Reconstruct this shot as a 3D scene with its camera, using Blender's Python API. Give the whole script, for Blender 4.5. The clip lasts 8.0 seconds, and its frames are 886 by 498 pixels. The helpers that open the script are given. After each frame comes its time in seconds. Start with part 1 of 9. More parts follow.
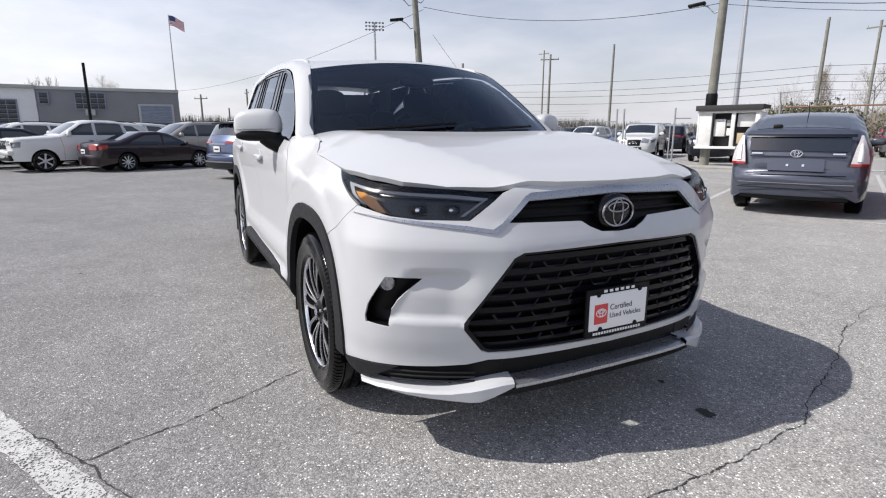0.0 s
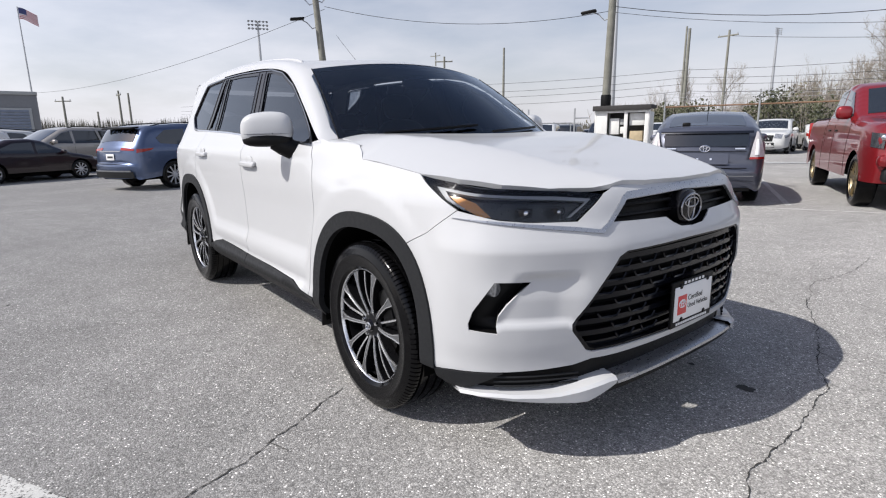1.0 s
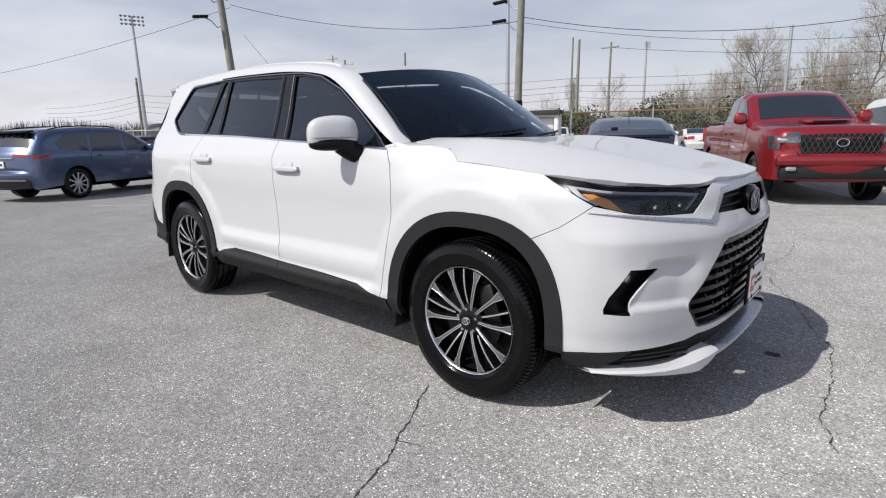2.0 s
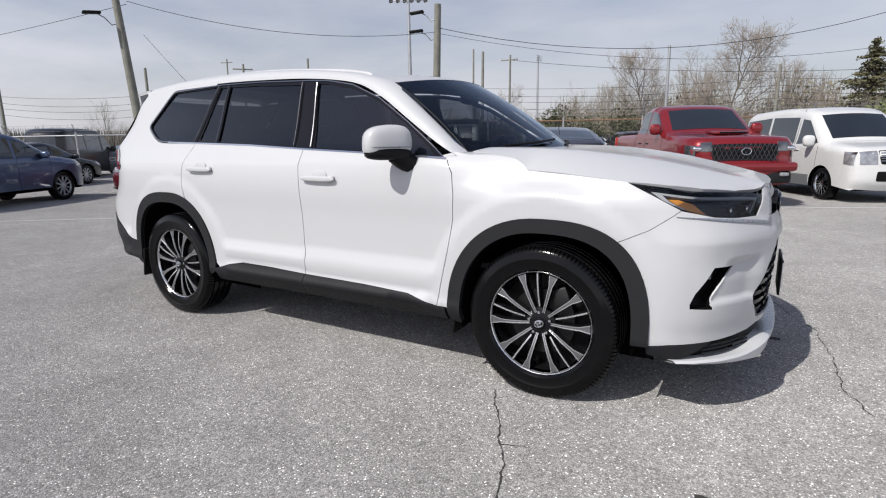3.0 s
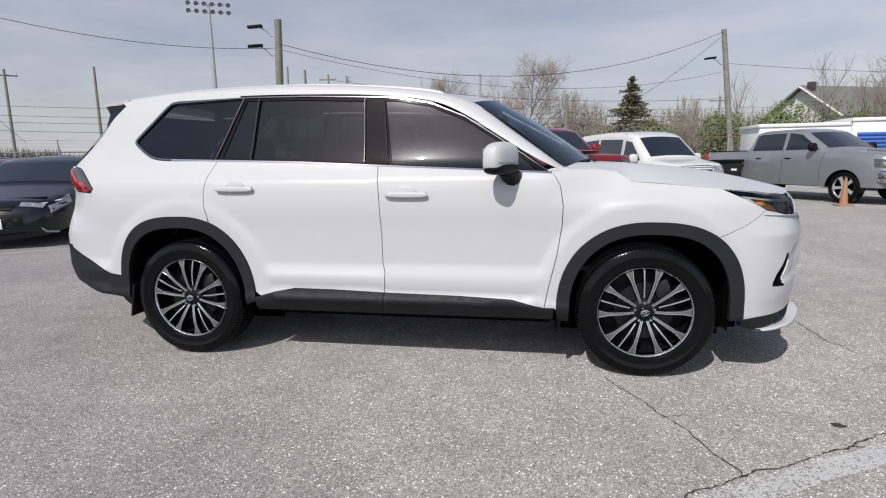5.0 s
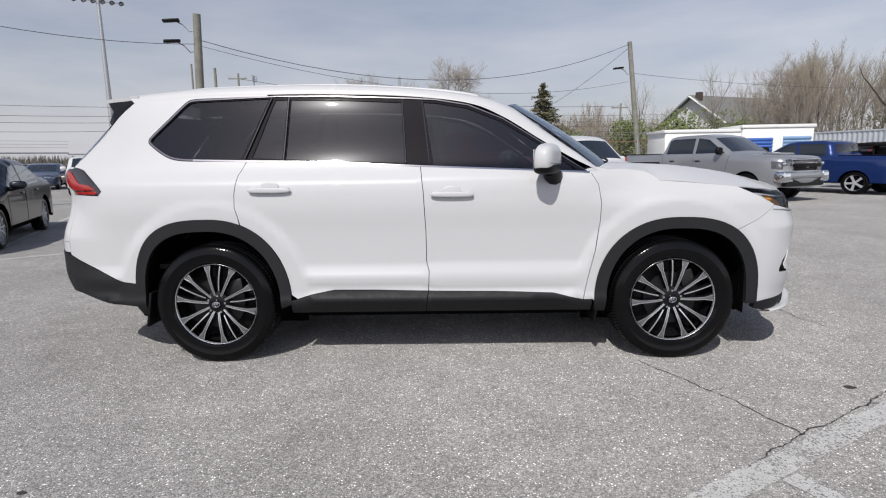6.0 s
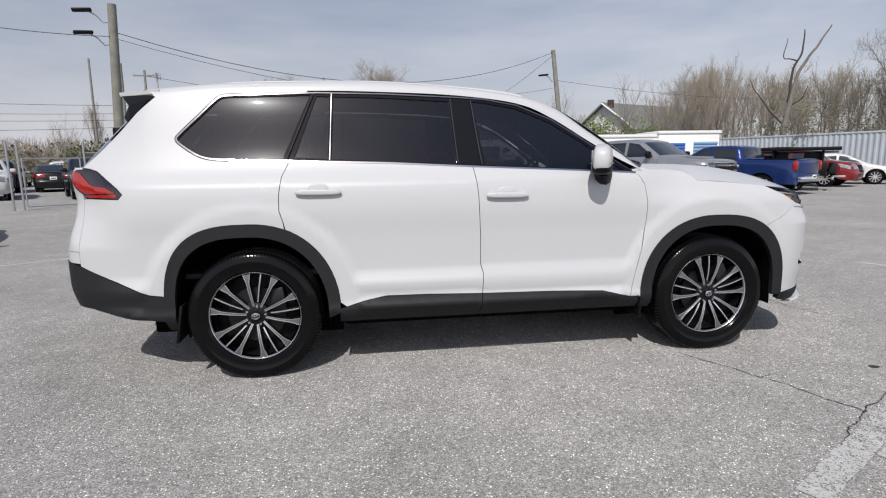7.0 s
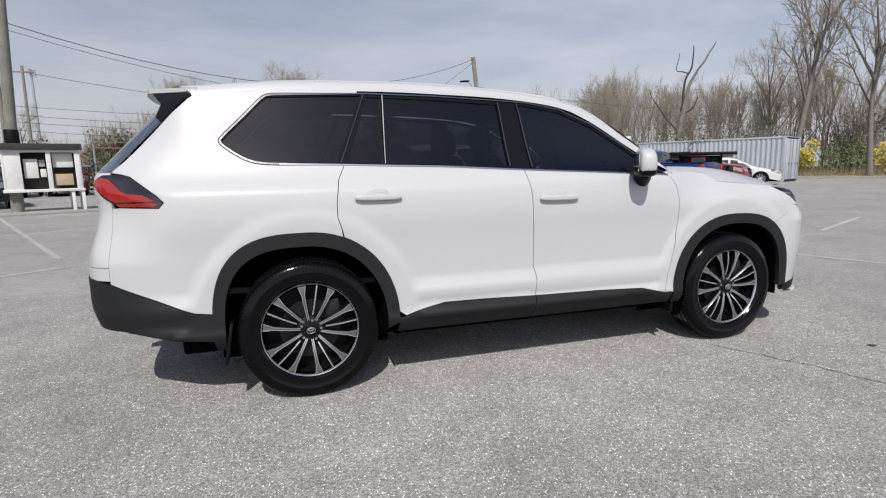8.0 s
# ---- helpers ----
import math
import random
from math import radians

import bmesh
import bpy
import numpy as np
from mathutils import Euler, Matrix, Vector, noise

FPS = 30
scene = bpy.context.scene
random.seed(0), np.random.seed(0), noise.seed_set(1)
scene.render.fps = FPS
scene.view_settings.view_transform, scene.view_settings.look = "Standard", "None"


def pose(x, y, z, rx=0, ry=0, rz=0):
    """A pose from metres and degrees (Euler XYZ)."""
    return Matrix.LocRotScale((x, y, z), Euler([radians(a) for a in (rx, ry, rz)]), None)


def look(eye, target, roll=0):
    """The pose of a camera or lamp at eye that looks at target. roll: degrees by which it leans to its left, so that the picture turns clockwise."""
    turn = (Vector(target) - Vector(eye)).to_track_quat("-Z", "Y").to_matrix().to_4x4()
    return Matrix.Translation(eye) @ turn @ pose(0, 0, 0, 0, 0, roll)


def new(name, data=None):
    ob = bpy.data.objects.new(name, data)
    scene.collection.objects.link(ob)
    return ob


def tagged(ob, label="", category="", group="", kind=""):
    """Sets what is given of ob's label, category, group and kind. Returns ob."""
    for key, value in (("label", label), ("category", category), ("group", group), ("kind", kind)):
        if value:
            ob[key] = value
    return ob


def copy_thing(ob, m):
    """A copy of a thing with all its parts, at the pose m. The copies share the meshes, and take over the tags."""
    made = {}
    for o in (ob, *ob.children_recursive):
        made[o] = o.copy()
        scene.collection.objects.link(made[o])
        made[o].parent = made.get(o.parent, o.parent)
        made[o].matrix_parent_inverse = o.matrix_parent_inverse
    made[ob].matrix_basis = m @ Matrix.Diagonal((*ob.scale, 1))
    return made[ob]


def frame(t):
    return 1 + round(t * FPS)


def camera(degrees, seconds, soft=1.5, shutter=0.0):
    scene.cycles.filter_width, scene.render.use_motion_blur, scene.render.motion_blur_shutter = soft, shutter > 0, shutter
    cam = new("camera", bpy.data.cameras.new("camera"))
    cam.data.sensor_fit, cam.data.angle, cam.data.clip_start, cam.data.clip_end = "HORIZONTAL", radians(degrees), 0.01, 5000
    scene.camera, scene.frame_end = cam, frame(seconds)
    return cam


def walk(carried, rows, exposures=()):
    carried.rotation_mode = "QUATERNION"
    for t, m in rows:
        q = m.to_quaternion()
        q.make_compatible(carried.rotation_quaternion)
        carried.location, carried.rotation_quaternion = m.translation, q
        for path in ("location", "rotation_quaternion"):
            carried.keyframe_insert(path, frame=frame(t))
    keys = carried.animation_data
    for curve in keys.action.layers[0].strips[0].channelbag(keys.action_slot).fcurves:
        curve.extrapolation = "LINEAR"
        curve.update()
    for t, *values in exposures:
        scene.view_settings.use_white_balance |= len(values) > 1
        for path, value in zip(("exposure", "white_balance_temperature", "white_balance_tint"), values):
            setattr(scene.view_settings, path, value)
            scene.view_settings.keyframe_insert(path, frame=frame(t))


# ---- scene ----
cam = camera(79.7, 8.0, soft=1.15)
PATH = [
    (0, (4.091, -1.499, 1.245), (2.345, -0.623, 0.818), -0.05),
    (0.5, (3.89, -1.809, 1.231), (2.238, -0.766, 0.804), -0.5),
    (1, (3.656, -2.093, 1.254), (2.111, -0.895, 0.829), -0.95),
    (1.5, (3.403, -2.487, 1.257), (1.98, -1.146, 0.835), -1.1),
    (3, (2.481, -3.368, 1.29), (1.483, -1.68, 0.895), -0.8),
    (3.5, (2.117, -3.572, 1.288), (1.274, -1.798, 0.91), -0.8),
    (4, (1.767, -3.769, 1.292), (1.084, -1.924, 0.93), -0.8),
    (5.5, (0.586, -4.201, 1.297), (0.391, -2.238, 0.966), -1.0),
    (6, (0.194, -4.263, 1.295), (0.159, -2.291, 0.964), -0.9),
    (6.5, (-0.201, -4.181, 1.308), (-0.081, -2.212, 0.978), -0.8),
    (7, (-0.642, -4.152, 1.288), (-0.375, -2.196, 0.965), -0.8),
    (7.5, (-1.074, -4.07, 1.275), (-0.649, -2.142, 0.96), -0.9),
    (8, (-1.488, -3.917, 1.294), (-0.899, -2.031, 0.983), -1.0),
]
walk(cam, [(t, look(eye, target, roll)) for t, eye, target, roll in PATH], [(0, 0.33), (0.5, 0.31), (1.5, 0.22), (3, 0.06), (4, -0.02), (5.5, -0.09), (8, -0.12)])

# ---- world, sun ----
SUN_TO = Vector((-0.30, -0.92, 1.0)).normalized()
SUN_EL = math.asin(SUN_TO.z)
SUN_AZ = math.atan2(SUN_TO.x, SUN_TO.y)
world = bpy.data.worlds.new("sky")
scene.world = world
world.use_nodes = True
wt = world.node_tree
wt.nodes.clear()
w_out = wt.nodes.new("ShaderNodeOutputWorld")
w_bg = wt.nodes.new("ShaderNodeBackground")
w_sky = wt.nodes.new("ShaderNodeTexSky")
w_sky.sky_type = "NISHITA"
w_sky.sun_disc = False
w_sky.sun_elevation = SUN_EL
w_sky.sun_rotation = SUN_AZ
w_sky.air_density, w_sky.dust_density, w_sky.ozone_density = 1.15, 1.6, 2.5
w_co = wt.nodes.new("ShaderNodeTexCoord")
w_map = wt.nodes.new("ShaderNodeMapping")
w_map.inputs["Scale"].default_value = (1.0, 1.6, 5.0)
w_noise = wt.nodes.new("ShaderNodeTexNoise")
w_noise.inputs["Scale"].default_value = 1.7
w_noise.inputs["Detail"].default_value = 7.0
w_noise.inputs["Roughness"].default_value = 0.55
w_ramp = wt.nodes.new("ShaderNodeMapRange")
w_ramp.inputs["From Min"].default_value = 0.36
w_ramp.inputs["From Max"].default_value = 0.72
w_ramp.inputs["To Min"].default_value = 0.44
w_ramp.inputs["To Max"].default_value = 0.95
w_mix = wt.nodes.new("ShaderNodeMixRGB")
# added brightening of the unseen sky, turned towards +x to lighten the car's front
w_dot = wt.nodes.new("ShaderNodeVectorMath")
w_dot.operation = "DOT_PRODUCT"
w_dot.inputs[1].default_value = Vector((0.30, -0.80, 0.52)).normalized()
wt.links.new(w_co.outputs["Generated"], w_dot.inputs[0])
w_fill_glow = wt.nodes.new("ShaderNodeMapRange")
w_fill_glow.inputs["From Min"].default_value = -0.7
w_fill_glow.inputs["From Max"].default_value = 0.5
w_fill_glow.inputs["To Min"].default_value = 0.97
w_fill_glow.inputs["To Max"].default_value = 1.62
wt.links.new(w_dot.outputs["Value"], w_fill_glow.inputs["Value"])
w_pale = wt.nodes.new("ShaderNodeVectorMath")
w_pale.operation = "SCALE"
w_pale.inputs[0].default_value = (6.72, 6.74, 7.30)
wt.links.new(w_fill_glow.outputs["Result"], w_pale.inputs["Scale"])
wt.links.new(w_pale.outputs["Vector"], w_mix.inputs["Color2"])
wt.links.new(w_co.outputs["Generated"], w_map.inputs["Vector"])
wt.links.new(w_map.outputs["Vector"], w_noise.inputs["Vector"])
wt.links.new(w_noise.outputs["Fac"], w_ramp.inputs["Value"])
w_sep = wt.nodes.new("ShaderNodeSeparateXYZ")
wt.links.new(w_co.outputs["Generated"], w_sep.inputs["Vector"])
w_haze = wt.nodes.new("ShaderNodeMapRange")
w_haze.inputs["From Min"].default_value = 0.0
w_haze.inputs["From Max"].default_value = 0.62
w_haze.inputs["To Min"].default_value = 1.15
w_haze.inputs["To Max"].default_value = 0.12
wt.links.new(w_sep.outputs["Z"], w_haze.inputs["Value"])
w_fac = wt.nodes.new("ShaderNodeMath")
w_fac.operation = "MULTIPLY"
w_fac.use_clamp = True
wt.links.new(w_ramp.outputs["Result"], w_fac.inputs[0])
wt.links.new(w_haze.outputs["Result"], w_fac.inputs[1])
wt.links.new(w_fac.outputs[0], w_mix.inputs["Fac"])
w_tint = wt.nodes.new("ShaderNodeVectorMath")
w_tint.operation = "MULTIPLY"
w_tint.inputs[1].default_value = (0.85, 0.80, 0.845)
wt.links.new(w_sky.outputs["Color"], w_tint.inputs[0])
wt.links.new(w_tint.outputs["Vector"], w_mix.inputs["Color1"])
wt.links.new(w_mix.outputs["Color"], w_bg.inputs["Color"])
w_bg.inputs["Strength"].default_value = 0.105
wt.links.new(w_bg.outputs["Background"], w_out.inputs["Surface"])

sun_data = bpy.data.lights.new("sun", "SUN")
sun_data.energy = 4.3
sun_data.angle = radians(0.6)
sun_data.color = (1.0, 0.96, 0.90)
sun = new("sun", sun_data)
sun.matrix_world = look(SUN_TO * 50, (0, 0, 0))

# ---- materials ----
def material(name, color, rough=0.5, metal=0.0, coat=0.0, vary=0.0, scale=8.0, bump=0.0, bump_scale=60.0, island=0.0, spec=0.5, worn=True):
    """A principled surface with colour variation at two scales, wear in the roughness and fine relief."""
    m = bpy.data.materials.new(name)
    m.use_nodes = True
    nt = m.node_tree
    p = nt.nodes["Principled BSDF"]
    p.inputs["Base Color"].default_value = (*color, 1)
    p.inputs["Roughness"].default_value = rough
    p.inputs["Metallic"].default_value = metal
    p.inputs["Coat Weight"].default_value = coat
    p.inputs["Coat Roughness"].default_value = 0.03
    p.inputs["Specular IOR Level"].default_value = spec
    co = nt.nodes.new("ShaderNodeTexCoord")
    if vary or island:
        n1 = nt.nodes.new("ShaderNodeTexNoise")
        n1.inputs["Scale"].default_value = scale
        n1.inputs["Detail"].default_value = 6
        n2 = nt.nodes.new("ShaderNodeTexNoise")
        n2.inputs["Scale"].default_value = scale * 9
        n2.inputs["Detail"].default_value = 3
        nt.links.new(co.outputs["Object"], n1.inputs["Vector"])
        nt.links.new(co.outputs["Object"], n2.inputs["Vector"])
        add = nt.nodes.new("ShaderNodeMath")
        add.operation = "ADD"
        nt.links.new(n1.outputs["Fac"], add.inputs[0])
        nt.links.new(n2.outputs["Fac"], add.inputs[1])
        last = add.outputs[0]
        if island:
            info = nt.nodes.new("ShaderNodeObjectInfo")
            mul = nt.nodes.new("ShaderNodeMath")
            mul.operation = "MULTIPLY_ADD"
            mul.inputs[1].default_value = island
            nt.links.new(info.outputs["Random"], mul.inputs[0])
            nt.links.new(last, mul.inputs[2])
            last = mul.outputs[0]
        rng = nt.nodes.new("ShaderNodeMapRange")
        rng.inputs["From Min"].default_value = 0.6
        rng.inputs["From Max"].default_value = 1.4 + island
        rng.inputs["To Min"].default_value = 1.0 - vary
        rng.inputs["To Max"].default_value = 1.0 + vary
        nt.links.new(last, rng.inputs["Value"])
        mixc = nt.nodes.new("ShaderNodeVectorMath")
        mixc.operation = "SCALE"
        mixc.inputs[0].default_value = color
        nt.links.new(rng.outputs["Result"], mixc.inputs["Scale"])
        nt.links.new(mixc.outputs["Vector"], p.inputs["Base Color"])
        if not worn:
            return m
        rr = nt.nodes.new("ShaderNodeMapRange")
        rr.inputs["From Min"].default_value = 0.3
        rr.inputs["From Max"].default_value = 0.7
        rr.inputs["To Min"].default_value = rough * 0.85
        rr.inputs["To Max"].default_value = min(1.0, rough * 1.15)
        nt.links.new(n2.outputs["Fac"], rr.inputs["Value"])
        nt.links.new(rr.outputs["Result"], p.inputs["Roughness"])
    if bump:
        nb = nt.nodes.new("ShaderNodeTexNoise")
        nb.inputs["Scale"].default_value = bump_scale
        nb.inputs["Detail"].default_value = 4
        nt.links.new(co.outputs["Object"], nb.inputs["Vector"])
        b = nt.nodes.new("ShaderNodeBump")
        b.inputs["Strength"].default_value = bump
        b.inputs["Distance"].default_value = 0.01
        nt.links.new(nb.outputs["Fac"], b.inputs["Height"])
        nt.links.new(b.outputs["Normal"], p.inputs["Normal"])
    return m


def glass_material(name, tint, rough=0.012, dim=(0.76, 0.85, 0.98), ior=1.54):
    """Tinted sheet glass: a clear gloss over a see-through tint."""
    m = bpy.data.materials.new(name)
    m.use_nodes = True
    nt = m.node_tree
    nt.nodes.clear()
    out = nt.nodes.new("ShaderNodeOutputMaterial")
    gl = nt.nodes.new("ShaderNodeBsdfGlossy")
    gl.inputs["Roughness"].default_value = rough
    gl.inputs["Color"].default_value = (*dim, 1)
    tr = nt.nodes.new("ShaderNodeBsdfTransparent")
    tr.inputs["Color"].default_value = (*tint, 1)
    fr = nt.nodes.new("ShaderNodeFresnel")
    fr.inputs["IOR"].default_value = ior
    mx = nt.nodes.new("ShaderNodeMixShader")
    nt.links.new(fr.outputs["Fac"], mx.inputs["Fac"])
    nt.links.new(tr.outputs["BSDF"], mx.inputs[1])
    nt.links.new(gl.outputs["BSDF"], mx.inputs[2])
    dust = nt.nodes.new("ShaderNodeBsdfGlossy")
    dust.inputs["Roughness"].default_value = 0.19
    dust.inputs["Color"].default_value = (0.85, 0.88, 0.92, 1)
    film = nt.nodes.new("ShaderNodeMixShader")
    film.inputs["Fac"].default_value = 0.0024
    nt.links.new(mx.outputs["Shader"], film.inputs[1])
    nt.links.new(dust.outputs["BSDF"], film.inputs[2])
    nt.links.new(film.outputs["Shader"], out.inputs["Surface"])
    return m


def asphalt_material():
    m = bpy.data.materials.new("asphalt")
    m.use_nodes = True
    nt = m.node_tree
    L = nt.links
    p = nt.nodes["Principled BSDF"]
    co = nt.nodes.new("ShaderNodeTexCoord")

    def noise_node(s, detail, rough=0.5):
        n = nt.nodes.new("ShaderNodeTexNoise")
        n.inputs["Scale"].default_value = s
        n.inputs["Detail"].default_value = detail
        n.inputs["Roughness"].default_value = rough
        L.new(co.outputs["Object"], n.inputs["Vector"])
        return n

    def ramp(value, a, b, c, d):
        r = nt.nodes.new("ShaderNodeMapRange")
        for k, v in zip(("From Min", "From Max", "To Min", "To Max"), (a, b, c, d)):
            r.inputs[k].default_value = v
        L.new(value, r.inputs["Value"])
        return r.outputs["Result"]

    def mul(a, b):
        n = nt.nodes.new("ShaderNodeMath")
        n.operation = "MULTIPLY"
        L.new(a, n.inputs[0])
        L.new(b, n.inputs[1])
        return n.outputs[0]

    vor = nt.nodes.new("ShaderNodeTexVoronoi")
    vor.inputs["Scale"].default_value = 165
    L.new(co.outputs["Object"], vor.inputs["Vector"])
    sep = nt.nodes.new("ShaderNodeSeparateColor")
    L.new(vor.outputs["Color"], sep.inputs["Color"])
    stone = ramp(sep.outputs["Red"], 0.0, 1.0, 0.56, 1.34)
    bright = ramp(sep.outputs["Green"], 0.945, 0.965, 1.0, 2.5)
    pits = ramp(vor.outputs["Distance"], 0.25, 0.75, 1.08, 0.72)
    patch = ramp(noise_node(0.55, 6, 0.6).outputs["Fac"], 0.3, 0.7, 0.86, 1.14)
    dirt = ramp(noise_node(4.0, 5, 0.6).outputs["Fac"], 0.3, 0.7, 0.88, 1.1)
    fine = ramp(noise_node(30, 4, 0.7).outputs["Fac"], 0.3, 0.7, 0.78, 1.20)
    val = mul(mul(mul(stone, bright), pits), mul(mul(patch, dirt), fine))
    sc = nt.nodes.new("ShaderNodeVectorMath")
    sc.operation = "SCALE"
    sc.inputs[0].default_value = (0.310, 0.304, 0.297)
    L.new(val, sc.inputs["Scale"])
    L.new(sc.outputs["Vector"], p.inputs["Base Color"])
    p.inputs["Roughness"].default_value = 0.80
    p.inputs["Diffuse Roughness"].default_value = 0.6
    p.inputs["Specular IOR Level"].default_value = 0.30
    b = nt.nodes.new("ShaderNodeBump")
    b.inputs["Strength"].default_value = 0.55
    b.inputs["Distance"].default_value = 0.006
    hgt = nt.nodes.new("ShaderNodeMath")
    hgt.operation = "SUBTRACT"
    L.new(noise_node(45, 3, 0.7).outputs["Fac"], hgt.inputs[0])
    L.new(vor.outputs["Distance"], hgt.inputs[1])
    L.new(hgt.outputs[0], b.inputs["Height"])
    L.new(b.outputs["Normal"], p.inputs["Normal"])
    return m


def worn_paint():
    """Old road paint: worn through to the asphalt in specks and patches."""
    m = material("worn_line_paint", (0.47, 0.47, 0.46), 0.8, vary=0.15, scale=9, bump=0.2, bump_scale=200)
    nt = m.node_tree
    out, p = nt.nodes["Material Output"], nt.nodes["Principled BSDF"]
    co = nt.nodes.new("ShaderNodeTexCoord")
    total = None
    for sc, k in ((110.0, 0.75), (14.0, 0.25), (1.3, 0.25)):
        n = nt.nodes.new("ShaderNodeTexNoise")
        n.inputs["Scale"].default_value = sc
        n.inputs["Detail"].default_value = 4
        nt.links.new(co.outputs["Object"], n.inputs["Vector"])
        q = nt.nodes.new("ShaderNodeMath")
        q.operation = "MULTIPLY_ADD"
        q.inputs[1].default_value = k
        q.inputs[2].default_value = 0.0
        nt.links.new(n.outputs["Fac"], q.inputs[0])
        if total is not None:
            nt.links.new(total, q.inputs[2])
        total = q.outputs[0]
    r = nt.nodes.new("ShaderNodeMapRange")
    r.inputs["From Min"].default_value = 0.655
    r.inputs["From Max"].default_value = 0.735
    nt.links.new(total, r.inputs["Value"])
    tr = nt.nodes.new("ShaderNodeBsdfTransparent")
    mx = nt.nodes.new("ShaderNodeMixShader")
    nt.links.new(r.outputs["Result"], mx.inputs["Fac"])
    nt.links.new(tr.outputs["BSDF"], mx.inputs[2])
    nt.links.new(p.outputs["BSDF"], mx.inputs[1])
    nt.links.new(mx.outputs["Shader"], out.inputs["Surface"])
    return m


ASPHALT = asphalt_material()
PAINT_WHITE = material("pearl_white_paint", (0.485, 0.492, 0.506), 0.40, coat=0.6, vary=0.012, scale=1.5, worn=False, spec=0.3)
PLASTIC = material("grey_black_plastic", (0.014, 0.0148, 0.0165), 0.60, vary=0.12, scale=5, bump=0.06, bump_scale=900, spec=0.25)
BLACK = material("matt_black", (0.004, 0.004, 0.0045), 0.5, vary=0.2, scale=12, spec=0.2)
UNDER = material("underbody_black", (0.003, 0.003, 0.003), 0.95, vary=0.2, scale=9, spec=0.05)
GLOSS_BLACK = material("gloss_black_trim", (0.006, 0.006, 0.008), 0.045, vary=0.1, scale=4, spec=0.3)
RUBBER = material("tyre_rubber", (0.0035, 0.0035, 0.004), 0.13, vary=0.25, scale=10, bump=0.03, bump_scale=160, spec=0.22)
MACHINED = material("machined_alloy", (0.74, 0.75, 0.77), 0.24, metal=0.85, vary=0.05, scale=12)
WHEEL_DARK = material("dark_wheel_paint", (0.006, 0.006, 0.007), 0.3, spec=0.25, vary=0.1, scale=9)
SPOKE_GREY = material("machined_spoke_grey", (0.30, 0.305, 0.315), 0.30, metal=0.9, vary=0.08, scale=20)
STEEL = material("brake_steel", (0.045, 0.045, 0.046), 0.5, metal=1.0, vary=0.2, scale=30)
CHROME = material("chrome", (0.78, 0.79, 0.81), 0.10, metal=1.0, vary=0.03, scale=10)
DARK_CHROME = material("dark_chrome", (0.10, 0.10, 0.11), 0.25, metal=0.8, vary=0.05, scale=10)
EMBLEM = material("smoked_chrome", (0.30, 0.30, 0.315), 0.12, metal=1.0, vary=0.05, scale=10)
GRILLE = material("grille_black", (0.0045, 0.005, 0.008), 0.16, vary=0.15, scale=8, spec=0.22)
SATIN = material("satin_silver", (0.42, 0.43, 0.455), 0.30, metal=0.85, vary=0.04, scale=10)
LAMP_DARK = material("lamp_housing", (0.006, 0.0065, 0.008), 0.25, vary=0.15, scale=12)
AMBER = material("amber_reflector", (0.62, 0.25, 0.025), 0.25, coat=0.5, vary=0.12, scale=60)
RED_LENS = material("red_lens", (0.30, 0.014, 0.010), 0.12, coat=0.5, vary=0.12, scale=25)
RED_DARK = material("smoked_red_lens", (0.010, 0.006, 0.009), 0.1, coat=1.0, vary=0.1, scale=25)
LAMP_CLEAR = material("clear_lamp", (0.34, 0.35, 0.37), 0.15, metal=0.5, coat=1.0, vary=0.75, scale=9)
LIGHT_GUIDE = material("frosted_light_guide", (0.36, 0.37, 0.39), 0.3, coat=0.5, vary=0.15, scale=30)
LAMP_SMOKE = material("smoked_lamp", (0.10, 0.105, 0.115), 0.15, metal=0.5, coat=1.0, vary=0.85, scale=8)
TAIL_CLEAR = material("clear_tail_lens", (0.50, 0.47, 0.48), 0.2, coat=1.0, vary=0.2, scale=40)
WHEEL_SILVER = material("silver_wheel_paint", (0.52, 0.53, 0.55), 0.32, metal=0.35, vary=0.08, scale=12)
GLASS_TINT = glass_material("privacy_glass", (0.14, 0.145, 0.155), dim=(0.80, 0.86, 0.95), ior=1.60)
GLASS_FRONT = glass_material("tinted_front_glass", (0.20, 0.21, 0.225), dim=(0.80, 0.86, 0.95), ior=1.70)
GLASS_SHIELD = glass_material("windshield_glass", (0.70, 0.74, 0.78), ior=1.55, dim=(0.78, 0.88, 1.0))
GLASS_CLEAR = glass_material("clear_lens", (0.93, 0.94, 0.95), dim=(0.55, 0.58, 0.62))
GLASS_CAR = material("dark_car_glass", (0.010, 0.013, 0.017), 0.03, coat=1.0, vary=0.35, scale=2, spec=0.6)
CLOTH = material("dark_seat_leather", (0.022, 0.021, 0.022), 0.6, vary=0.2, scale=12, bump=0.1, bump_scale=400)
TRIM_GREY = material("headliner_grey", (0.30, 0.29, 0.28), 0.9, vary=0.08, scale=20)
LINE_PAINT = worn_paint()
CRACK = material("crack_dark", (0.035, 0.034, 0.032), 0.95, vary=0.3, scale=30)
WOOD_POLE = material("weathered_pole_wood", (0.20, 0.198, 0.170), 0.85, vary=0.3, scale=4, bump=0.4, bump_scale=40)
GALV = material("galvanised_steel", (0.42, 0.43, 0.44), 0.45, metal=0.7, vary=0.15, scale=12)
RUST = material("rusty_rail", (0.20, 0.12, 0.075), 0.8, vary=0.3, scale=9)
CABLE = material("black_cable", (0.02, 0.02, 0.022), 0.6)
PLATE_WHITE = material("plate_white", (0.78, 0.78, 0.78), 0.35, vary=0.02, scale=20)
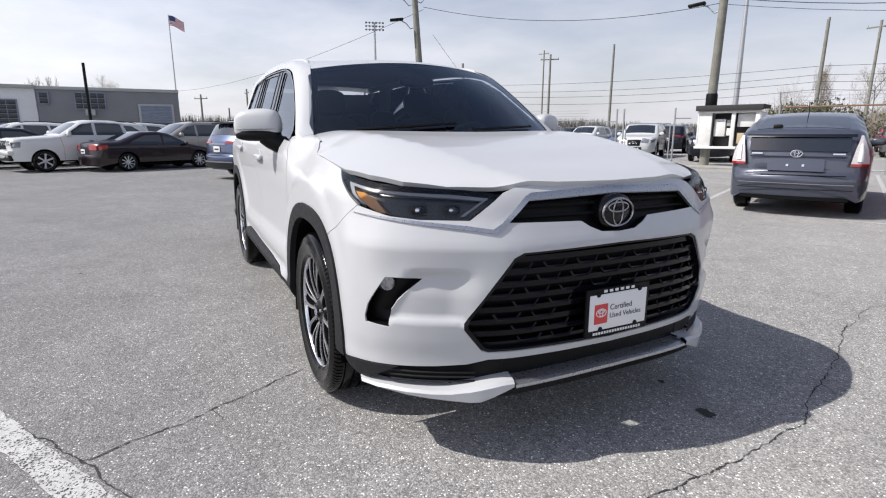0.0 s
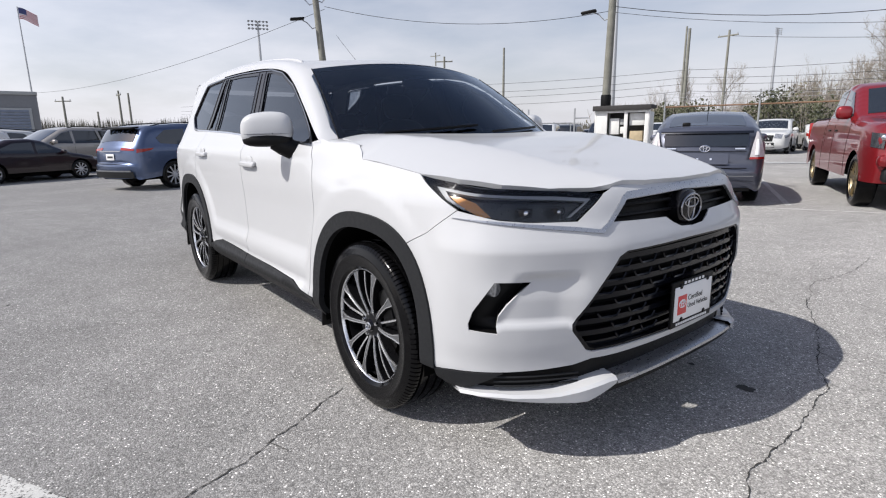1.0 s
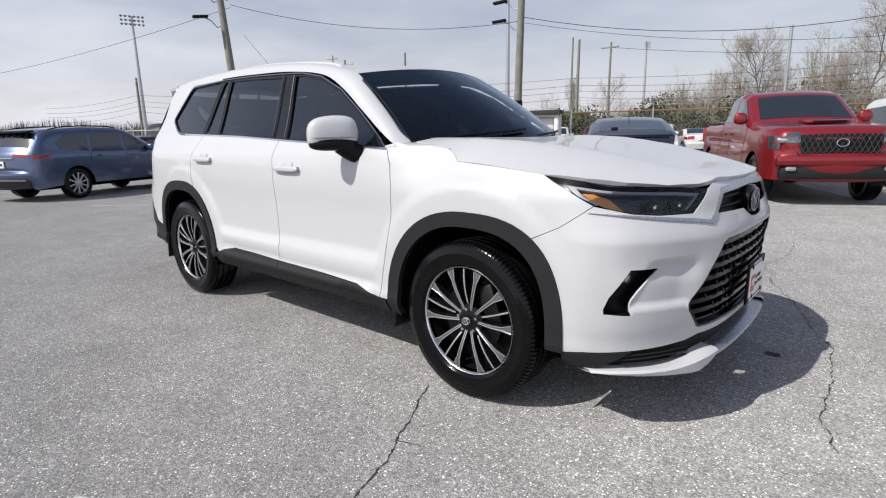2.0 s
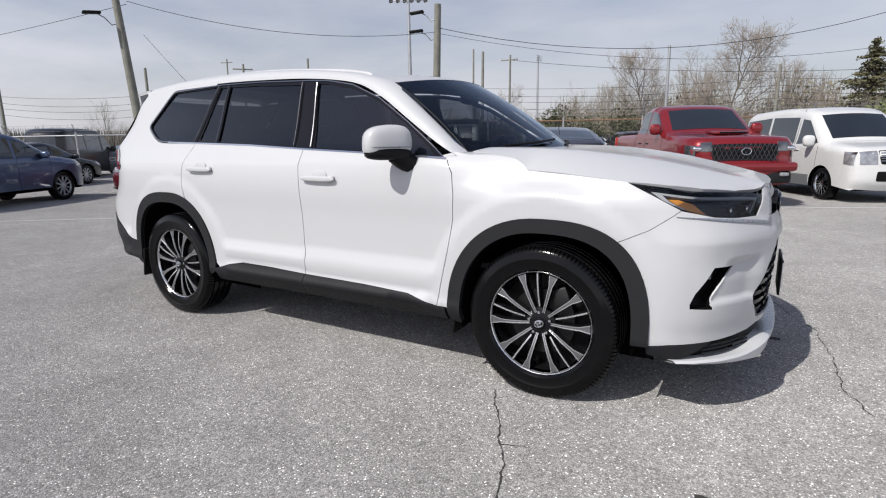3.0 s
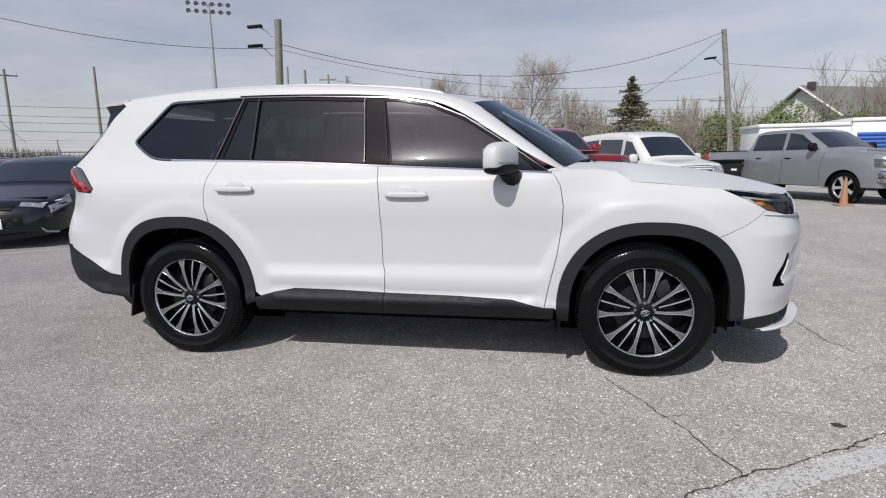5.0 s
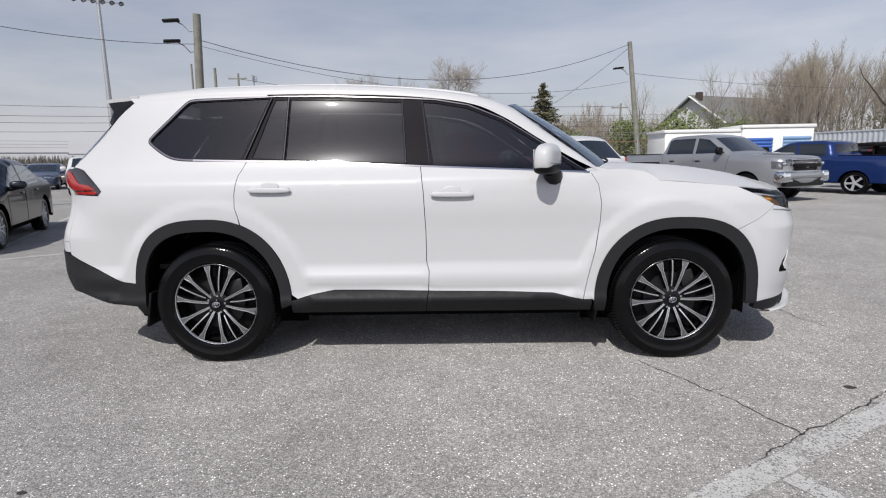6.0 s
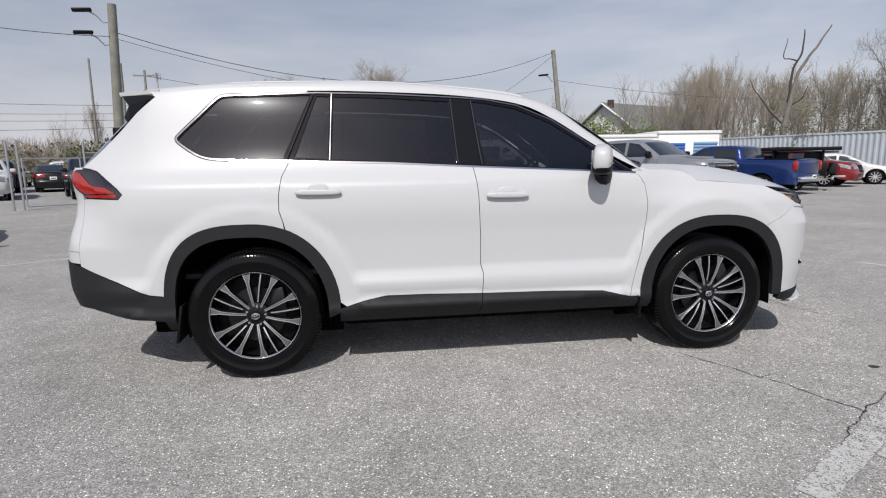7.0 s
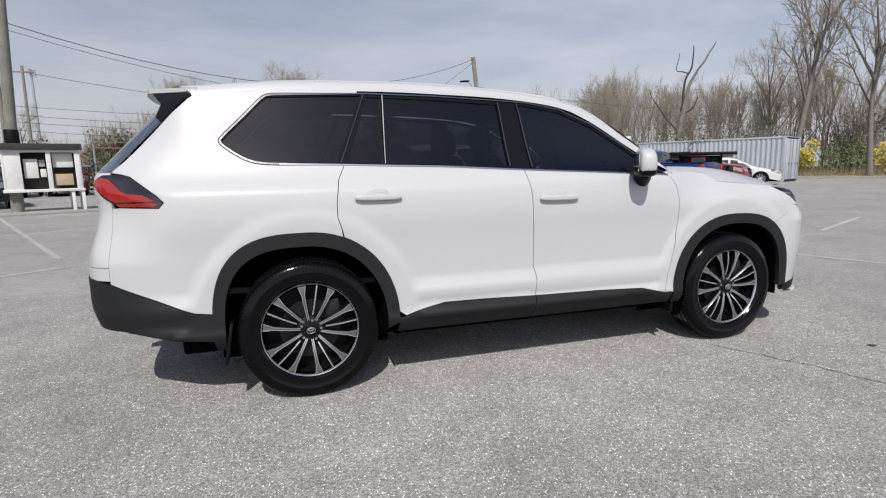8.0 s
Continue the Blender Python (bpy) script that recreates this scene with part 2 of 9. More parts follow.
PLATE_RED = material("plate_red", (0.62, 0.05, 0.05), 0.4, vary=0.05, scale=20)
INK = material("dark_ink", (0.03, 0.03, 0.03), 0.5)


def paint(name, color, metal=0.0, rough=0.32, coat=0.85):
    return material(name, color, rough, metal=metal, coat=coat, vary=0.05, scale=2, worn=False, spec=0.3)

# ---- mesh helpers ----
def link_mesh(name, mesh, mat, parent=None, label=""):
    if mat is not None and not mesh.materials:
        mesh.materials.append(mat)
    ob = new(name, mesh)
    if parent is not None:
        ob.parent = parent
    if label:
        ob["label"] = label
    return ob


def part(name, bm, mat, parent=None, label="", smooth=40):
    """One mesh object out of a bmesh; edges sharper than smooth degrees stay sharp."""
    bmesh.ops.recalc_face_normals(bm, faces=bm.faces)
    me = bpy.data.meshes.new(name)
    if smooth:
        lim = radians(smooth)
        for e in bm.edges:
            if len(e.link_faces) == 2 and e.calc_face_angle(0) > lim:
                e.smooth = False
        for f in bm.faces:
            f.smooth = True
    bm.to_mesh(me)
    bm.free()
    return link_mesh(name, me, mat, parent, label)


def raw(name, verts, faces, mat, parent=None, label="", smooth=True):
    me = bpy.data.meshes.new(name)
    me.from_pydata([tuple(v) for v in verts], [], faces)
    if smooth:
        me.polygons.foreach_set("use_smooth", [True] * len(me.polygons))
    me.update()
    return link_mesh(name, me, mat, parent, label)


def thing(name, label, category, group="", kind="", at=None):
    ob = new(name)
    tagged(ob, label, category, group, kind)
    ob.empty_display_size = 0.1
    if at is not None:
        ob.matrix_world = at
    return ob


def box(bm, size, m=None, bevel=0.0, seg=2):
    """A bevelled box of that size, centred, placed by m."""
    r = bmesh.ops.create_cube(bm, size=1.0)
    vs = r["verts"]
    bmesh.ops.scale(bm, vec=size, verts=vs)
    if bevel:
        es = list({e for v in vs for e in v.link_edges})
        out = bmesh.ops.bevel(bm, geom=es, offset=bevel, segments=seg, profile=0.5, affect="EDGES")
        vs = list({v for f in out["faces"] for v in f.verts} | {v for v in vs if v.is_valid})
    if m is not None:
        bmesh.ops.transform(bm, matrix=m, verts=vs)
    return vs


def tube(bm, a, b, r0, r1=None, n=10, caps=True):
    """A tapered round bar from a to b."""
    a, b = Vector(a), Vector(b)
    r1 = r0 if r1 is None else r1
    q = (b - a).to_track_quat("Z", "Y").to_matrix()
    rings = []
    for c, r in ((a, r0), (b, r1)):
        rings.append([bm.verts.new(c + q @ Vector((r * math.cos(2 * math.pi * i / n), r * math.sin(2 * math.pi * i / n), 0))) for i in range(n)])
    for i in range(n):
        j = (i + 1) % n
        bm.faces.new((rings[0][i], rings[0][j], rings[1][j], rings[1][i]))
    if caps:
        bm.faces.new(rings[0][::-1])
        bm.faces.new(rings[1])
    return rings


def path_tube(bm, pts, r, n=6):
    """A round bar along a line of points."""
    pts = [Vector(p) for p in pts]
    rings = []
    for i, p in enumerate(pts):
        d = (pts[min(i + 1, len(pts) - 1)] - pts[max(i - 1, 0)]).normalized()
        q = d.to_track_quat("Z", "Y").to_matrix()
        rr = r[i] if isinstance(r, (list, tuple)) else r
        rings.append([bm.verts.new(p + q @ Vector((rr * math.cos(2 * math.pi * k / n), rr * math.sin(2 * math.pi * k / n), 0))) for k in range(n)])
    for a, b in zip(rings, rings[1:]):
        best = min(range(n), key=lambda s: sum((a[k].co - b[(k + s) % n].co).length for k in range(n)))
        for k in range(n):
            j = (k + 1) % n
            bm.faces.new((a[k], a[j], b[(j + best) % n], b[(k + best) % n]))
    bm.faces.new(rings[0][::-1])
    bm.faces.new(rings[-1])


def spun(bm, profile, n=48, axis="Y", m=None):
    """A ring or disc: the (radius, offset) profile turned round the axis."""
    rings = []
    for k in range(n):
        a = 2 * math.pi * k / n
        row = []
        for r, h in profile:
            v = Vector((r * math.cos(a), h, r * math.sin(a)))
            if m is not None:
                v = m @ v
            row.append(bm.verts.new(v))
        rings.append(row)
    for k in range(n):
        a, b = rings[k], rings[(k + 1) % n]
        for i in range(len(profile) - 1):
            bm.faces.new((a[i], a[i + 1], b[i + 1], b[i]))


def blob(bm, size, m=None, power=2.6, nu=20, nv=12):
    """A rounded box: a superellipsoid of that full size."""
    def sp(c):
        return math.copysign(abs(c) ** (2 / power), c)
    rows = []
    for j in range(1, nv):
        t = math.pi * j / nv - math.pi / 2
        row = []
        for i in range(nu):
            a = 2 * math.pi * i / nu
            v = Vector((size[0] / 2 * sp(math.cos(t)) * sp(math.cos(a)), size[1] / 2 * sp(math.cos(t)) * sp(math.sin(a)), size[2] / 2 * sp(math.sin(t))))
            row.append(bm.verts.new(m @ v if m is not None else v))
        rows.append(row)
    for a, b in zip(rows, rows[1:]):
        for i in range(nu):
            j = (i + 1) % nu
            bm.faces.new((a[i], a[j], b[j], b[i]))
    lo, hi = Vector((0, 0, -size[2] / 2)), Vector((0, 0, size[2] / 2))
    lo, hi = (bm.verts.new(m @ p if m is not None else p) for p in (lo, hi))
    for i in range(nu):
        j = (i + 1) % nu
        bm.faces.new((lo, rows[0][j], rows[0][i]))
        bm.faces.new((hi, rows[-1][i], rows[-1][j]))
    return m


def table(x, pts):
    """Smooth value at x through (x, value) pairs in rising order."""
    if x <= pts[0][0]:
        return pts[0][1]
    if x >= pts[-1][0]:
        return pts[-1][1]
    for i in range(len(pts) - 1):
        if x <= pts[i + 1][0]:
            break
    x0, y0 = pts[i]
    x1, y1 = pts[i + 1]
    d = (y1 - y0) / (x1 - x0)

    def slope(k):
        if k <= 0 or k >= len(pts) - 1:
            return d
        a = (pts[k][1] - pts[k - 1][1]) / (pts[k][0] - pts[k - 1][0])
        b = (pts[k + 1][1] - pts[k][1]) / (pts[k + 1][0] - pts[k][0])
        return 0 if a * b <= 0 else 2 * a * b / (a + b)
    h = x1 - x0
    t = (x - x0) / h
    m0, m1 = slope(i) * h, slope(i + 1) * h
    return (2 * t**3 - 3 * t**2 + 1) * y0 + (t**3 - 2 * t**2 + t) * m0 + (3 * t**2 - 2 * t**3) * y1 + (t**3 - t**2) * m1


def smooth(a, b, x):
    t = min(1.0, max(0.0, (x - a) / (b - a)))
    return t * t * (3 - 2 * t)


def spline(pts, per=8):
    """A smooth line through the points."""
    P = [Vector(p) for p in pts]
    out = []
    for i in range(len(P) - 1):
        p0, p1, p2, p3 = P[max(i - 1, 0)], P[i], P[i + 1], P[min(i + 2, len(P) - 1)]
        for k in range(per):
            t = k / per
            out.append(0.5 * (2 * p1 + (p2 - p0) * t + (2 * p0 - 5 * p1 + 4 * p2 - p3) * t * t + (3 * p1 - p0 - 3 * p2 + p3) * t**3))
    out.append(P[-1])
    return out


def rounded(poly, r, n=4):
    """A closed polygon with its corners cut round."""
    out = []
    P = [Vector(p) for p in poly]
    for i, p in enumerate(P):
        a, b = P[i - 1] - p, P[(i + 1) % len(P)] - p
        k = min(r, a.length * 0.45, b.length * 0.45)
        s, e = p + a.normalized() * k, p + b.normalized() * k
        for j in range(n + 1):
            t = j / n
            out.append((1 - t) ** 2 * s + 2 * t * (1 - t) * p + t * t * e)
    return out


def resample(poly, step):
    """A closed polygon with points at even steps."""
    out = []
    P = [Vector((p[0], p[1])) for p in poly]
    for i, p in enumerate(P):
        q = P[(i + 1) % len(P)]
        n = max(1, math.ceil((q - p).length / step))
        for k in range(n):
            out.append(p.lerp(q, k / n))
    return out


def inside(xs, ys, poly):
    """Which of the points lie in the polygon."""
    hit = np.zeros(len(xs), bool)
    n = len(poly)
    for i in range(n):
        x0, y0 = poly[i]
        x1, y1 = poly[(i + 1) % n]
        if y0 == y1:
            continue
        c = ((y0 > ys) != (y1 > ys)) & (xs < (x1 - x0) * (ys - y0) / (y1 - y0) + x0)
        hit ^= c
    return hit


def near_edge(xs, ys, poly):
    d = np.full(len(xs), 1e9)
    n = len(poly)
    for i in range(n):
        x0, y0 = poly[i]
        x1, y1 = poly[(i + 1) % n]
        dx, dy = x1 - x0, y1 - y0
        l2 = dx * dx + dy * dy or 1e-12
        t = np.clip(((xs - x0) * dx + (ys - y0) * dy) / l2, 0, 1)
        d = np.minimum(d, np.hypot(xs - x0 - t * dx, ys - y0 - t * dy))
    return d


def fill(poly, holes=(), step=0.04):
    """Triangles over a flat polygon with holes, fine enough to be bent. Returns points, faces."""
    from mathutils.geometry import delaunay_2d_cdt
    loops = [resample(p, step) for p in (poly, *holes)]
    arr = [np.array([tuple(v) for v in lp]) for lp in loops]
    lo, hi = arr[0].min(0), arr[0].max(0)
    gx, gy = np.meshgrid(np.arange(lo[0] + step / 2, hi[0], step), np.arange(lo[1] + step / 2, hi[1], step))
    gx = gx + (np.arange(gx.shape[0]) % 2)[:, None] * step / 2
    gx, gy = gx.ravel(), gy.ravel()
    keep = inside(gx, gy, arr[0])
    for a in arr[1:]:
        keep &= ~inside(gx, gy, a)
    gx, gy = gx[keep], gy[keep]
    for a in arr:
        k = near_edge(gx, gy, a) > step * 0.55
        gx, gy = gx[k], gy[k]
    pts, edges = [], []
    for lp in loops:
        s = len(pts)
        pts += lp
        edges += [(s + i, s + (i + 1) % len(lp)) for i in range(len(lp))]
    pts += [Vector((x, y)) for x, y in zip(gx, gy)]
    v, e, fc, *_ = delaunay_2d_cdt(pts, edges, [], 0, 1e-6)
    cx = np.array([sum(v[i].x for i in q) / 3 for q in fc])
    cy = np.array([sum(v[i].y for i in q) / 3 for q in fc])
    ok = inside(cx, cy, arr[0])
    for a in arr[1:]:
        ok &= ~inside(cx, cy, a)
    faces = [tuple(q) for q, k in zip(fc, ok) if k]
    used = sorted({i for q in faces for i in q})
    at = {i: k for k, i in enumerate(used)}
    return [v[i] for i in used], [tuple(at[i] for i in q) for q in faces]


def sheet(name, surf, poly, mat, parent, holes=(), lift=0.0, step=0.04, flange=0.015, label="", centre=(0, 0, 0.7), even=False):
    """A bent panel: the polygon laid on surf(a, b), with its edges turned in by flange."""
    pts, faces = fill(poly, holes, step)
    h = 1e-3
    P, N = [], []
    for q in pts:
        o = surf(q.x, q.y)
        n = (surf(q.x + h, q.y) - surf(q.x - h, q.y)).cross(surf(q.x, q.y + h) - surf(q.x, q.y - h))
        n.normalize()
        P.append(o)
        N.append(n)
    c = Vector(centre)
    if sum(n.dot(o - c) for n, o in zip(N, P)) < 0:
        N = [-n for n in N]
    mean = sum(N, Vector()).normalized()
    P = [o + (mean if even else n) * lift for o, n in zip(P, N)]
    out = []
    for a, b, d in faces:
        g = (P[b] - P[a]).cross(P[d] - P[a])
        out.append((a, b, d) if g.dot(N[a] + N[b] + N[d]) >= 0 else (a, d, b))
    normals = [N[i] for q in out for i in q]
    if flange:
        count = {}
        for q in out:
            for i in range(3):
                e = (q[i], q[(i + 1) % 3])
                k = tuple(sorted(e))
                count[k] = None if k in count else e
        low = {}

        def under(i):
            if i not in low:
                low[i] = len(P)
                P.append(P[i] - (mean if even else N[i]) * flange)
            return low[i]
        for e in list(count.values()):
            if e is None:
                continue
            a, b = e
            q = (b, a, under(a), under(b))
            g = (P[q[1]] - P[q[0]]).cross(P[q[2]] - P[q[0]]).normalized()
            out.append(q)
            normals += [g] * 4
    me = bpy.data.meshes.new(name)
    me.from_pydata([tuple(p) for p in P], [], out)
    me.polygons.foreach_set("use_smooth", [True] * len(me.polygons))
    me.update()
    me.normals_split_custom_set([tuple(n) for n in normals])
    return link_mesh(name, me, mat, parent, label)


def grid_sheet(name, rows, mat, parent, label="", thick=0.0, crease=45):
    """A sheet out of rows of points."""
    bm = bmesh.new()
    V = [[bm.verts.new(p) for p in r] for r in rows]
    for a, b in zip(V, V[1:]):
        for i in range(len(a) - 1):
            bm.faces.new((a[i], a[i + 1], b[i + 1], b[i]))
    if thick:
        bmesh.ops.recalc_face_normals(bm, faces=bm.faces)
        bmesh.ops.solidify(bm, geom=bm.faces[:], thickness=thick)
    return part(name, bm, mat, parent, label, smooth=crease)

# ---- the white car in the middle: origin on the ground, front towards +x ----
PLAN = spline([(2.585, 0), (2.577, 0.25), (2.548, 0.47), (2.48, 0.635), (2.385, 0.79), (2.275, 0.89), (2.12, 0.945), (1.8, 0.958), (1.2, 0.962), (0, 0.965), (-1.0, 0.962),
               (-1.6, 0.95), (-2.0, 0.93), (-2.27, 0.865), (-2.44, 0.74), (-2.51, 0.45), (-2.54, 0)], 16)
PLAN_U = [0.0]
for _a, _b in zip(PLAN, PLAN[1:]):
    PLAN_U.append(PLAN_U[-1] + (_b - _a).length)
PLAN_X = np.array([p.x for p in PLAN])
PLAN_Y = np.array([p.y for p in PLAN])
PLAN_T = np.gradient(np.column_stack((PLAN_X, PLAN_Y)), np.array(PLAN_U), axis=0)
PLAN_U = np.array(PLAN_U)
U_END = float(PLAN_U[-1])
D_SIDE = [(0.28, -0.07), (0.33, -0.035), (0.40, 0.020), (0.42, 0.032), (0.47, 0.008), (0.487, 0.004), (0.53, 0.012), (0.565, 0.014), (0.60, 0.003), (0.66, -0.012), (0.85, -0.008), (1.0, 0.0), (1.09, -0.004), (1.165, -0.018), (1.19, -0.034), (1.27, -0.090), (1.70, -0.245), (1.80, -0.29)]
D_FENDER = [(0.28, -0.05), (0.34, -0.01), (0.40, 0.012), (0.60, 0.0), (0.9, 0.0), (1.0, -0.004), (1.06, -0.026), (1.10, -0.054), (1.145, -0.08), (1.19, -0.108), (1.24, -0.145)]
D_FRONT = [(0.26, -0.05), (0.33, 0.0), (0.42, 0.004), (0.5, 0.018), (0.62, 0.030), (0.75, 0.036), (0.84, 0.034), (0.90, 0.014), (0.95, -0.006), (1.0, -0.020), (1.04, -0.038), (1.08, -0.075)]
D_REAR = [(0.36, -0.10), (0.46, -0.03), (0.6, 0.0), (0.8, 0.0), (0.88, -0.02), (1.0, -0.06), (1.1, -0.075), (1.17, -0.065), (1.25, -0.07), (1.285, -0.085), (1.40, -0.16), (1.7, -0.40)]
AXLE_F, AXLE_R = 1.60, -1.345


def u_at_x(x):
    return float(np.interp(-x, -PLAN_X, PLAN_U))


def u_at_y(y):
    n = int(np.argmax(PLAN_Y))
    return float(np.interp(y, PLAN_Y[:n], PLAN_U[:n]))


def body(u, z):
    """The car's skin: u runs round it in metres from the middle of the front (positive on its right side), z is the height."""
    a = min(abs(u), U_END)
    x, y = float(np.interp(a, PLAN_U, PLAN_X)), float(np.interp(a, PLAN_U, PLAN_Y))
    tx, ty = float(np.interp(a, PLAN_U, PLAN_T[:, 0])), float(np.interp(a, PLAN_U, PLAN_T[:, 1]))
    l = math.hypot(tx, ty)
    nx, ny = ty / l, -tx / l
    d = table(z, D_SIDE)
    wf = smooth(1.0, 1.4, x)
    if wf:
        d += (table(z, D_FENDER) - d) * wf
    for xc in (AXLE_F, AXLE_R):
        r = math.hypot(x - xc, (z - 0.41) * 0.97)
        w = smooth(0.66, 0.585, r) * smooth(0.3, 0.5, z)
        d += (0.009 - d) * w
    w = smooth(2.0, 2.36, x)
    if w:
        g = table(z, D_FRONT)
        dip = smooth(0.895, 0.762, z) if z > 0.756 else smooth(0.66, 0.754, z)
        g -= 0.011 * dip * smooth(0.46, 0.60, y) * smooth(0.95, 0.80, y)
        edge = 0.838 - 0.53 * (z - 0.56)
        g -= 0.024 * smooth(0.560, 0.592, z) * smooth(0.785, 0.735, z) * smooth(0.55, 0.67, y) * smooth(edge + 0.065, edge, y)
        d += (g - d) * w
    w = smooth(-1.95, -2.4, x)
    if w:
        d += (table(z, D_REAR) - d) * w
    return Vector((x + nx * d, -math.copysign(y + ny * d, u) if u else -(y + ny * d), z))


def F(y, z):
    return (u_at_y(y), z)


def X(x, z):
    return (u_at_x(x), z)


def flip(poly, s):
    return [(p[0] * s, p[1]) for p in poly]


def mirror_poly(half):
    """Closed polygon out of its right half, given from the middle line and back to it."""
    return list(half) + [(-p[0], p[1]) for p in reversed(half) if abs(p[0]) > 1e-6]


def arch(xc, a, b, z0=0.40, n=(2.35, 2.35), k=36):
    """A wheel opening's outline from its front foot to its rear one; n squares its front and rear shoulders."""
    out, t0, t1 = [], 0.0, math.pi
    for i in range(k + 1):
        t = t0 + (t1 - t0) * i / k
        c, s = math.cos(t), math.sin(t)
        e = 2 / (n[0] if c > 0 else n[1])
        out.append((xc + a * math.copysign(abs(c) ** e, c), z0 + b * abs(s) ** e))
    return out


ARCH_F = arch(AXLE_F + 0.005, 0.515, 0.525, n=(2.75, 2.2))
ARCH_R = arch(AXLE_R + 0.002, 0.505, 0.548, n=(2.15, 2.95))
IN_F = arch(AXLE_F + 0.005, 0.440, 0.455, n=(2.75, 2.2))
IN_R = arch(AXLE_R - 0.002, 0.440, 0.472, n=(2.15, 2.95))



def on_arch(A, x):
    """The height of a wheel opening's outline at x."""
    P = sorted(A)
    return float(np.interp(x, [p[0] for p in P], [p[1] for p in P]))


hero = thing("suv", "white three-row SUV with dark wheel-arch cladding and tinted windows", "car")

HL = [X(1.99, 1.102), X(2.12, 1.088), X(2.28, 1.068), F(0.62, 1.051), F(0.485, 1.036), F(0.60, 0.948), F(0.75, 0.950), F(0.835, 0.960), X(2.222, 0.992), X(2.115, 1.045)]
FOG = [F(0.742, 0.736), F(0.80, 0.742), X(2.338, 0.742), X(2.28, 0.63), X(2.264, 0.58), X(2.266, 0.557), F(0.835, 0.550), F(0.838, 0.578), F(0.832, 0.615), F(0.812, 0.655), F(0.782, 0.695)]
UP_GRILLE = mirror_poly([(0, 1.02), F(0.385, 1.008), F(0.468, 0.936), F(0.17, 0.927), F(0.135, 0.905), F(0.085, 0.884), (0, 0.879)])
LOW_GRILLE = mirror_poly([(0, 0.838), F(0.42, 0.832), F(0.455, 0.815), F(0.612, 0.575), F(0.612, 0.55), F(0.555, 0.465), F(0.53, 0.456), (0, 0.447)])
CORNER = [(p.x, p.y) for p in spline([(-1.44, 1.707, 0), (-1.495, 1.703, 0), (-1.54, 1.682, 0), (-1.64, 1.580, 0), (-1.745, 1.474, 0), (-1.762, 1.445, 0), (-1.748, 1.420, 0), (-1.68, 1.370, 0), (-1.61, 1.334, 0), (-1.53, 1.319, 0), (-1.42, 1.315, 0)], 5)]


def offset(line, d):
    """A line moved sideways by d (to its left as it runs)."""
    out = []
    for i, p in enumerate(line):
        a, b = line[max(i - 1, 0)], line[min(i + 1, len(line) - 1)]
        t = Vector((b[0] - a[0], b[1] - a[1])).normalized()
        out.append((p[0] - t.y * d, p[1] + t.x * d))
    return out


DLO = CORNER + [(-1.11, 1.306), (-0.52, 1.287), (0, 1.258), (0.5, 1.234), (1.055, 1.205), (0.75, 1.41), (0.53, 1.55),
       (0.31, 1.642), (0.1, 1.68), (-0.07, 1.692), (-0.53, 1.713), (-0.94, 1.72)]
DLO = [X(*p) for p in DLO]
DOOR_CUT = [(0.0, 1.257), (0.018, 1.1), (0.03, 0.85), (0.03, 0.66), (0.046, 0.60), (0.04, 0.475)]
REAR_CUT = [(-1.11, 1.304), (-1.15, 1.22), (-1.168, 1.10), (-1.168, 1.02), (-1.15, 0.96)]
FRONT_CUT = [(1.065, 1.20), (1.105, 1.13), (1.122, 1.02), (1.118, 0.90), (1.09, 0.72), (1.045, 0.53), (1.022, 0.41)]


def gap(pts, dx):
    return [(x + dx, z) for x, z in pts]


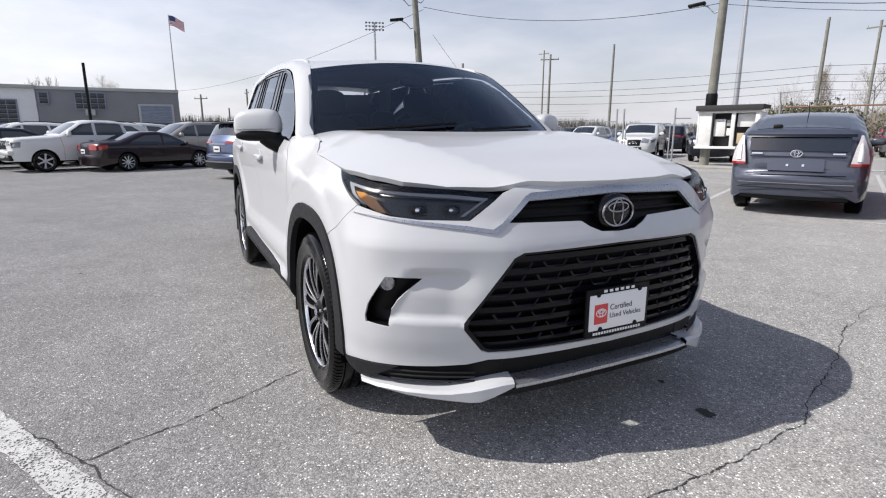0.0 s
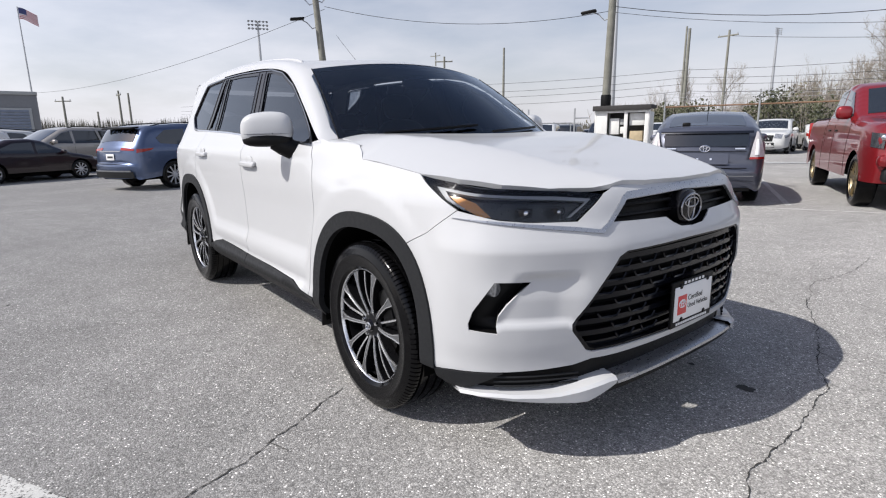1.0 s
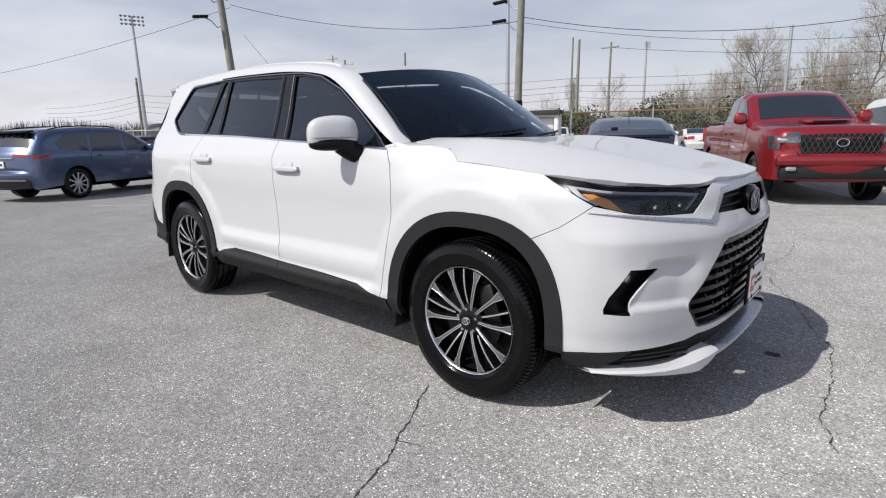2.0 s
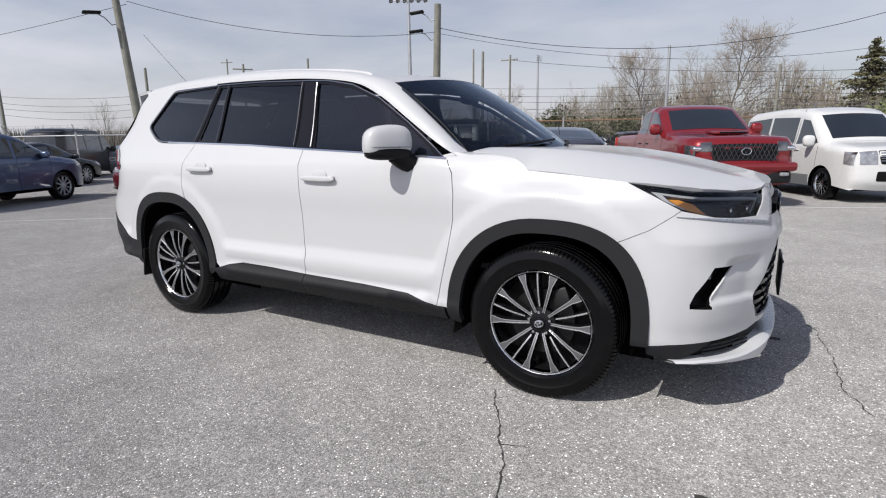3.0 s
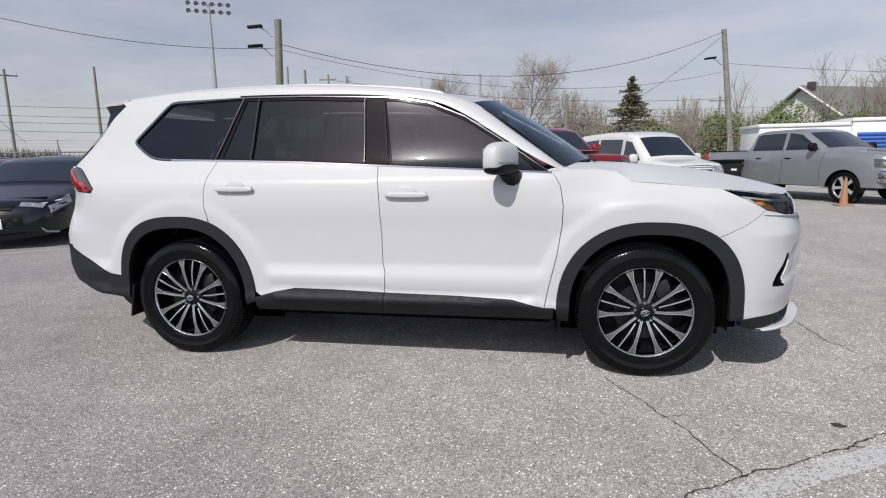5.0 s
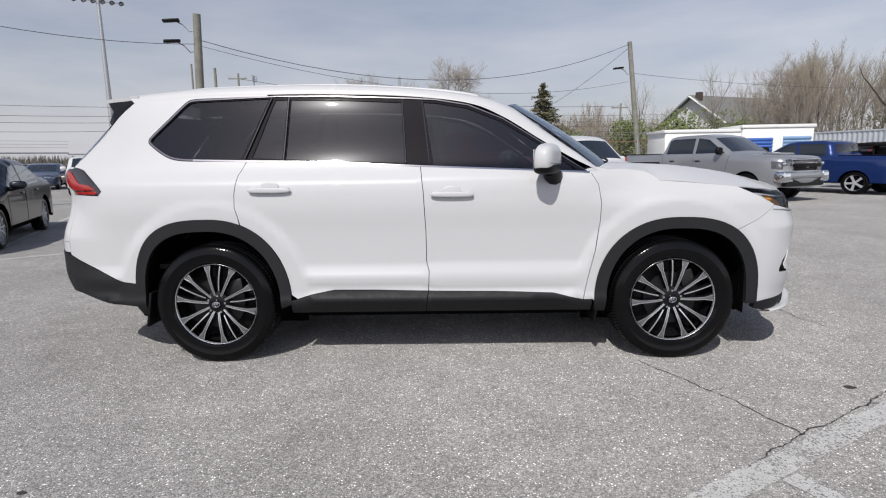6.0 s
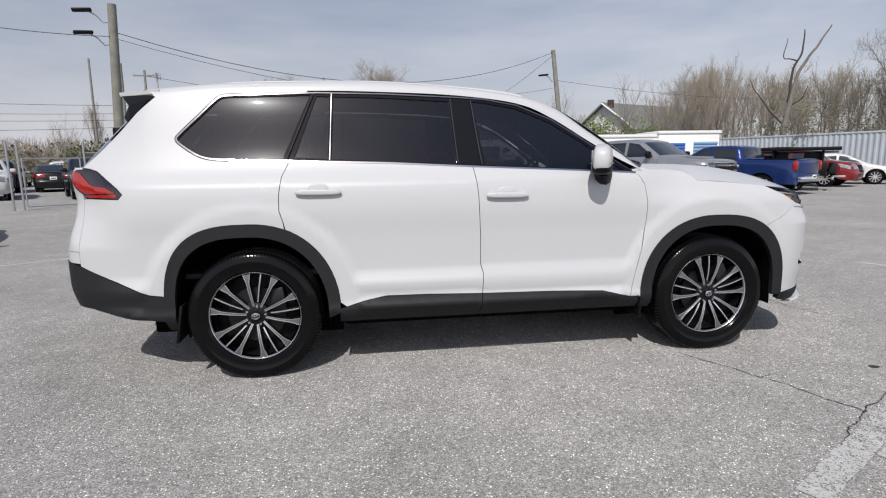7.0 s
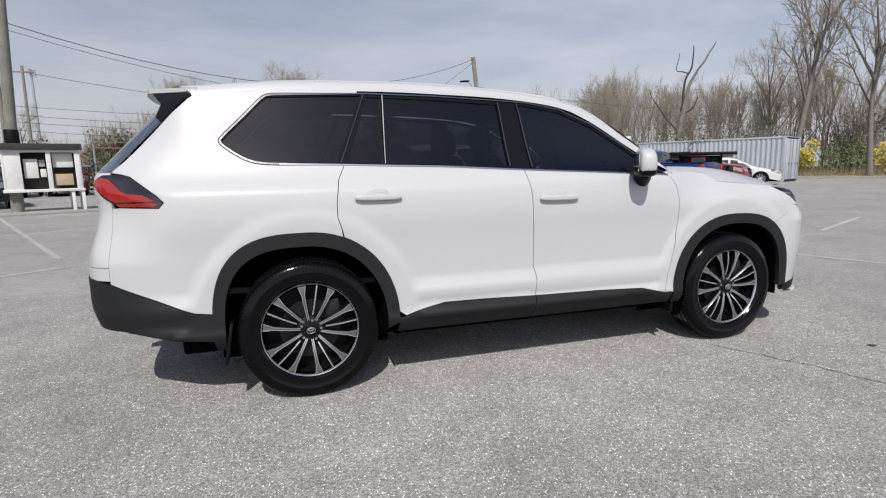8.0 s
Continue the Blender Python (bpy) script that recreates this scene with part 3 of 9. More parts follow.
for sg in (1, -1):
    def P2(pts):
        return flip([X(*p) for p in pts], sg)

    g = 0.0022
    # front door, between the two cuts
    sill_top = [(0.83, 0.456), (0.5, 0.468), (0.04, 0.479)]
    sheet("door", body, P2(gap(FRONT_CUT, -g) + [(0.9, 0.44)] + sill_top[:2] + gap(DOOR_CUT, g)[::-1] + [(0.5, 1.232)]), PAINT_WHITE, hero, step=0.035)
    # rear door
    arc = [p for p in ARCH_R if p[0] > -1.135] + [(-1.14, on_arch(ARCH_R, -1.14))]
    arc = arc[::-1]
    sheet("door", body, P2(gap(DOOR_CUT, -g) + [(-0.3, 0.485), (-0.56, 0.487), (-0.7, 0.462), (-0.80, 0.432)] + [(x + 0.004, z) for x, z in reversed(arc) if z > 0.42] + gap(REAR_CUT, g)[::-1] + [(-0.52, 1.286)]), PAINT_WHITE, hero, step=0.035)
    # front wing
    arc = ([(1.965, on_arch(ARCH_F, 1.968))] + [p for p in ARCH_F if p[0] < 1.966])[::-1]
    wing = gap(FRONT_CUT, g)[::-1]
    sheet("wing", body, P2([p for p in wing] + [(1.12, 1.222), (1.30, 1.219), (1.42, 1.205), (1.47, 1.178), (1.505, 1.147), (1.6, 1.139), (1.75, 1.127), (1.98, 1.104), (2.11, 1.044), (2.217, 0.988), (2.09, 0.8985)] + [p for p in reversed(arc)] + [(1.08, 0.41)]), PAINT_WHITE, hero, step=0.03)
    # rear quarter up to the roof
    arc = [(-1.145, on_arch(ARCH_R, -1.145))] + [p for p in ARCH_R if p[0] < -1.15]
    quarter = gap(REAR_CUT, -g) + arc + [(-1.83, 0.535), (-1.93, 0.548), (-2.10, 0.62), (-2.33, 0.715), (-2.33, 1.10), (-2.28, 1.104), (-2.06, 1.10), (-2.033, 1.13), (-2.07, 1.167), (-2.22, 1.264), (-2.27, 1.277), (-2.325, 1.285), (-2.23, 1.385), (-2.01, 1.60), (-1.88, 1.705), (-1.5, 1.728),
               (-1.0, 1.735), (-1.0, 1.722)] + offset(CORNER, -0.007)
    sheet("quarter_panel", body, P2(quarter), PAINT_WHITE, hero, step=0.035)
    # cladding round the wheel openings and along the sill
    for A, I in ((ARCH_F, IN_F), (ARCH_R, IN_R)):
        ring = [(A[0][0], 0.37 if A is ARCH_F else 0.40)] + A + [(A[-1][0], 0.40), (A[-1][0] + 0.01, 0.33), (I[-1][0], 0.33)] + I[::-1] + [(I[0][0], 0.37)]
        sheet("arch_cladding", body, P2(ring), PLASTIC, hero, lift=0.010, step=0.03, flange=0.03, label="dark grey plastic wheel-arch cladding")
    sheet("sill_cladding", body, P2([(1.075, 0.335), (1.075, 0.405), (1.025, 0.405), (0.9, 0.437), (0.83, 0.452), (0.5, 0.464), (0.042, 0.475), (0.022, 0.335)]), PLASTIC, hero, lift=0.008, step=0.03, flange=0.05, label="dark grey plastic sill cladding")
    sheet("sill_cladding", body, P2([(0.018, 0.335), (0.037, 0.475), (-0.3, 0.481), (-0.56, 0.483), (-0.7, 0.458), (-0.80, 0.428), (-0.84, 0.42), (-0.845, 0.335)]), PLASTIC, hero, lift=0.008, step=0.03, flange=0.05, label="dark grey plastic sill cladding")
    sheet("bumper_cladding", body, P2([(-1.82, 0.385), (-1.815, 0.528), (-1.93, 0.543), (-2.10, 0.615), (-2.33, 0.71), (-2.42, 0.735), (-2.47, 0.735), (-2.47, 0.47), (-2.3, 0.455), (-2.05, 0.415)]), PLASTIC, hero, lift=0.006, step=0.03, flange=0.04, label="dark grey plastic rear bumper corner")
    # window surround, glass and pillars
    sheet("window_surround", body, flip(DLO, sg), GLOSS_BLACK, hero, lift=-0.006, step=0.04, flange=0.02, label="gloss black window surround with a bright edge",
          holes=[P2(h) for h in (offset(CORNER, 0.014) + [(-1.15, 1.322), (-0.985, 1.707)], [(-1.08, 1.330), (-0.885, 1.318), (-0.865, 1.698), (-0.945, 1.70)],
                                           [(-0.862, 1.317), (-0.10, 1.283), (-0.125, 1.668), (-0.53, 1.690), (-0.842, 1.698)], [(0.085, 1.270), (0.98, 1.225), (0.735, 1.40), (0.52, 1.533), (0.305, 1.622), (0.10, 1.660), (0.02, 1.666)])])
    for nm, poly, gm in (("quarter_window", offset(CORNER, 0.008) + [(-1.135, 1.315), (-0.965, 1.712)], GLASS_TINT), ("side_window", [(-1.09, 1.322), (-0.875, 1.312), (-0.855, 1.705), (-0.95, 1.708)], GLASS_TINT),
                         ("side_window", [(-0.87, 1.310), (-0.09, 1.277), (-0.115, 1.676), (-0.53, 1.698), (-0.85, 1.705)], GLASS_TINT), ("side_window", [(0.075, 1.264), (1.0, 1.217), (0.74, 1.408), (0.525, 1.542), (0.307, 1.632), (0.1, 1.669), (0.01, 1.676)], GLASS_FRONT)):
        sheet(nm, body, P2(poly), gm, hero, lift=-0.012, step=0.06, flange=0, label="dark tinted glass")

    def strip_on(line, w, z_side):
        n = len(line)
        return line + [(x + w * z_side[0], z + w * z_side[1]) for x, z in reversed(line)]
    belt = [(-1.46, 1.312), (-1.42, 1.311), (-1.11, 1.302), (-0.52, 1.283), (0, 1.254), (0.5, 1.230), (1.055, 1.202)]
    sheet("belt_moulding", body, P2(strip_on(belt, 0.009, (0, 1))), CHROME, hero, lift=0.003, step=0.05, flange=0.012, label="bright belt moulding")
    top_edge = [(-0.94, 1.723), (-0.53, 1.716), (-0.07, 1.695), (0.1, 1.683), (0.31, 1.645), (0.53, 1.553), (0.75, 1.413), (1.05, 1.208)]
    rear_edge = offset(CORNER, -0.002)[::-1] + top_edge
    inner = offset(CORNER, 0.008)[::-1] + [(x, z - 0.007) for x, z in top_edge]
    sheet("window_moulding", body, P2(rear_edge + inner[::-1]), EMBLEM, hero, lift=0.001, step=0.05, flange=0.01, label="dark window moulding")
    # pillar strips with a bright line
    for line in ([(-1.125, 1.318), (-0.965, 1.712)], [(-0.872, 1.31), (-0.853, 1.71)], [(-0.092, 1.282), (-0.118, 1.682)], [(0.058, 1.274), (0.012, 1.674)]):
        bm = bmesh.new()
        pts = [body(u_at_x(x) * sg, z) + Vector((0, -0.004 * sg, 0)) for x, z in [tuple(Vector(line[0]).lerp(Vector(line[1]), k / 6)) for k in range(7)]]
        path_tube(bm, pts, 0.0045, 6)
        part("pillar_trim", bm, DARK_CHROME, hero)
    # rail from the windscreen pillar to the spoiler
    outer = spline([(1.115, 1.215, 0), (0.95, 1.30, 0), (0.75, 1.424, 0), (0.53, 1.563, 0), (0.31, 1.654, 0), (-0.07, 1.704, 0), (-0.53, 1.725, 0), (-0.94, 1.732, 0), (-1.5, 1.724, 0), (-1.90, 1.695, 0)], 6)
    innr = spline([(1.125, 0.80, 1.238), (0.97, 0.765, 1.352), (0.80, 0.725, 1.477), (0.57, 0.667, 1.642), (0.32, 0.645, 1.714), (-0.07, 0.63, 1.765), (-0.53, 0.622, 1.796), (-0.94, 0.618, 1.799), (-1.5, 0.612, 1.785), (-1.98, 0.60, 1.745)], 6)
    rows = []
    for o, i in zip(outer, innr):
        a = body(u_at_x(o.x) * sg, o.y)
        b = Vector((i.x, -i.y * sg, i.z))
        full = 0.25 + 0.75 * smooth(1.12, 0.97, o.x)
        c = (a + b) / 2 + Vector((0, -0.032 * sg, 0.030)) * full
        rows.append([(1 - t) ** 2 * a + 2 * t * (1 - t) * c + t * t * b for t in [k / 8 for k in range(9)]])
    grid_sheet("roof_rail_panel", rows, PAINT_WHITE, hero)
    # foot of the windscreen pillar, between door, wing and bonnet
    sheet("pillar_foot", body, P2([(1.02, 1.222), (1.05, 1.203), (1.09, 1.196), (1.16, 1.205), (1.165, 1.226), (1.10, 1.240)]), PAINT_WHITE, hero, lift=-0.003, step=0.03, flange=0.03)
    # headlamp: dark housing, amber reflector, light guide, lenses, cover
    hl = flip(HL, sg)
    lamp = sheet("headlamp", body, hl, LAMP_DARK, hero, lift=-0.045, step=0.03, flange=-0.040, label="smoked headlamp with amber reflector")
    sheet("lamp_cover", body, [(p[0], p[1]) for p in hl], GLASS_CLEAR, lamp, lift=-0.004, step=0.03, flange=0.01)
    sheet("reflector", body, P2([(2.165, 1.042), (2.215, 1.040), (2.275, 1.018), (2.325, 0.968), (2.295, 0.966), (2.24, 0.994)]), AMBER, lamp, lift=-0.020, step=0.02, flange=0.02)
    sheet("light_guide", body, flip([X(2.09, 1.074), X(2.28, 1.054), F(0.66, 1.040), F(0.530, 1.026), F(0.612, 0.962), F(0.624, 0.962), F(0.553, 1.016), F(0.66, 1.027), X(2.28, 1.043), X(2.14, 1.060), X(2.175, 1.030), X(2.24, 0.996), X(2.23, 0.992), X(2.155, 1.028)], sg), LIGHT_GUIDE, lamp, lift=-0.018, step=0.03, flange=0.015)
    for y0 in (0.64, 0.745):
        bm = bmesh.new()
        c = body(u_at_y(y0) * sg, 0.978)
        box(bm, (0.04, 0.06, 0.032), Matrix.Translation(c + Vector((-0.035, 0, 0))), 0.008)
        part("projector", bm, GLOSS_BLACK, lamp)
        bm = bmesh.new()
        blob(bm, (0.02, 0.04, 0.022), Matrix.Translation(c + Vector((-0.018, 0, 0))), 2.2, 12, 8)
        part("lens", bm, CHROME, lamp)
    # bright strip under the lamp
    low = [X(2.20, 0.962), F(0.845, 0.944), F(0.75, 0.930), F(0.60, 0.912), F(0.512, 0.900), F(0.475, 0.926)]
    up = [F(0.487, 0.936), F(0.522, 0.914), F(0.60, 0.926), F(0.75, 0.942), F(0.845, 0.953)]
    sheet("lamp_strip", body, flip(low + up, sg), SATIN, hero, lift=0.006, step=0.02, flange=0.012, label="satin silver strip under the headlamp")
    # fog lamp recess
    fog = flip(FOG, sg)
    rec = sheet("fog_recess", body, fog, BLACK, hero, lift=-0.050, step=0.02, flange=-0.048, even=True, label="black fog lamp recess")
    bm = bmesh.new()
    c = body(u_at_y(0.835) * sg, 0.712)
    m = Matrix.Translation(c + Vector((-0.028, 0.010 * sg, 0)))
    spun(bm, [(0.0, -0.01), (0.026, -0.006), (0.030, 0.012), (0.030, 0.03)], 20, "Y", m @ pose(0, 0, 0, 0, 0, 90))
    part("fog_lamp", bm, LAMP_CLEAR, rec)
    # corner cladding, intake and white winglet of the lower bumper
    sheet("corner_cladding", body, flip([X(2.112, 0.37), X(2.2, 0.382), F(0.87, 0.390), F(0.82, 0.392), F(0.855, 0.365), X(2.255, 0.322), X(2.20, 0.305), X(2.115, 0.33)], sg), PLASTIC, hero, lift=0.004, step=0.02, flange=0.03, even=True)
    sheet("intake", body, flip([X(2.18, 0.37), F(0.86, 0.388), F(0.70, 0.398), F(0.48, 0.405), F(0.48, 0.33), F(0.66, 0.29), X(2.22, 0.295)], sg), BLACK, hero, lift=-0.03, step=0.03, flange=0.02, even=True, label="black lower air intake")
    for k in range(3):
        bm = bmesh.new()
        ys = [0.84 - 0.27 * i / 8 for i in range(9)]
        path_tube(bm, [body(u_at_y(y) * sg, 0.338 + 0.018 * k) + Vector((-0.008, 0, 0)) for y in ys], 0.004, 6)
        part("intake_bar", bm, PLASTIC, hero)
    # the winglet: a wedge that follows the bumper's plan, thin at the corner and deep towards the middle
    rows = []
    for y, zt, zb, fw in ((0.925, 0.311, 0.301, 0.012), (0.88, 0.314, 0.296, 0.022), (0.80, 0.315, 0.288, 0.030), (0.72, 0.315, 0.280, 0.036), (0.66, 0.318, 0.275, 0.040), (0.60, 0.329, 0.271, 0.046), (0.565, 0.338, 0.273, 0.049), (0.52, 0.348, 0.292, 0.050), (0.48, 0.354, 0.309, 0.048), (0.445, 0.354, 0.322, 0.046)):
        c = body((u_at_y(y) if y < 0.9 else u_at_x(2.225)) * sg, 0.40)
        c.z = 0
        out = Vector((1, -0.25 * sg, 0)).normalized()
        rows.append([c + out * (fw - 0.09) + Vector((0, 0, zt + 0.004)), c + out * (fw - 0.012) + Vector((0, 0, zt)), c + out * fw + Vector((0, 0, zt - 0.010)), c + out * (fw - 0.004) + Vector((0, 0, zb + 0.006)), c + out * (fw - 0.014) + Vector((0, 0, zb)), c + out * (fw - 0.09) + Vector((0, 0, zb - 0.002))])
    grid_sheet("winglet", rows, PAINT_WHITE, hero, label="white lower bumper winglet", crease=22)
    # tail lamp
    tl = P2([(-2.46, 1.235), (-2.38, 1.272), (-2.27, 1.274), (-2.222, 1.261), (-2.072, 1.164), (-2.038, 1.13), (-2.06, 1.104), (-2.28, 1.108), (-2.36, 1.15)])
    lampr = sheet("tail_lamp", body, tl, RED_DARK, hero, lift=0.004, step=0.03, flange=0.04, label="smoked red tail lamp")
    sheet("lens", body, P2([(-2.45, 1.23), (-2.39, 1.262), (-2.33, 1.25), (-2.265, 1.192), (-2.23, 1.176), (-2.14, 1.168), (-2.075, 1.138), (-2.30, 1.134), (-2.36, 1.165)]), RED_LENS, lampr, lift=0.0075, step=0.02, flange=0.01)
    sheet("lens", body, P2([(-2.30, 1.126), (-2.075, 1.130), (-2.06, 1.121), (-2.085, 1.110), (-2.28, 1.112)]), RED_LENS, lampr, lift=0.0075, step=0.02, flange=0.01)
    # door handles in their cups
    for x0, z0 in ((0.195, 1.088), (-0.94, 1.128)):
        bm = bmesh.new()
        c = body(u_at_x(x0) * sg, z0)
        blob(bm, (0.268, 0.026, 0.034), Matrix.Translation(c + Vector((0, -0.020 * sg, -0.004))) @ pose(0, 0, 0, 0, 0.5, 0), 3.4, 24, 12)
        blob(bm, (0.05, 0.035, 0.03), Matrix.Translation(c + Vector((0.10, -0.008 * sg, 0))), 3, 12, 8)
        blob(bm, (0.05, 0.035, 0.03), Matrix.Translation(c + Vector((-0.10, -0.008 * sg, 0))), 3, 12, 8)
        h = part("door_handle", bm, PAINT_WHITE, hero)
        bm = bmesh.new()
        blob(bm, (0.118, 0.014, 0.078), Matrix.Translation(c + Vector((0, 0.000 * sg, 0.010))), 2.4, 28, 14)
        part("handle_cup", bm, PAINT_WHITE, h)
    # mirror
    bm = bmesh.new()
    mm = Matrix.Translation((0.765, -1.035 * sg, 1.302)) @ pose(0, 0, 0, 0, 0, -28 * sg)
    blob(bm, (0.135, 0.272, 0.165), mm, 3.6, 32, 18)
    for v in bm.verts:
        k = mm.inverted() @ v.co
        if k.x < -0.02:
            k.x = -0.02 + (k.x + 0.02) * 0.55
        k.z += 0.012 * max(0, k.y * sg * -1) / 0.13 * -1
        k.y *= 1 - 0.10 * max(0.0, k.z / 0.083)
        k.x *= 1 - 0.22 * max(0.0, k.z / 0.083) ** 2
        v.co = mm @ k
    mir = part("mirror_cap", bm, PAINT_WHITE, hero, "white door mirror cap")
    bm = bmesh.new()
    blob(bm, (0.130, 0.262, 0.078), mm @ Matrix.Translation((0.006, 0, -0.064)), 2.9, 24, 10)
    part("mirror_base", bm, BLACK, mir)
    bm = bmesh.new()
    blob(bm, (0.138, 0.270, 0.012), mm @ Matrix.Translation((0.006, 0, -0.034)), 2.9, 24, 8)
    part("indicator", bm, SATIN, mir)
    bm = bmesh.new()
    path_tube(bm, [(0.79, -1.01 * sg, 1.232), (0.81, -0.97 * sg, 1.205), (0.83, -0.925 * sg, 1.178), (0.84, -0.87 * sg, 1.17)], [0.050, 0.055, 0.055, 0.055], 10)
    part("mirror_arm", bm, BLACK, mir)
    bm = bmesh.new()
    box(bm, (0.004, 0.205, 0.11), mm @ Matrix.Translation((-0.047, 0, -0.010)), 0.0015)
    part("mirror_glass", bm, CHROME, mir)
    # wheel liners, mud flaps
    for xc, I in ((AXLE_F, IN_F), (AXLE_R, IN_R)):
        rows = []
        for px, pz in [(I[0][0], 0.30)] + I + [(I[-1][0], 0.30)]:
            rows.append([Vector((px, -y * sg, pz)) for y in (0.95, 0.86, 0.75, 0.62)])
        grid_sheet("wheel_liner", rows, UNDER, hero)
        bm = bmesh.new()
        box(bm, (1.0, 0.02, 0.75), Matrix.Translation((xc, -0.60 * sg, 0.55)))
        part("liner_wall", bm, UNDER, hero)
    bm = bmesh.new()
    box(bm, (0.018, 0.19, 0.23), Matrix.Translation((-1.775, -0.872 * sg, 0.365)) @ pose(0, 0, 0, 0, 10, 0), 0.006)
    part("mud_flap", bm, BLACK, hero)
    bm = bmesh.new()
    box(bm, (0.016, 0.17, 0.16), Matrix.Translation((1.115, -0.865 * sg, 0.33)) @ pose(0, 0, 0, 0, 8, 0), 0.006)
    part("mud_flap", bm, BLACK, hero)

# front bumper with its openings
half = [(0, 1.068), F(0.25, 1.066), F(0.425, 1.056), F(0.478, 1.038), F(0.595, 0.945), F(0.75, 0.947), F(0.835, 0.956), X(2.219, 0.986), X(2.092, 0.897)]
half += [X(1.97, on_arch(ARCH_F, 1.97))] + [X(*p) for p in ARCH_F[::-1] if p[0] > 1.975]
half += [X(2.112, 0.372), X(2.2, 0.386), F(0.86, 0.394), F(0.70, 0.402), F(0.60, 0.410), F(0.53, 0.428), (0, 0.424)]
sheet("front_bumper", body, mirror_poly(half), PAINT_WHITE, hero, holes=[UP_GRILLE, LOW_GRILLE, FOG, flip(FOG, -1)], step=0.025, flange=0.007)
sheet("upper_grille", body, UP_GRILLE, BLACK, hero, lift=-0.05, step=0.04, flange=-0.045, label="black upper grille")
for zz in (0.948, 0.985):
    bm = bmesh.new()
    w = 0.455 - (zz - 0.936) * 1.1
    path_tube(bm, [body(math.copysign(u_at_y(abs(y)), y) if y else 0, zz) + Vector((-0.028, 0, 0)) for y in [w * (k / 12 - 1) for k in range(25)]], 0.007, 6)
    part("grille_bar", bm, BLACK, hero)
sheet("grille_band", body, mirror_poly([(0, 1.046), F(0.37, 1.034), F(0.40, 1.020), F(0.492, 0.932), F(0.475, 0.926), F(0.385, 1.006), F(0.37, 1.010), (0, 1.021)]), SATIN, hero, lift=0.005, step=0.02, flange=0.012, label="satin silver band round the upper grille")
low_grille = sheet("lower_grille", body, LOW_GRILLE, BLACK, hero, lift=-0.065, step=0.05, flange=-0.06, label="black lower grille with stepped bars")


def grille_w(z):
    return table(z, [(0.447, 0.52), (0.465, 0.55), (0.56, 0.61), (0.815, 0.45), (0.838, 0.40)])


for k in range(8):
    zz = 0.476 + 0.047 * k
    w = grille_w(zz) - 0.008
    seg = [w * (i / 14 - 1) for i in range(29)]
    line = [F(abs(y), zz) for y in seg]
    line = [(math.copysign(p[0], y), p[1]) for p, y in zip(line, seg)]
    sheet("grille_bar", body, [(u, z + 0.0105) for u, z in line] + [(u, z - 0.0105) for u, z in reversed(line)], GRILLE, low_grille, lift=-0.024, step=0.05, flange=0.03)
    y0 = -w + 0.07 + (0.065 if k % 2 else 0)
    while y0 < w - 0.06 and k < 7:
        if abs(y0) > 0.20 or not 0.47 < zz < 0.66:
            bm = bmesh.new()
            pts = [(y0 - 0.050, 0.034), (y0 - 0.034, 0.012), (y0 + 0.034, 0.012), (y0 + 0.050, 0.034)]
            path_tube(bm, [body(math.copysign(u_at_y(abs(y)), y), zz + 0.036 - dz) + Vector((-0.020, 0, 0)) for y, dz in [(a, 0.036 - b) for a, b in pts]], 0.0048, 5)
            part("grille_hook", bm, GRILLE, low_grille)
        y0 += 0.142
sheet("grille_frame", body, LOW_GRILLE, GLOSS_BLACK, low_grille, holes=[[(p[0] * 0.975, 0.642 + (p[1] - 0.642) * 0.955) for p in LOW_GRILLE]], lift=-0.006, step=0.04, flange=0.03)
sheet("bumper_gap", body, mirror_poly([(0, 0.43), F(0.5, 0.43), F(0.60, 0.415), F(0.60, 0.31), (0, 0.30)]), BLACK, hero, lift=-0.03, step=0.05, flange=0)
for nm, mt, prof in (("front_lip", SATIN, [(-0.06, 0.358), (0.026, 0.352), (0.040, 0.345), (0.042, 0.334), (0.034, 0.328), (-0.06, 0.324)]), ("lip_underside", BLACK, [(-0.06, 0.327), (0.032, 0.326), (0.028, 0.308), (0.010, 0.292), (-0.08, 0.288)])):
    rows = []
    for k in range(25):
        y = (0.448 if nm == "front_lip" else 0.50) * (k / 12 - 1)
        c = body(math.copysign(u_at_y(abs(y)), y) if y else 0, 0.40)
        sag = 0.010 * (abs(y) / 0.45) ** 2
        rows.append([Vector((c.x + f, c.y, z - sag)) for f, z in prof])
    grid_sheet(nm, rows, mt, hero, label="satin silver lower bumper lip" if nm == "front_lip" else "")


# badge, plate
def ring_at(bm, ry, rz, c, r, tilt=0.0, n=36):
    pts = [c + Vector((0, ry * math.cos(2 * math.pi * k / n), rz * math.sin(2 * math.pi * k / n))) for k in range(n)]
    rings = []
    for i, p in enumerate(pts):
        d = (pts[(i + 1) % n] - pts[i - 1]).normalized()
        o = d.cross(Vector((1, 0, 0)))
        rings.append([bm.verts.new(p + o * (r * math.cos(a)) + Vector((r * math.sin(a), 0, 0))) for a in [2 * math.pi * j / 8 for j in range(8)]])
    for i in range(n):
        a, b = rings[i], rings[(i + 1) % n]
        for j in range(8):
            bm.faces.new((a[j], a[(j + 1) % 8], b[(j + 1) % 8], b[j]))


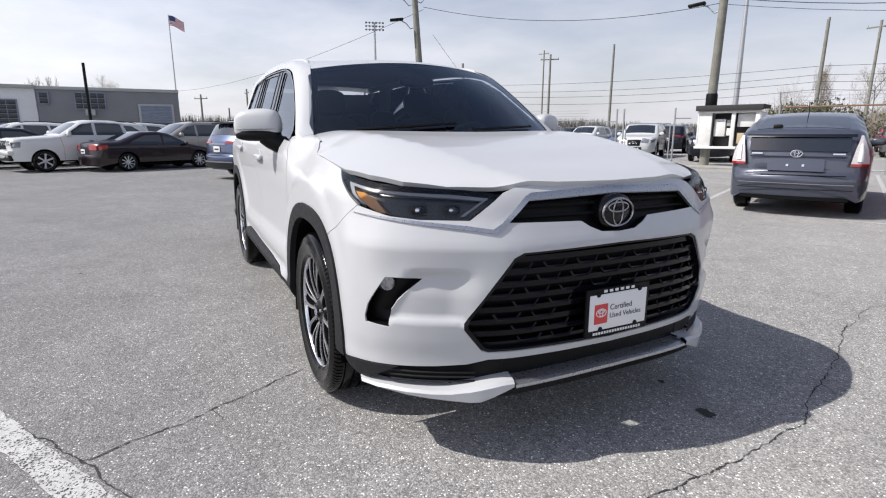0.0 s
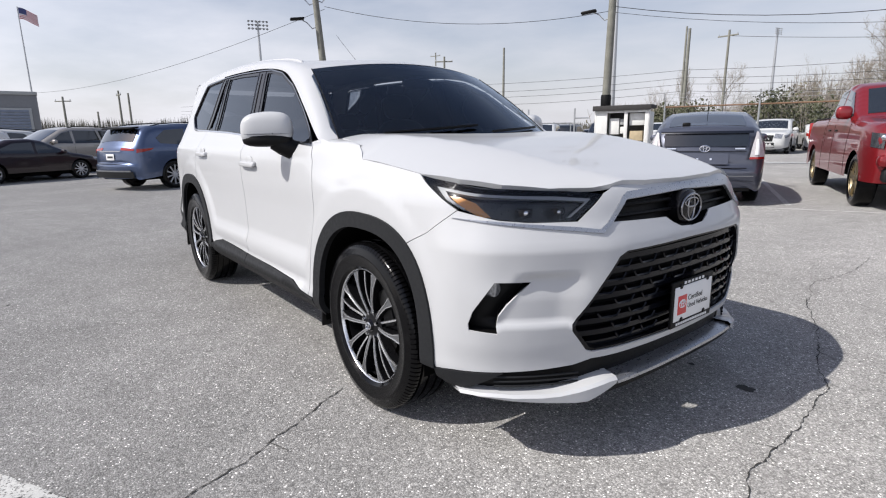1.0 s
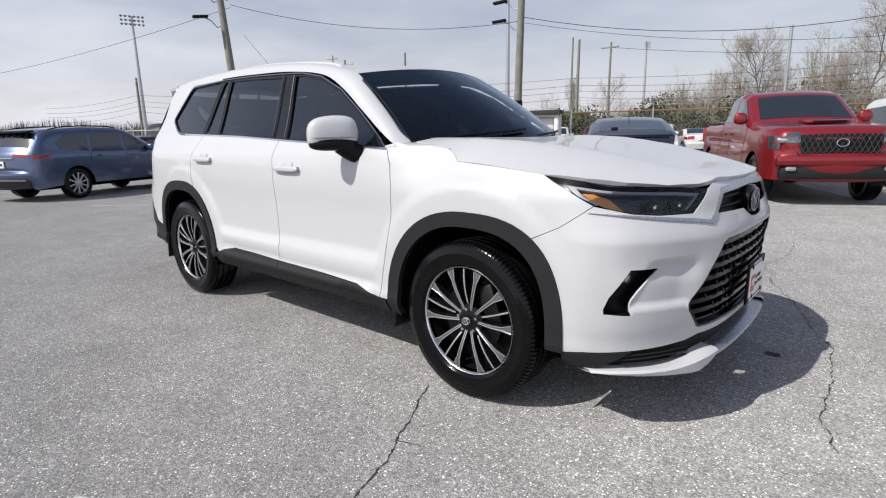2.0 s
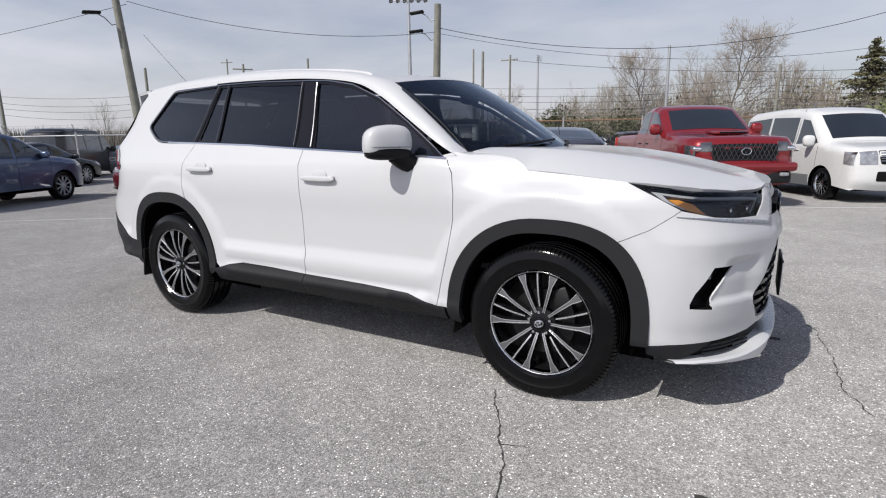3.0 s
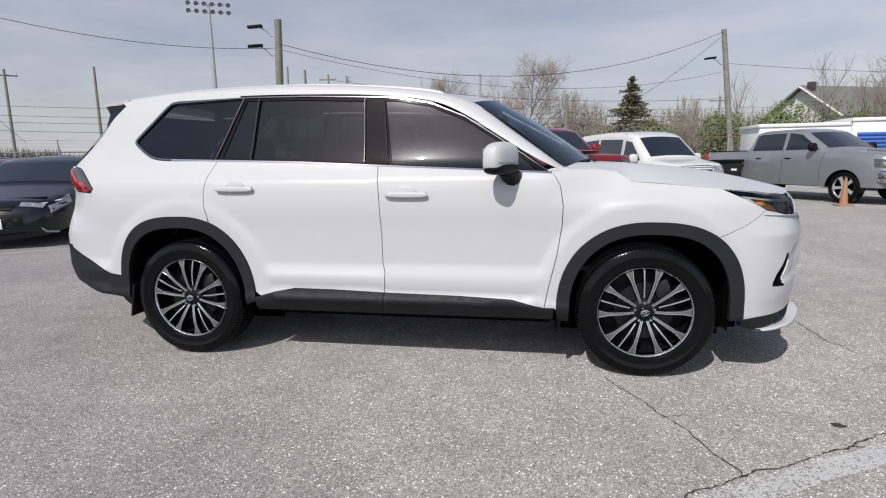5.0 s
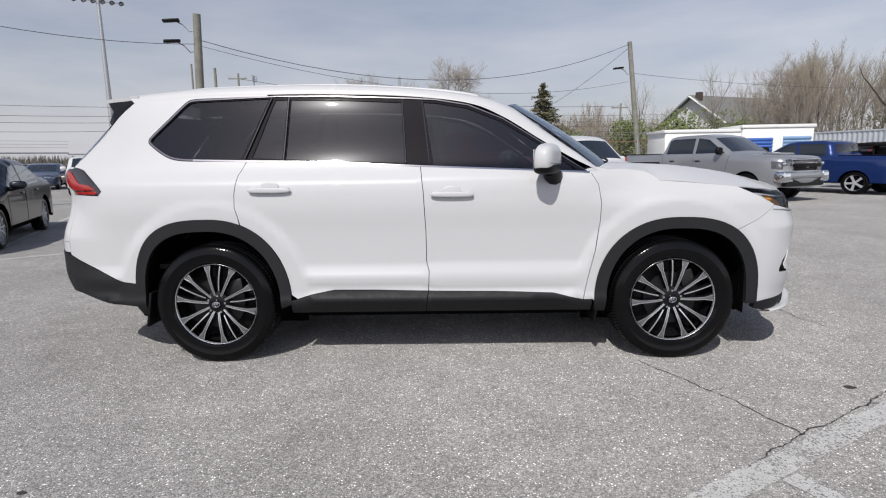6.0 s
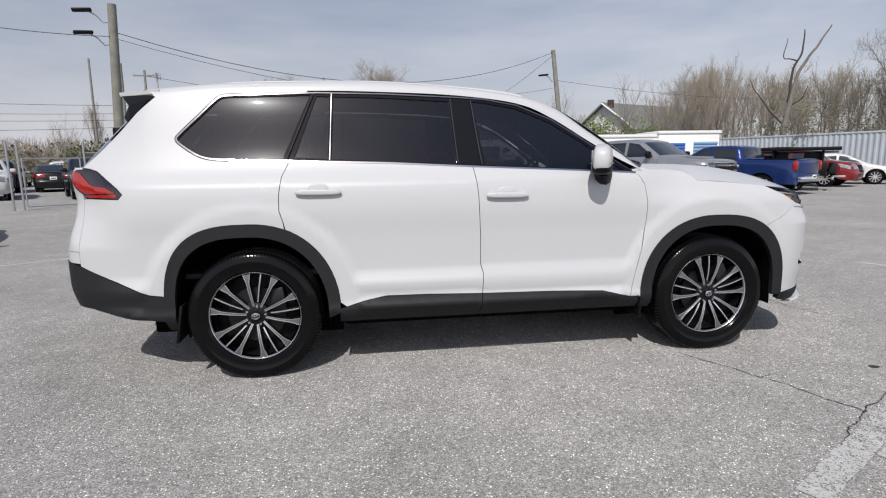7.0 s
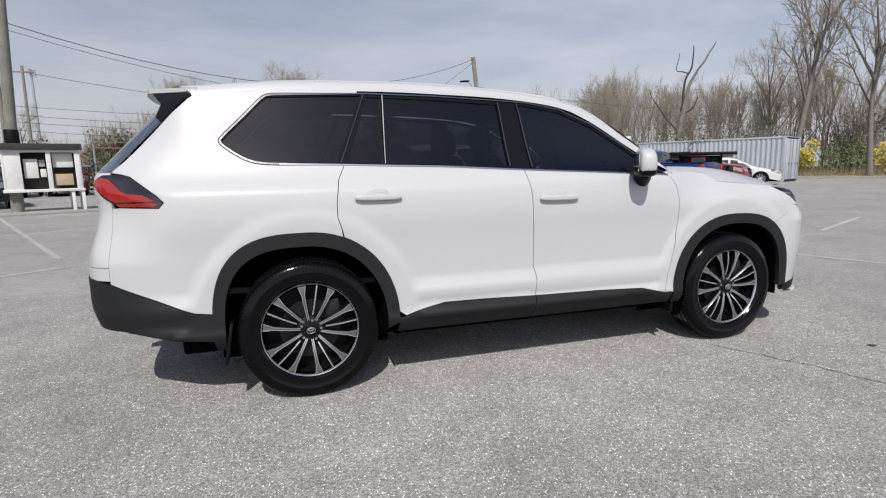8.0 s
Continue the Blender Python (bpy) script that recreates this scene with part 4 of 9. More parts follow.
bm = bmesh.new()
c = body(0, 0.95) + Vector((0.0, 0, 0))
spun(bm, [(0.0, 0.016), (0.070, 0.013), (0.085, 0.002), (0.086, -0.04)], 40, "Y", Matrix.Translation(c) @ Matrix.Diagonal((1, 1, 0.82, 1)) @ pose(0, 0, 0, 0, 0, -90))
badge = part("emblem", bm, GLOSS_BLACK, hero, "black round emblem with chrome rings")
for ry, rz, dz, rr in ((0.076, 0.053, 0, 0.0045), (0.025, 0.050, 0.0, 0.0038), (0.050, 0.018, 0.020, 0.0038)):
    bm = bmesh.new()
    ring_at(bm, ry, rz, c + Vector((0.015, 0, dz)), rr)
    part("ring", bm, EMBLEM, badge)
pl_c = Vector((2.628, -0.004, 0.572))
bm = bmesh.new()
box(bm, (0.012, 0.322, 0.192), Matrix.Translation(pl_c), 0.004)
frame_plate = part("plate_frame", bm, BLACK, hero, "black dealer plate frame")
bm = bmesh.new()
box(bm, (0.006, 0.292, 0.142), Matrix.Translation(pl_c + Vector((0.006, 0, 0.002))), 0.002)
part("plate", bm, PLATE_WHITE, frame_plate, "white dealer plate reading Certified Used Vehicles")
bm = bmesh.new()
box(bm, (0.002, 0.066, 0.078), Matrix.Translation(pl_c + Vector((0.0095, -0.090, -0.004))), 0.0006)
part("plate_mark", bm, PLATE_RED, frame_plate)
for ry, rz in ((0.024, 0.016), (0.008, 0.015), (0.016, 0.006)):
    bm = bmesh.new()
    ring_at(bm, ry, rz, pl_c + Vector((0.0108, -0.090, 0.001 if rz > 0.01 else 0.006)), 0.0018, n=24)
    part("plate_ring", bm, PLATE_WHITE, frame_plate)


def words(text, size, m, mat, name, parent):
    cu = bpy.data.curves.new(name, "FONT")
    cu.body, cu.size, cu.extrude = text, size, 0.0006
    cu.align_x = "LEFT"
    tmp = bpy.data.objects.new(name, cu)
    scene.collection.objects.link(tmp)
    me = bpy.data.meshes.new_from_object(tmp.evaluated_get(bpy.context.evaluated_depsgraph_get()))
    bpy.data.objects.remove(tmp)
    me.transform(m)
    return link_mesh(name, me, mat, parent)


face_x = Matrix(((0, 0, 1, 0), (1, 0, 0, 0), (0, 1, 0, 0), (0, 0, 0, 1)))
words("Certified", 0.032, Matrix.Translation(pl_c + Vector((0.0095, -0.046, 0.006))) @ face_x, INK, "plate_words", frame_plate)
words("Used Vehicles", 0.029, Matrix.Translation(pl_c + Vector((0.0095, -0.046, -0.026))) @ face_x, INK, "plate_words", frame_plate)
for zc, n, w in ((0.084, 6, 0.016), (-0.083, 18, 0.009)):
    for k in range(n):
        bm = bmesh.new()
        pitch = 0.25 / 18 if n > 10 else 0.028
        box(bm, (0.002, w, 0.010), Matrix.Translation(pl_c + Vector((0.0068, (k - (n - 1) / 2) * pitch, zc))))
        part("plate_bar", bm, PLATE_WHITE, frame_plate)
for yy, zz in ((-0.105, 0.074), (0.105, 0.074), (-0.09, -0.066), (0.09, -0.066)):
    bm = bmesh.new()
    spun(bm, [(0.0, 0.004), (0.009, 0.003), (0.011, 0.0)], 10, "Y", Matrix.Translation(pl_c + Vector((0.009, yy, zz))) @ pose(0, 0, 0, 0, 0, -90))
    part("plate_screw", bm, BLACK, frame_plate)

# bonnet
H_MID = [(1.0, 1.262), (1.3, 1.258), (1.6, 1.246), (2.0, 1.197), (2.35, 1.120), (2.5, 1.082), (2.58, 1.055)]
H_EDGE = [(1.1, 0.80), (1.30, 0.82), (1.42, 0.84), (1.51, 0.884), (1.75, 0.89), (1.98, 0.884), (2.14, 0.837), (2.28, 0.757), (2.40, 0.637), (2.478, 0.50), (2.52, 0.43), (2.58, 0.40)]
H_DROP = [(1.1, 0.022), (1.30, 0.032), (1.42, 0.055), (1.51, 0.104), (1.75, 0.104), (1.98, 0.099), (2.14, 0.082), (2.28, 0.067), (2.40, 0.052), (2.478, 0.036), (2.52, 0.014), (2.58, 0.008)]
H_CREASE = [(1.1, 0.70), (1.5, 0.66), (2.0, 0.55), (2.4, 0.42), (2.58, 0.32)]


def bonnet(x, y):
    c, e = table(x, H_CREASE), table(x, H_EDGE)
    a = abs(y)
    z = table(x, H_MID)
    z -= 0.012 * (1 - min(1, a / c) ** 2) * smooth(1.25, 1.6, x) * smooth(2.5, 2.2, x)
    if a > c:
        z -= table(x, H_DROP) * min(1.3, (a - c) / max(0.05, e - c)) ** 1.25
    return Vector((x, -y, z))


B_HALF = [(1.392, 0), (1.380, 0.2), (1.328, 0.45), (1.243, 0.65), (1.152, 0.79), (1.30, 0.818), (1.42, 0.838), (1.475, 0.858), (1.51, 0.882), (1.75, 0.888), (1.98, 0.882), (2.14, 0.835), (2.28, 0.755), (2.40, 0.635), (2.478, 0.49), (2.505, 0.43), (2.535, 0.25), (2.545, 0)]
B_POLY = B_HALF + [(x, -y) for x, y in reversed(B_HALF[1:-1])]
sheet("bonnet", bonnet, B_POLY, PAINT_WHITE, hero, step=0.035, flange=0.02, centre=(1.9, 0, 0))


# corner between bonnet, wing and windscreen pillar
for sg in (1, -1):
    rows = []
    for k in range(17):
        x = 1.05 + 0.37 * k / 16
        a = body(u_at_x(x) * sg, 1.2195 - 0.0145 * smooth(1.30, 1.42, x)) + Vector((0, 0, -0.001))
        y = table(x, [(1.152, 0.79), (1.30, 0.818), (1.42, 0.838)])
        b = bonnet(max(x, 1.152), y * sg) + Vector((min(0.0, x - 1.152), 0, -0.003))
        c = (a + b) / 2 + Vector((0, 0, 0.012))
        b = b + Vector((0, 0.045 * sg, 0.0 if x < 1.16 else -0.004))
        rows.append([(1 - t) ** 2 * a + 2 * t * (1 - t) * c + t * t * b for t in [j / 5 for j in range(6)]])
    grid_sheet("wing_corner", rows, PAINT_WHITE, hero)


# windscreen, roof, rear window, tailgate
def shield(s, v):
    a = abs(s)
    lo = Vector((1.40 - 0.275 * a * a, -0.80 * s, 1.236))
    hi = Vector((0.70 - 0.13 * a * a, -0.667 * s, 1.692 - 0.05 * a * a))
    p = lo.lerp(hi, v)
    return p + Vector((0.45, 0, 0.65)).normalized() * 0.03 * (4 * v * (1 - v)) * 0.6


sheet("windscreen", shield, [(-1.025, 0.0), (1.025, 0.0), (1.025, 1.0), (-1.025, 1.0)], GLASS_SHIELD, hero, step=0.08, flange=0, centre=(0, 0, 0.7), label="tinted windscreen")
sheet("windscreen_frit", shield, [(-1, 0.0), (1, 0.0), (1, 1.0), (-1, 1.0)], GLOSS_BLACK, hero, holes=[rounded([(-0.965, 0.05), (0.965, 0.05), (0.955, 0.965), (-0.955, 0.965)], 0.06)], lift=-0.004, step=0.08, flange=0.004)
for sg in (1, -1):
    bm = bmesh.new()
    path_tube(bm, [shield(sg * 0.998, v / 10) + Vector((0, 0, 0.0)) for v in range(11)], 0.0035, 6)
    part("windscreen_trim", bm, BLACK, hero)
for s0, s1, v1 in ((0.75, 0.05, 0.10), (-0.05, -0.72, 0.08)):
    bm = bmesh.new()
    path_tube(bm, [shield(s0 + (s1 - s0) * k / 8, 0.03 + (v1 - 0.03) * k / 8) + Vector((0.012, 0, 0.012)) for k in range(9)], 0.008, 6)
    part("wiper", bm, BLACK, hero)
rows = []
for k in range(5):
    rows.append([shield(s / 10, 0) + Vector((0.002 + 0.012 * k, 0, -0.010 - 0.006 * k)) for s in range(-10, 11)])
grid_sheet("cowl", rows, BLACK, hero)
roof_in = spline([(0.57, 0.667, 1.642), (0.32, 0.645, 1.714), (-0.07, 0.63, 1.765), (-0.53, 0.622, 1.796), (-0.94, 0.618, 1.799), (-1.5, 0.612, 1.785), (-1.98, 0.60, 1.745)], 6)
rows = []
for i in roof_in:
    front = 0.13 * smooth(0.15, 0.57, i.x)
    back = -0.10 * smooth(-1.6, -1.98, i.x)
    rows.append([Vector((i.x + (front + back) * (1 - s * s), -i.y * s, i.z + (0.012 + 0.040 * smooth(0.1, 0.57, i.x)) * (1 - s * s))) for s in [k / 8 - 1 for k in range(17)]])
grid_sheet("roof", rows, PAINT_WHITE, hero)
rows = [[p + Vector((0.0, 0, -0.03)) for p in r] for r in rows[:-6]]
grid_sheet("headliner", rows, TRIM_GREY, hero)
# flush roof rails
for sg in (1, -1):
    bm = bmesh.new()
    P = spline([(0.40, 0.640 * sg, 1.686), (0.32, 0.634 * sg, 1.716), (0.05, 0.622 * sg, 1.752), (-0.5, 0.612 * sg, 1.789), (-1.0, 0.606 * sg, 1.792), (-1.45, 0.60 * sg, 1.781), (-1.66, 0.598 * sg, 1.758)], 6)
    path_tube(bm, P, [0.005 + 0.009 * min(1, i / 4, (len(P) - 1 - i) / 4) for i in range(len(P))], 8)
    part("roof_rail", bm, PAINT_WHITE, hero, "white flush roof rail")
# spoiler: white blade over dark side pieces
side_top = body(u_at_x(-1.86), 1.722)
rows = []
for k in range(8):
    t = k / 7
    w = abs(side_top.y) * (1 - t) + 0.655 * t
    rows.append([Vector((-1.86 - 0.235 * t - 0.10 * t * (1 - s * s), -w * s, 1.738 - 0.016 * t + 0.026 * (1 - abs(s) ** 3))) for s in [j / 10 - 1 for j in range(21)]])
grid_sheet("spoiler", rows, PAINT_WHITE, hero, thick=0.022)
for sg in (1, -1):
    bm = bmesh.new()
    pts = [body(u_at_x(-1.87) * sg, 1.705), Vector((-2.085, -0.648 * sg, 1.704)), Vector((-2.045, -0.665 * sg, 1.645)), Vector((-2.075, -0.672 * sg, 1.575)), body(u_at_x(-2.06) * sg, 1.53)]
    pts[-1].y += 0.012 * sg
    vs = [bm.verts.new(p) for p in pts] + [bm.verts.new(p + Vector((0.03, 0.05 * sg, -0.01))) for p in pts]
    n = len(pts)
    bm.faces.new(vs[:n])
    bm.faces.new(vs[n:][::-1])
    for i in range(n):
        bm.faces.new((vs[i], vs[(i + 1) % n], vs[n + (i + 1) % n], vs[n + i]))
    part("spoiler_side", bm, GLOSS_BLACK, hero, "gloss black spoiler side piece", 20)


def rear_glass(s, v):
    lo = body(u_at_x(-2.33), 1.285)
    hi = body(u_at_x(-2.005), 1.61)
    p = lo.lerp(hi, v)
    p.y *= s
    p.x -= 0.22 * (1 - s * s)
    return p


sheet("rear_window", rear_glass, [(-1, 0), (1, 0), (1, 1.2), (-1, 1.2)], GLASS_TINT, hero, step=0.1, flange=0, label="dark tinted rear window")
ue = u_at_x(-2.332)
sheet("tailgate", body, [(ue, 0.80), (U_END, 0.80), (U_END, 1.285), (ue, 1.285)], PAINT_WHITE, hero, step=0.04)
sheet("tailgate", body, [(-ue, 0.80), (-U_END, 0.80), (-U_END, 1.285), (-ue, 1.285)], PAINT_WHITE, hero, step=0.04)
for sg in (1, -1):
    sheet("rear_bumper", body, [(ue * sg, 0.73), (U_END * sg, 0.74), (U_END * sg, 0.797), (ue * sg, 0.797)], PAINT_WHITE, hero, step=0.04)
    sheet("rear_cladding", body, [(u_at_x(-2.472) * sg, 0.47), (U_END * sg, 0.46), (U_END * sg, 0.735), (u_at_x(-2.472) * sg, 0.735)], PLASTIC, hero, lift=0.004, step=0.04)
bm = bmesh.new()
tube(bm, (-2.20, -0.60, 0.425), (-2.33, -0.61, 0.41), 0.032, 0.035, 16, False)
part("exhaust_tip", bm, CHROME, hero)
# dark inner shell and floor
for sg in (1, -1):
    sheet("inner_shell", body, [(0, 0.32), (U_END * sg, 0.42), (U_END * sg, 1.20), (u_at_x(1.3) * sg, 1.16), (u_at_x(1.6) * sg, 1.06), (u_at_x(2.0) * sg, 1.0), (0, 0.99)], UNDER, hero, holes=[flip([X(p[0], p[1]) for p in [(I[0][0], 0.33)] + I + [(I[-1][0], 0.33)]], sg) for I in (IN_F, IN_R)], lift=-0.075, step=0.08, flange=0)
bm = bmesh.new()
box(bm, (4.3, 1.12, 0.13), Matrix.Translation((0.08, 0, 0.265)), 0.02)
box(bm, (1.9, 1.45, 0.09), Matrix.Translation((0.12, 0, 0.285)), 0.02)
box(bm, (1.85, 1.75, 0.05), Matrix.Translation((0.12, 0, 0.34)), 0.01)
box(bm, (0.34, 1.3, 0.05), Matrix.Translation((2.28, 0, 0.31)), 0.01)
box(bm, (0.40, 1.4, 0.05), Matrix.Translation((-2.1, 0, 0.46)), 0.01)
part("underbody", bm, UNDER, hero)


# cabin
def seat(x, y):
    bm = bmesh.new()
    blob(bm, (0.52, 0.52, 0.16), Matrix.Translation((x, y, 0.74)), 3.5, 20, 10)
    s = part("front_seat", bm, CLOTH, hero)
    bm = bmesh.new()
    blob(bm, (0.17, 0.50, 0.66), Matrix.Translation((x - 0.30, y, 1.05)) @ pose(0, 0, 0, 0, -14, 0), 3.2, 20, 14)
    part("backrest", bm, CLOTH, s)
    bm = bmesh.new()
    blob(bm, (0.11, 0.27, 0.20), Matrix.Translation((x - 0.40, y, 1.47)) @ pose(0, 0, 0, 0, -12, 0), 3.0, 18, 12)
    part("headrest", bm, CLOTH, s)


for yy in (-0.38, 0.38):
    seat(0.30, yy)
for x in (-0.62, -1.45):
    bm = bmesh.new()
    blob(bm, (0.20, 1.30, 0.62), Matrix.Translation((x - 0.30, 0, 1.00)) @ pose(0, 0, 0, 0, -14, 0), 5, 28, 14)
    s = part("rear_seat", bm, CLOTH, hero)
    for yy in (-0.40, 0.40):
        bm = bmesh.new()
        blob(bm, (0.10, 0.25, 0.17), Matrix.Translation((x - 0.40, yy, 1.37)), 3.0, 18, 12)
        part("headrest", bm, CLOTH, s)
bm = bmesh.new()
blob(bm, (0.62, 1.50, 0.26), Matrix.Translation((1.02, 0, 1.10)), 4.5, 28, 12)
part("dashboard", bm, CLOTH, hero)
bm = bmesh.new()
m = Matrix.Translation((0.72, 0.38, 1.14)) @ pose(0, 0, 0, 0, 24, 0) @ pose(0, 0, 0, 0, 0, 90)
spun(bm, [(0.185 + 0.014 * math.cos(a), 0.014 * math.sin(a)) for a in [2 * math.pi * k / 8 for k in range(9)]], 32, "Y", m)
part("steering_wheel", bm, CLOTH, hero)
bm = bmesh.new()
blob(bm, (0.05, 0.24, 0.07), Matrix.Translation((0.72, 0, 1.575)), 3, 18, 10)
part("inner_mirror", bm, BLACK, hero)
bm = bmesh.new()
box(bm, (3.6, 1.6, 0.03), Matrix.Translation((-0.5, 0, 0.62)))
part("cabin_floor", bm, CLOTH, hero)


# wheels: machined twin spokes over dark pockets
def tyre_mesh(R, w, rim):
    """A tyre with ribbed sidewalls, four round grooves and a cut shoulder block every 25 mm."""
    bm = bmesh.new()
    h = w / 2
    wall = [(rim - 0.004, -h * 0.78), (rim + 0.006, -h * 0.87), (rim + 0.014, -h * 0.93), (rim + 0.020, -h * 0.925), (rim + 0.045, -h * 0.985), (rim + 0.060, -h), (rim + 0.063, -h * 1.012), (rim + 0.070, -h * 1.012), (rim + 0.073, -h), (R - 0.032, -h * 0.965), (R - 0.022, -h * 0.93)]
    cut = [(R - 0.015, -h * 0.895), (R - 0.008, -h * 0.85), (R - 0.002, -h * 0.77), (R, -h * 0.66)]
    prof = wall + cut
    for gq in (-0.56, -0.20, 0.20, 0.56):
        prof += [(R, gq * h - 0.006), (R - 0.009, gq * h - 0.004), (R - 0.009, gq * h + 0.004), (R, gq * h + 0.006)]
    n = len(wall)
    deep = set(range(n, n + 4)) | {n + 4}
    prof += [(r, -o) for r, o in reversed(wall + cut)]
    m = len(prof)
    deep |= {m - 1 - i for i in deep}
    blocks = 112
    angles = [(k + f) / blocks * 2 * math.pi for k in range(blocks) for f in (0.0, 0.70, 0.74, 0.96)]
    rings = []
    for i, a in enumerate(angles):
        low = 0.008 if i % 4 >= 2 else 0.0
        rings.append([bm.verts.new(((r - (low if q in deep else 0)) * math.cos(a), o, (r - (low if q in deep else 0)) * math.sin(a))) for q, (r, o) in enumerate(prof)])
    for a, b in zip(rings, rings[1:] + rings[:1]):
        for i in range(m - 1):
            bm.faces.new((a[i], a[i + 1], b[i + 1], b[i]))
    return bm


def alloy(parent, R, w, at, turn, twin=10):
    """A wheel facing -y: the barrel is the wheel, its tyre, face and spokes hang under it."""
    rim = R - 0.124
    bm = bmesh.new()
    h = w / 2
    spun(bm, [(rim - 0.016, -h * 0.60), (rim - 0.018, -h * 0.5), (rim - 0.03, 0.0), (rim - 0.02, h * 0.8)], 64)
    wh = part("wheel", bm, WHEEL_DARK, parent)
    wh.matrix_basis = at
    bm = bmesh.new()
    spun(bm, [(rim - 0.007, -h * 0.70), (rim - 0.005, -h * 0.80), (rim - 0.001, -h * 0.83), (rim + 0.003, -h * 0.78)], 72)
    part("rim_lip", bm, MACHINED, wh)
    part("tyre", tyre_mesh(R, w, rim), RUBBER, wh)
    bm = bmesh.new()
    spun(bm, [(0.0, -0.02), (rim - 0.03, 0.0), (rim - 0.022, -h * 0.3)], 48)
    part("wheel_back", bm, BLACK, wh)
    bm = bmesh.new()
    spun(bm, [(0.06, -0.045), (0.168, -0.045), (0.168, -0.02), (0.06, -0.02)], 48)
    part("brake_disc", bm, STEEL, wh)
    bm = bmesh.new()
    box(bm, (0.09, 0.05, 0.17), Matrix.Translation((0.14, -0.045, 0.06)), 0.012)
    part("brake_caliper", bm, STEEL, wh)
    yo = -h * 0.76
    bm = bmesh.new()
    spun(bm, [(0.0, yo + 0.006), (0.036, yo + 0.004), (0.078, yo + 0.020), (0.083, yo + 0.06)], 40)
    part("hub", bm, WHEEL_DARK, wh)
    # one pair of spokes, then turned round
    def blade(a0, a1, r0, r1, wide, shift, top, proud=0.0):
        m = bmesh.new()
        rows = []
        for k in range(9):
            t = k / 8
            r = r0 + (r1 - r0) * t
            a = a0 + (a1 - a0) * t
            ww = wide(t)
            y = yo + 0.014 * (1 - t) + 0.010 * math.sin(t * math.pi) * -1 - 0.004 * t - proud
            d = Vector((math.cos(a), 0, math.sin(a)))
            nrm = Vector((-math.sin(a), 0, math.cos(a)))
            c = d * r + nrm * (shift(t) if shift else 0.0)
            if top:
                rows.append([c + nrm * ww / 2 + Vector((0, y, 0)), c - nrm * ww / 2 + Vector((0, y, 0)), c - nrm * ww / 2 + Vector((0, y + 0.004, 0)), c + nrm * ww / 2 + Vector((0, y + 0.004, 0))])
            else:
                rows.append([c + nrm * ww / 2 + Vector((0, y + 0.003, 0)), c - nrm * ww / 2 + Vector((0, y + 0.003, 0)), c - nrm * ww * 0.45 + Vector((0, y + 0.045, 0)), c + nrm * ww * 0.45 + Vector((0, y + 0.045, 0))])
        V = [[m.verts.new(p) for p in r] for r in rows]
        for p, q in zip(V, V[1:]):
            for i in range(4):
                m.faces.new((p[i], p[(i + 1) % 4], q[(i + 1) % 4], q[i]))
        m.faces.new(V[0])
        m.faces.new(V[-1][::-1])
        return m
    made = []
    for off in (-18.5, 18.5):
        def flare(t):
            return 0.011 + 0.009 * t + 0.022 * smooth(0.74, 1.0, t)
        a0, a1 = radians(off * 1.10), radians(off)
        made.append(part("spoke", blade(a0, a1, 0.055, rim - 0.010, lambda t: flare(t) * 1.06, 0.0, False), WHEEL_DARK, wh, smooth=30))
        made.append(part("spoke_face", blade(a0, a1, 0.055, rim - 0.010, flare, 0.0, True), SPOKE_GREY, wh, smooth=30))
        for e in (-1, 1):
            made.append(part("spoke_edge", blade(a0, a1, 0.055, rim - 0.010, lambda t: 0.0034, lambda t, e=e: e * (flare(t) / 2 - 0.001), True, 0.003), MACHINED, wh, smooth=30))
    made.append(part("spoke", blade(0, 0, 0.085, rim - 0.010, lambda t: 0.013, 0.0, False), WHEEL_DARK, wh, smooth=30))
    made.append(part("spoke_face", blade(0, 0, 0.085, rim - 0.010, lambda t: 0.0075, 0.0, True), MACHINED, wh, smooth=30))
    for k in range(1, 5):
        for ob in made:
            o = ob.copy()
            scene.collection.objects.link(o)
            o.matrix_basis = Matrix.Rotation(radians(72) * k, 4, "Y") @ ob.matrix_basis
    for k in range(5):
        bm = bmesh.new()
        a = 2 * math.pi * k / 5
        tube(bm, (0.057 * math.cos(a), yo + 0.03, 0.057 * math.sin(a)), (0.057 * math.cos(a), yo - 0.002, 0.057 * math.sin(a)), 0.010, 0.008, 6)
        part("lug_nut", bm, CHROME, wh)
    bm = bmesh.new()
    spun(bm, [(0.0, yo - 0.007), (0.026, yo - 0.006), (0.031, yo + 0.004)], 28)
    cap = part("centre_cap", bm, GLOSS_BLACK, wh)
    for ry, rz, dz in ((0.024, 0.017, 0), (0.008, 0.016, 0), (0.016, 0.006, 0.006)):
        bm = bmesh.new()
        ring_at(bm, ry, rz, Vector((0, 0, 0)), 0.002, n=20)
        bmesh.ops.transform(bm, matrix=pose(0, yo - 0.008, dz, 0, 0, -90), verts=bm.verts[:])
        part("cap_ring", bm, CHROME, wh)
    return wh


w1 = alloy(hero, 0.392, 0.245, pose(AXLE_F, -0.845, 0.390, 0, -21, 0), 0)


def copy_part(ob, m):
    """A copy of a part with what hangs under it."""
    o = ob.copy()
    scene.collection.objects.link(o)
    o.matrix_basis = m
    for c in ob.children:
        q = c.copy()
        scene.collection.objects.link(q)
        q.parent = o
    return o


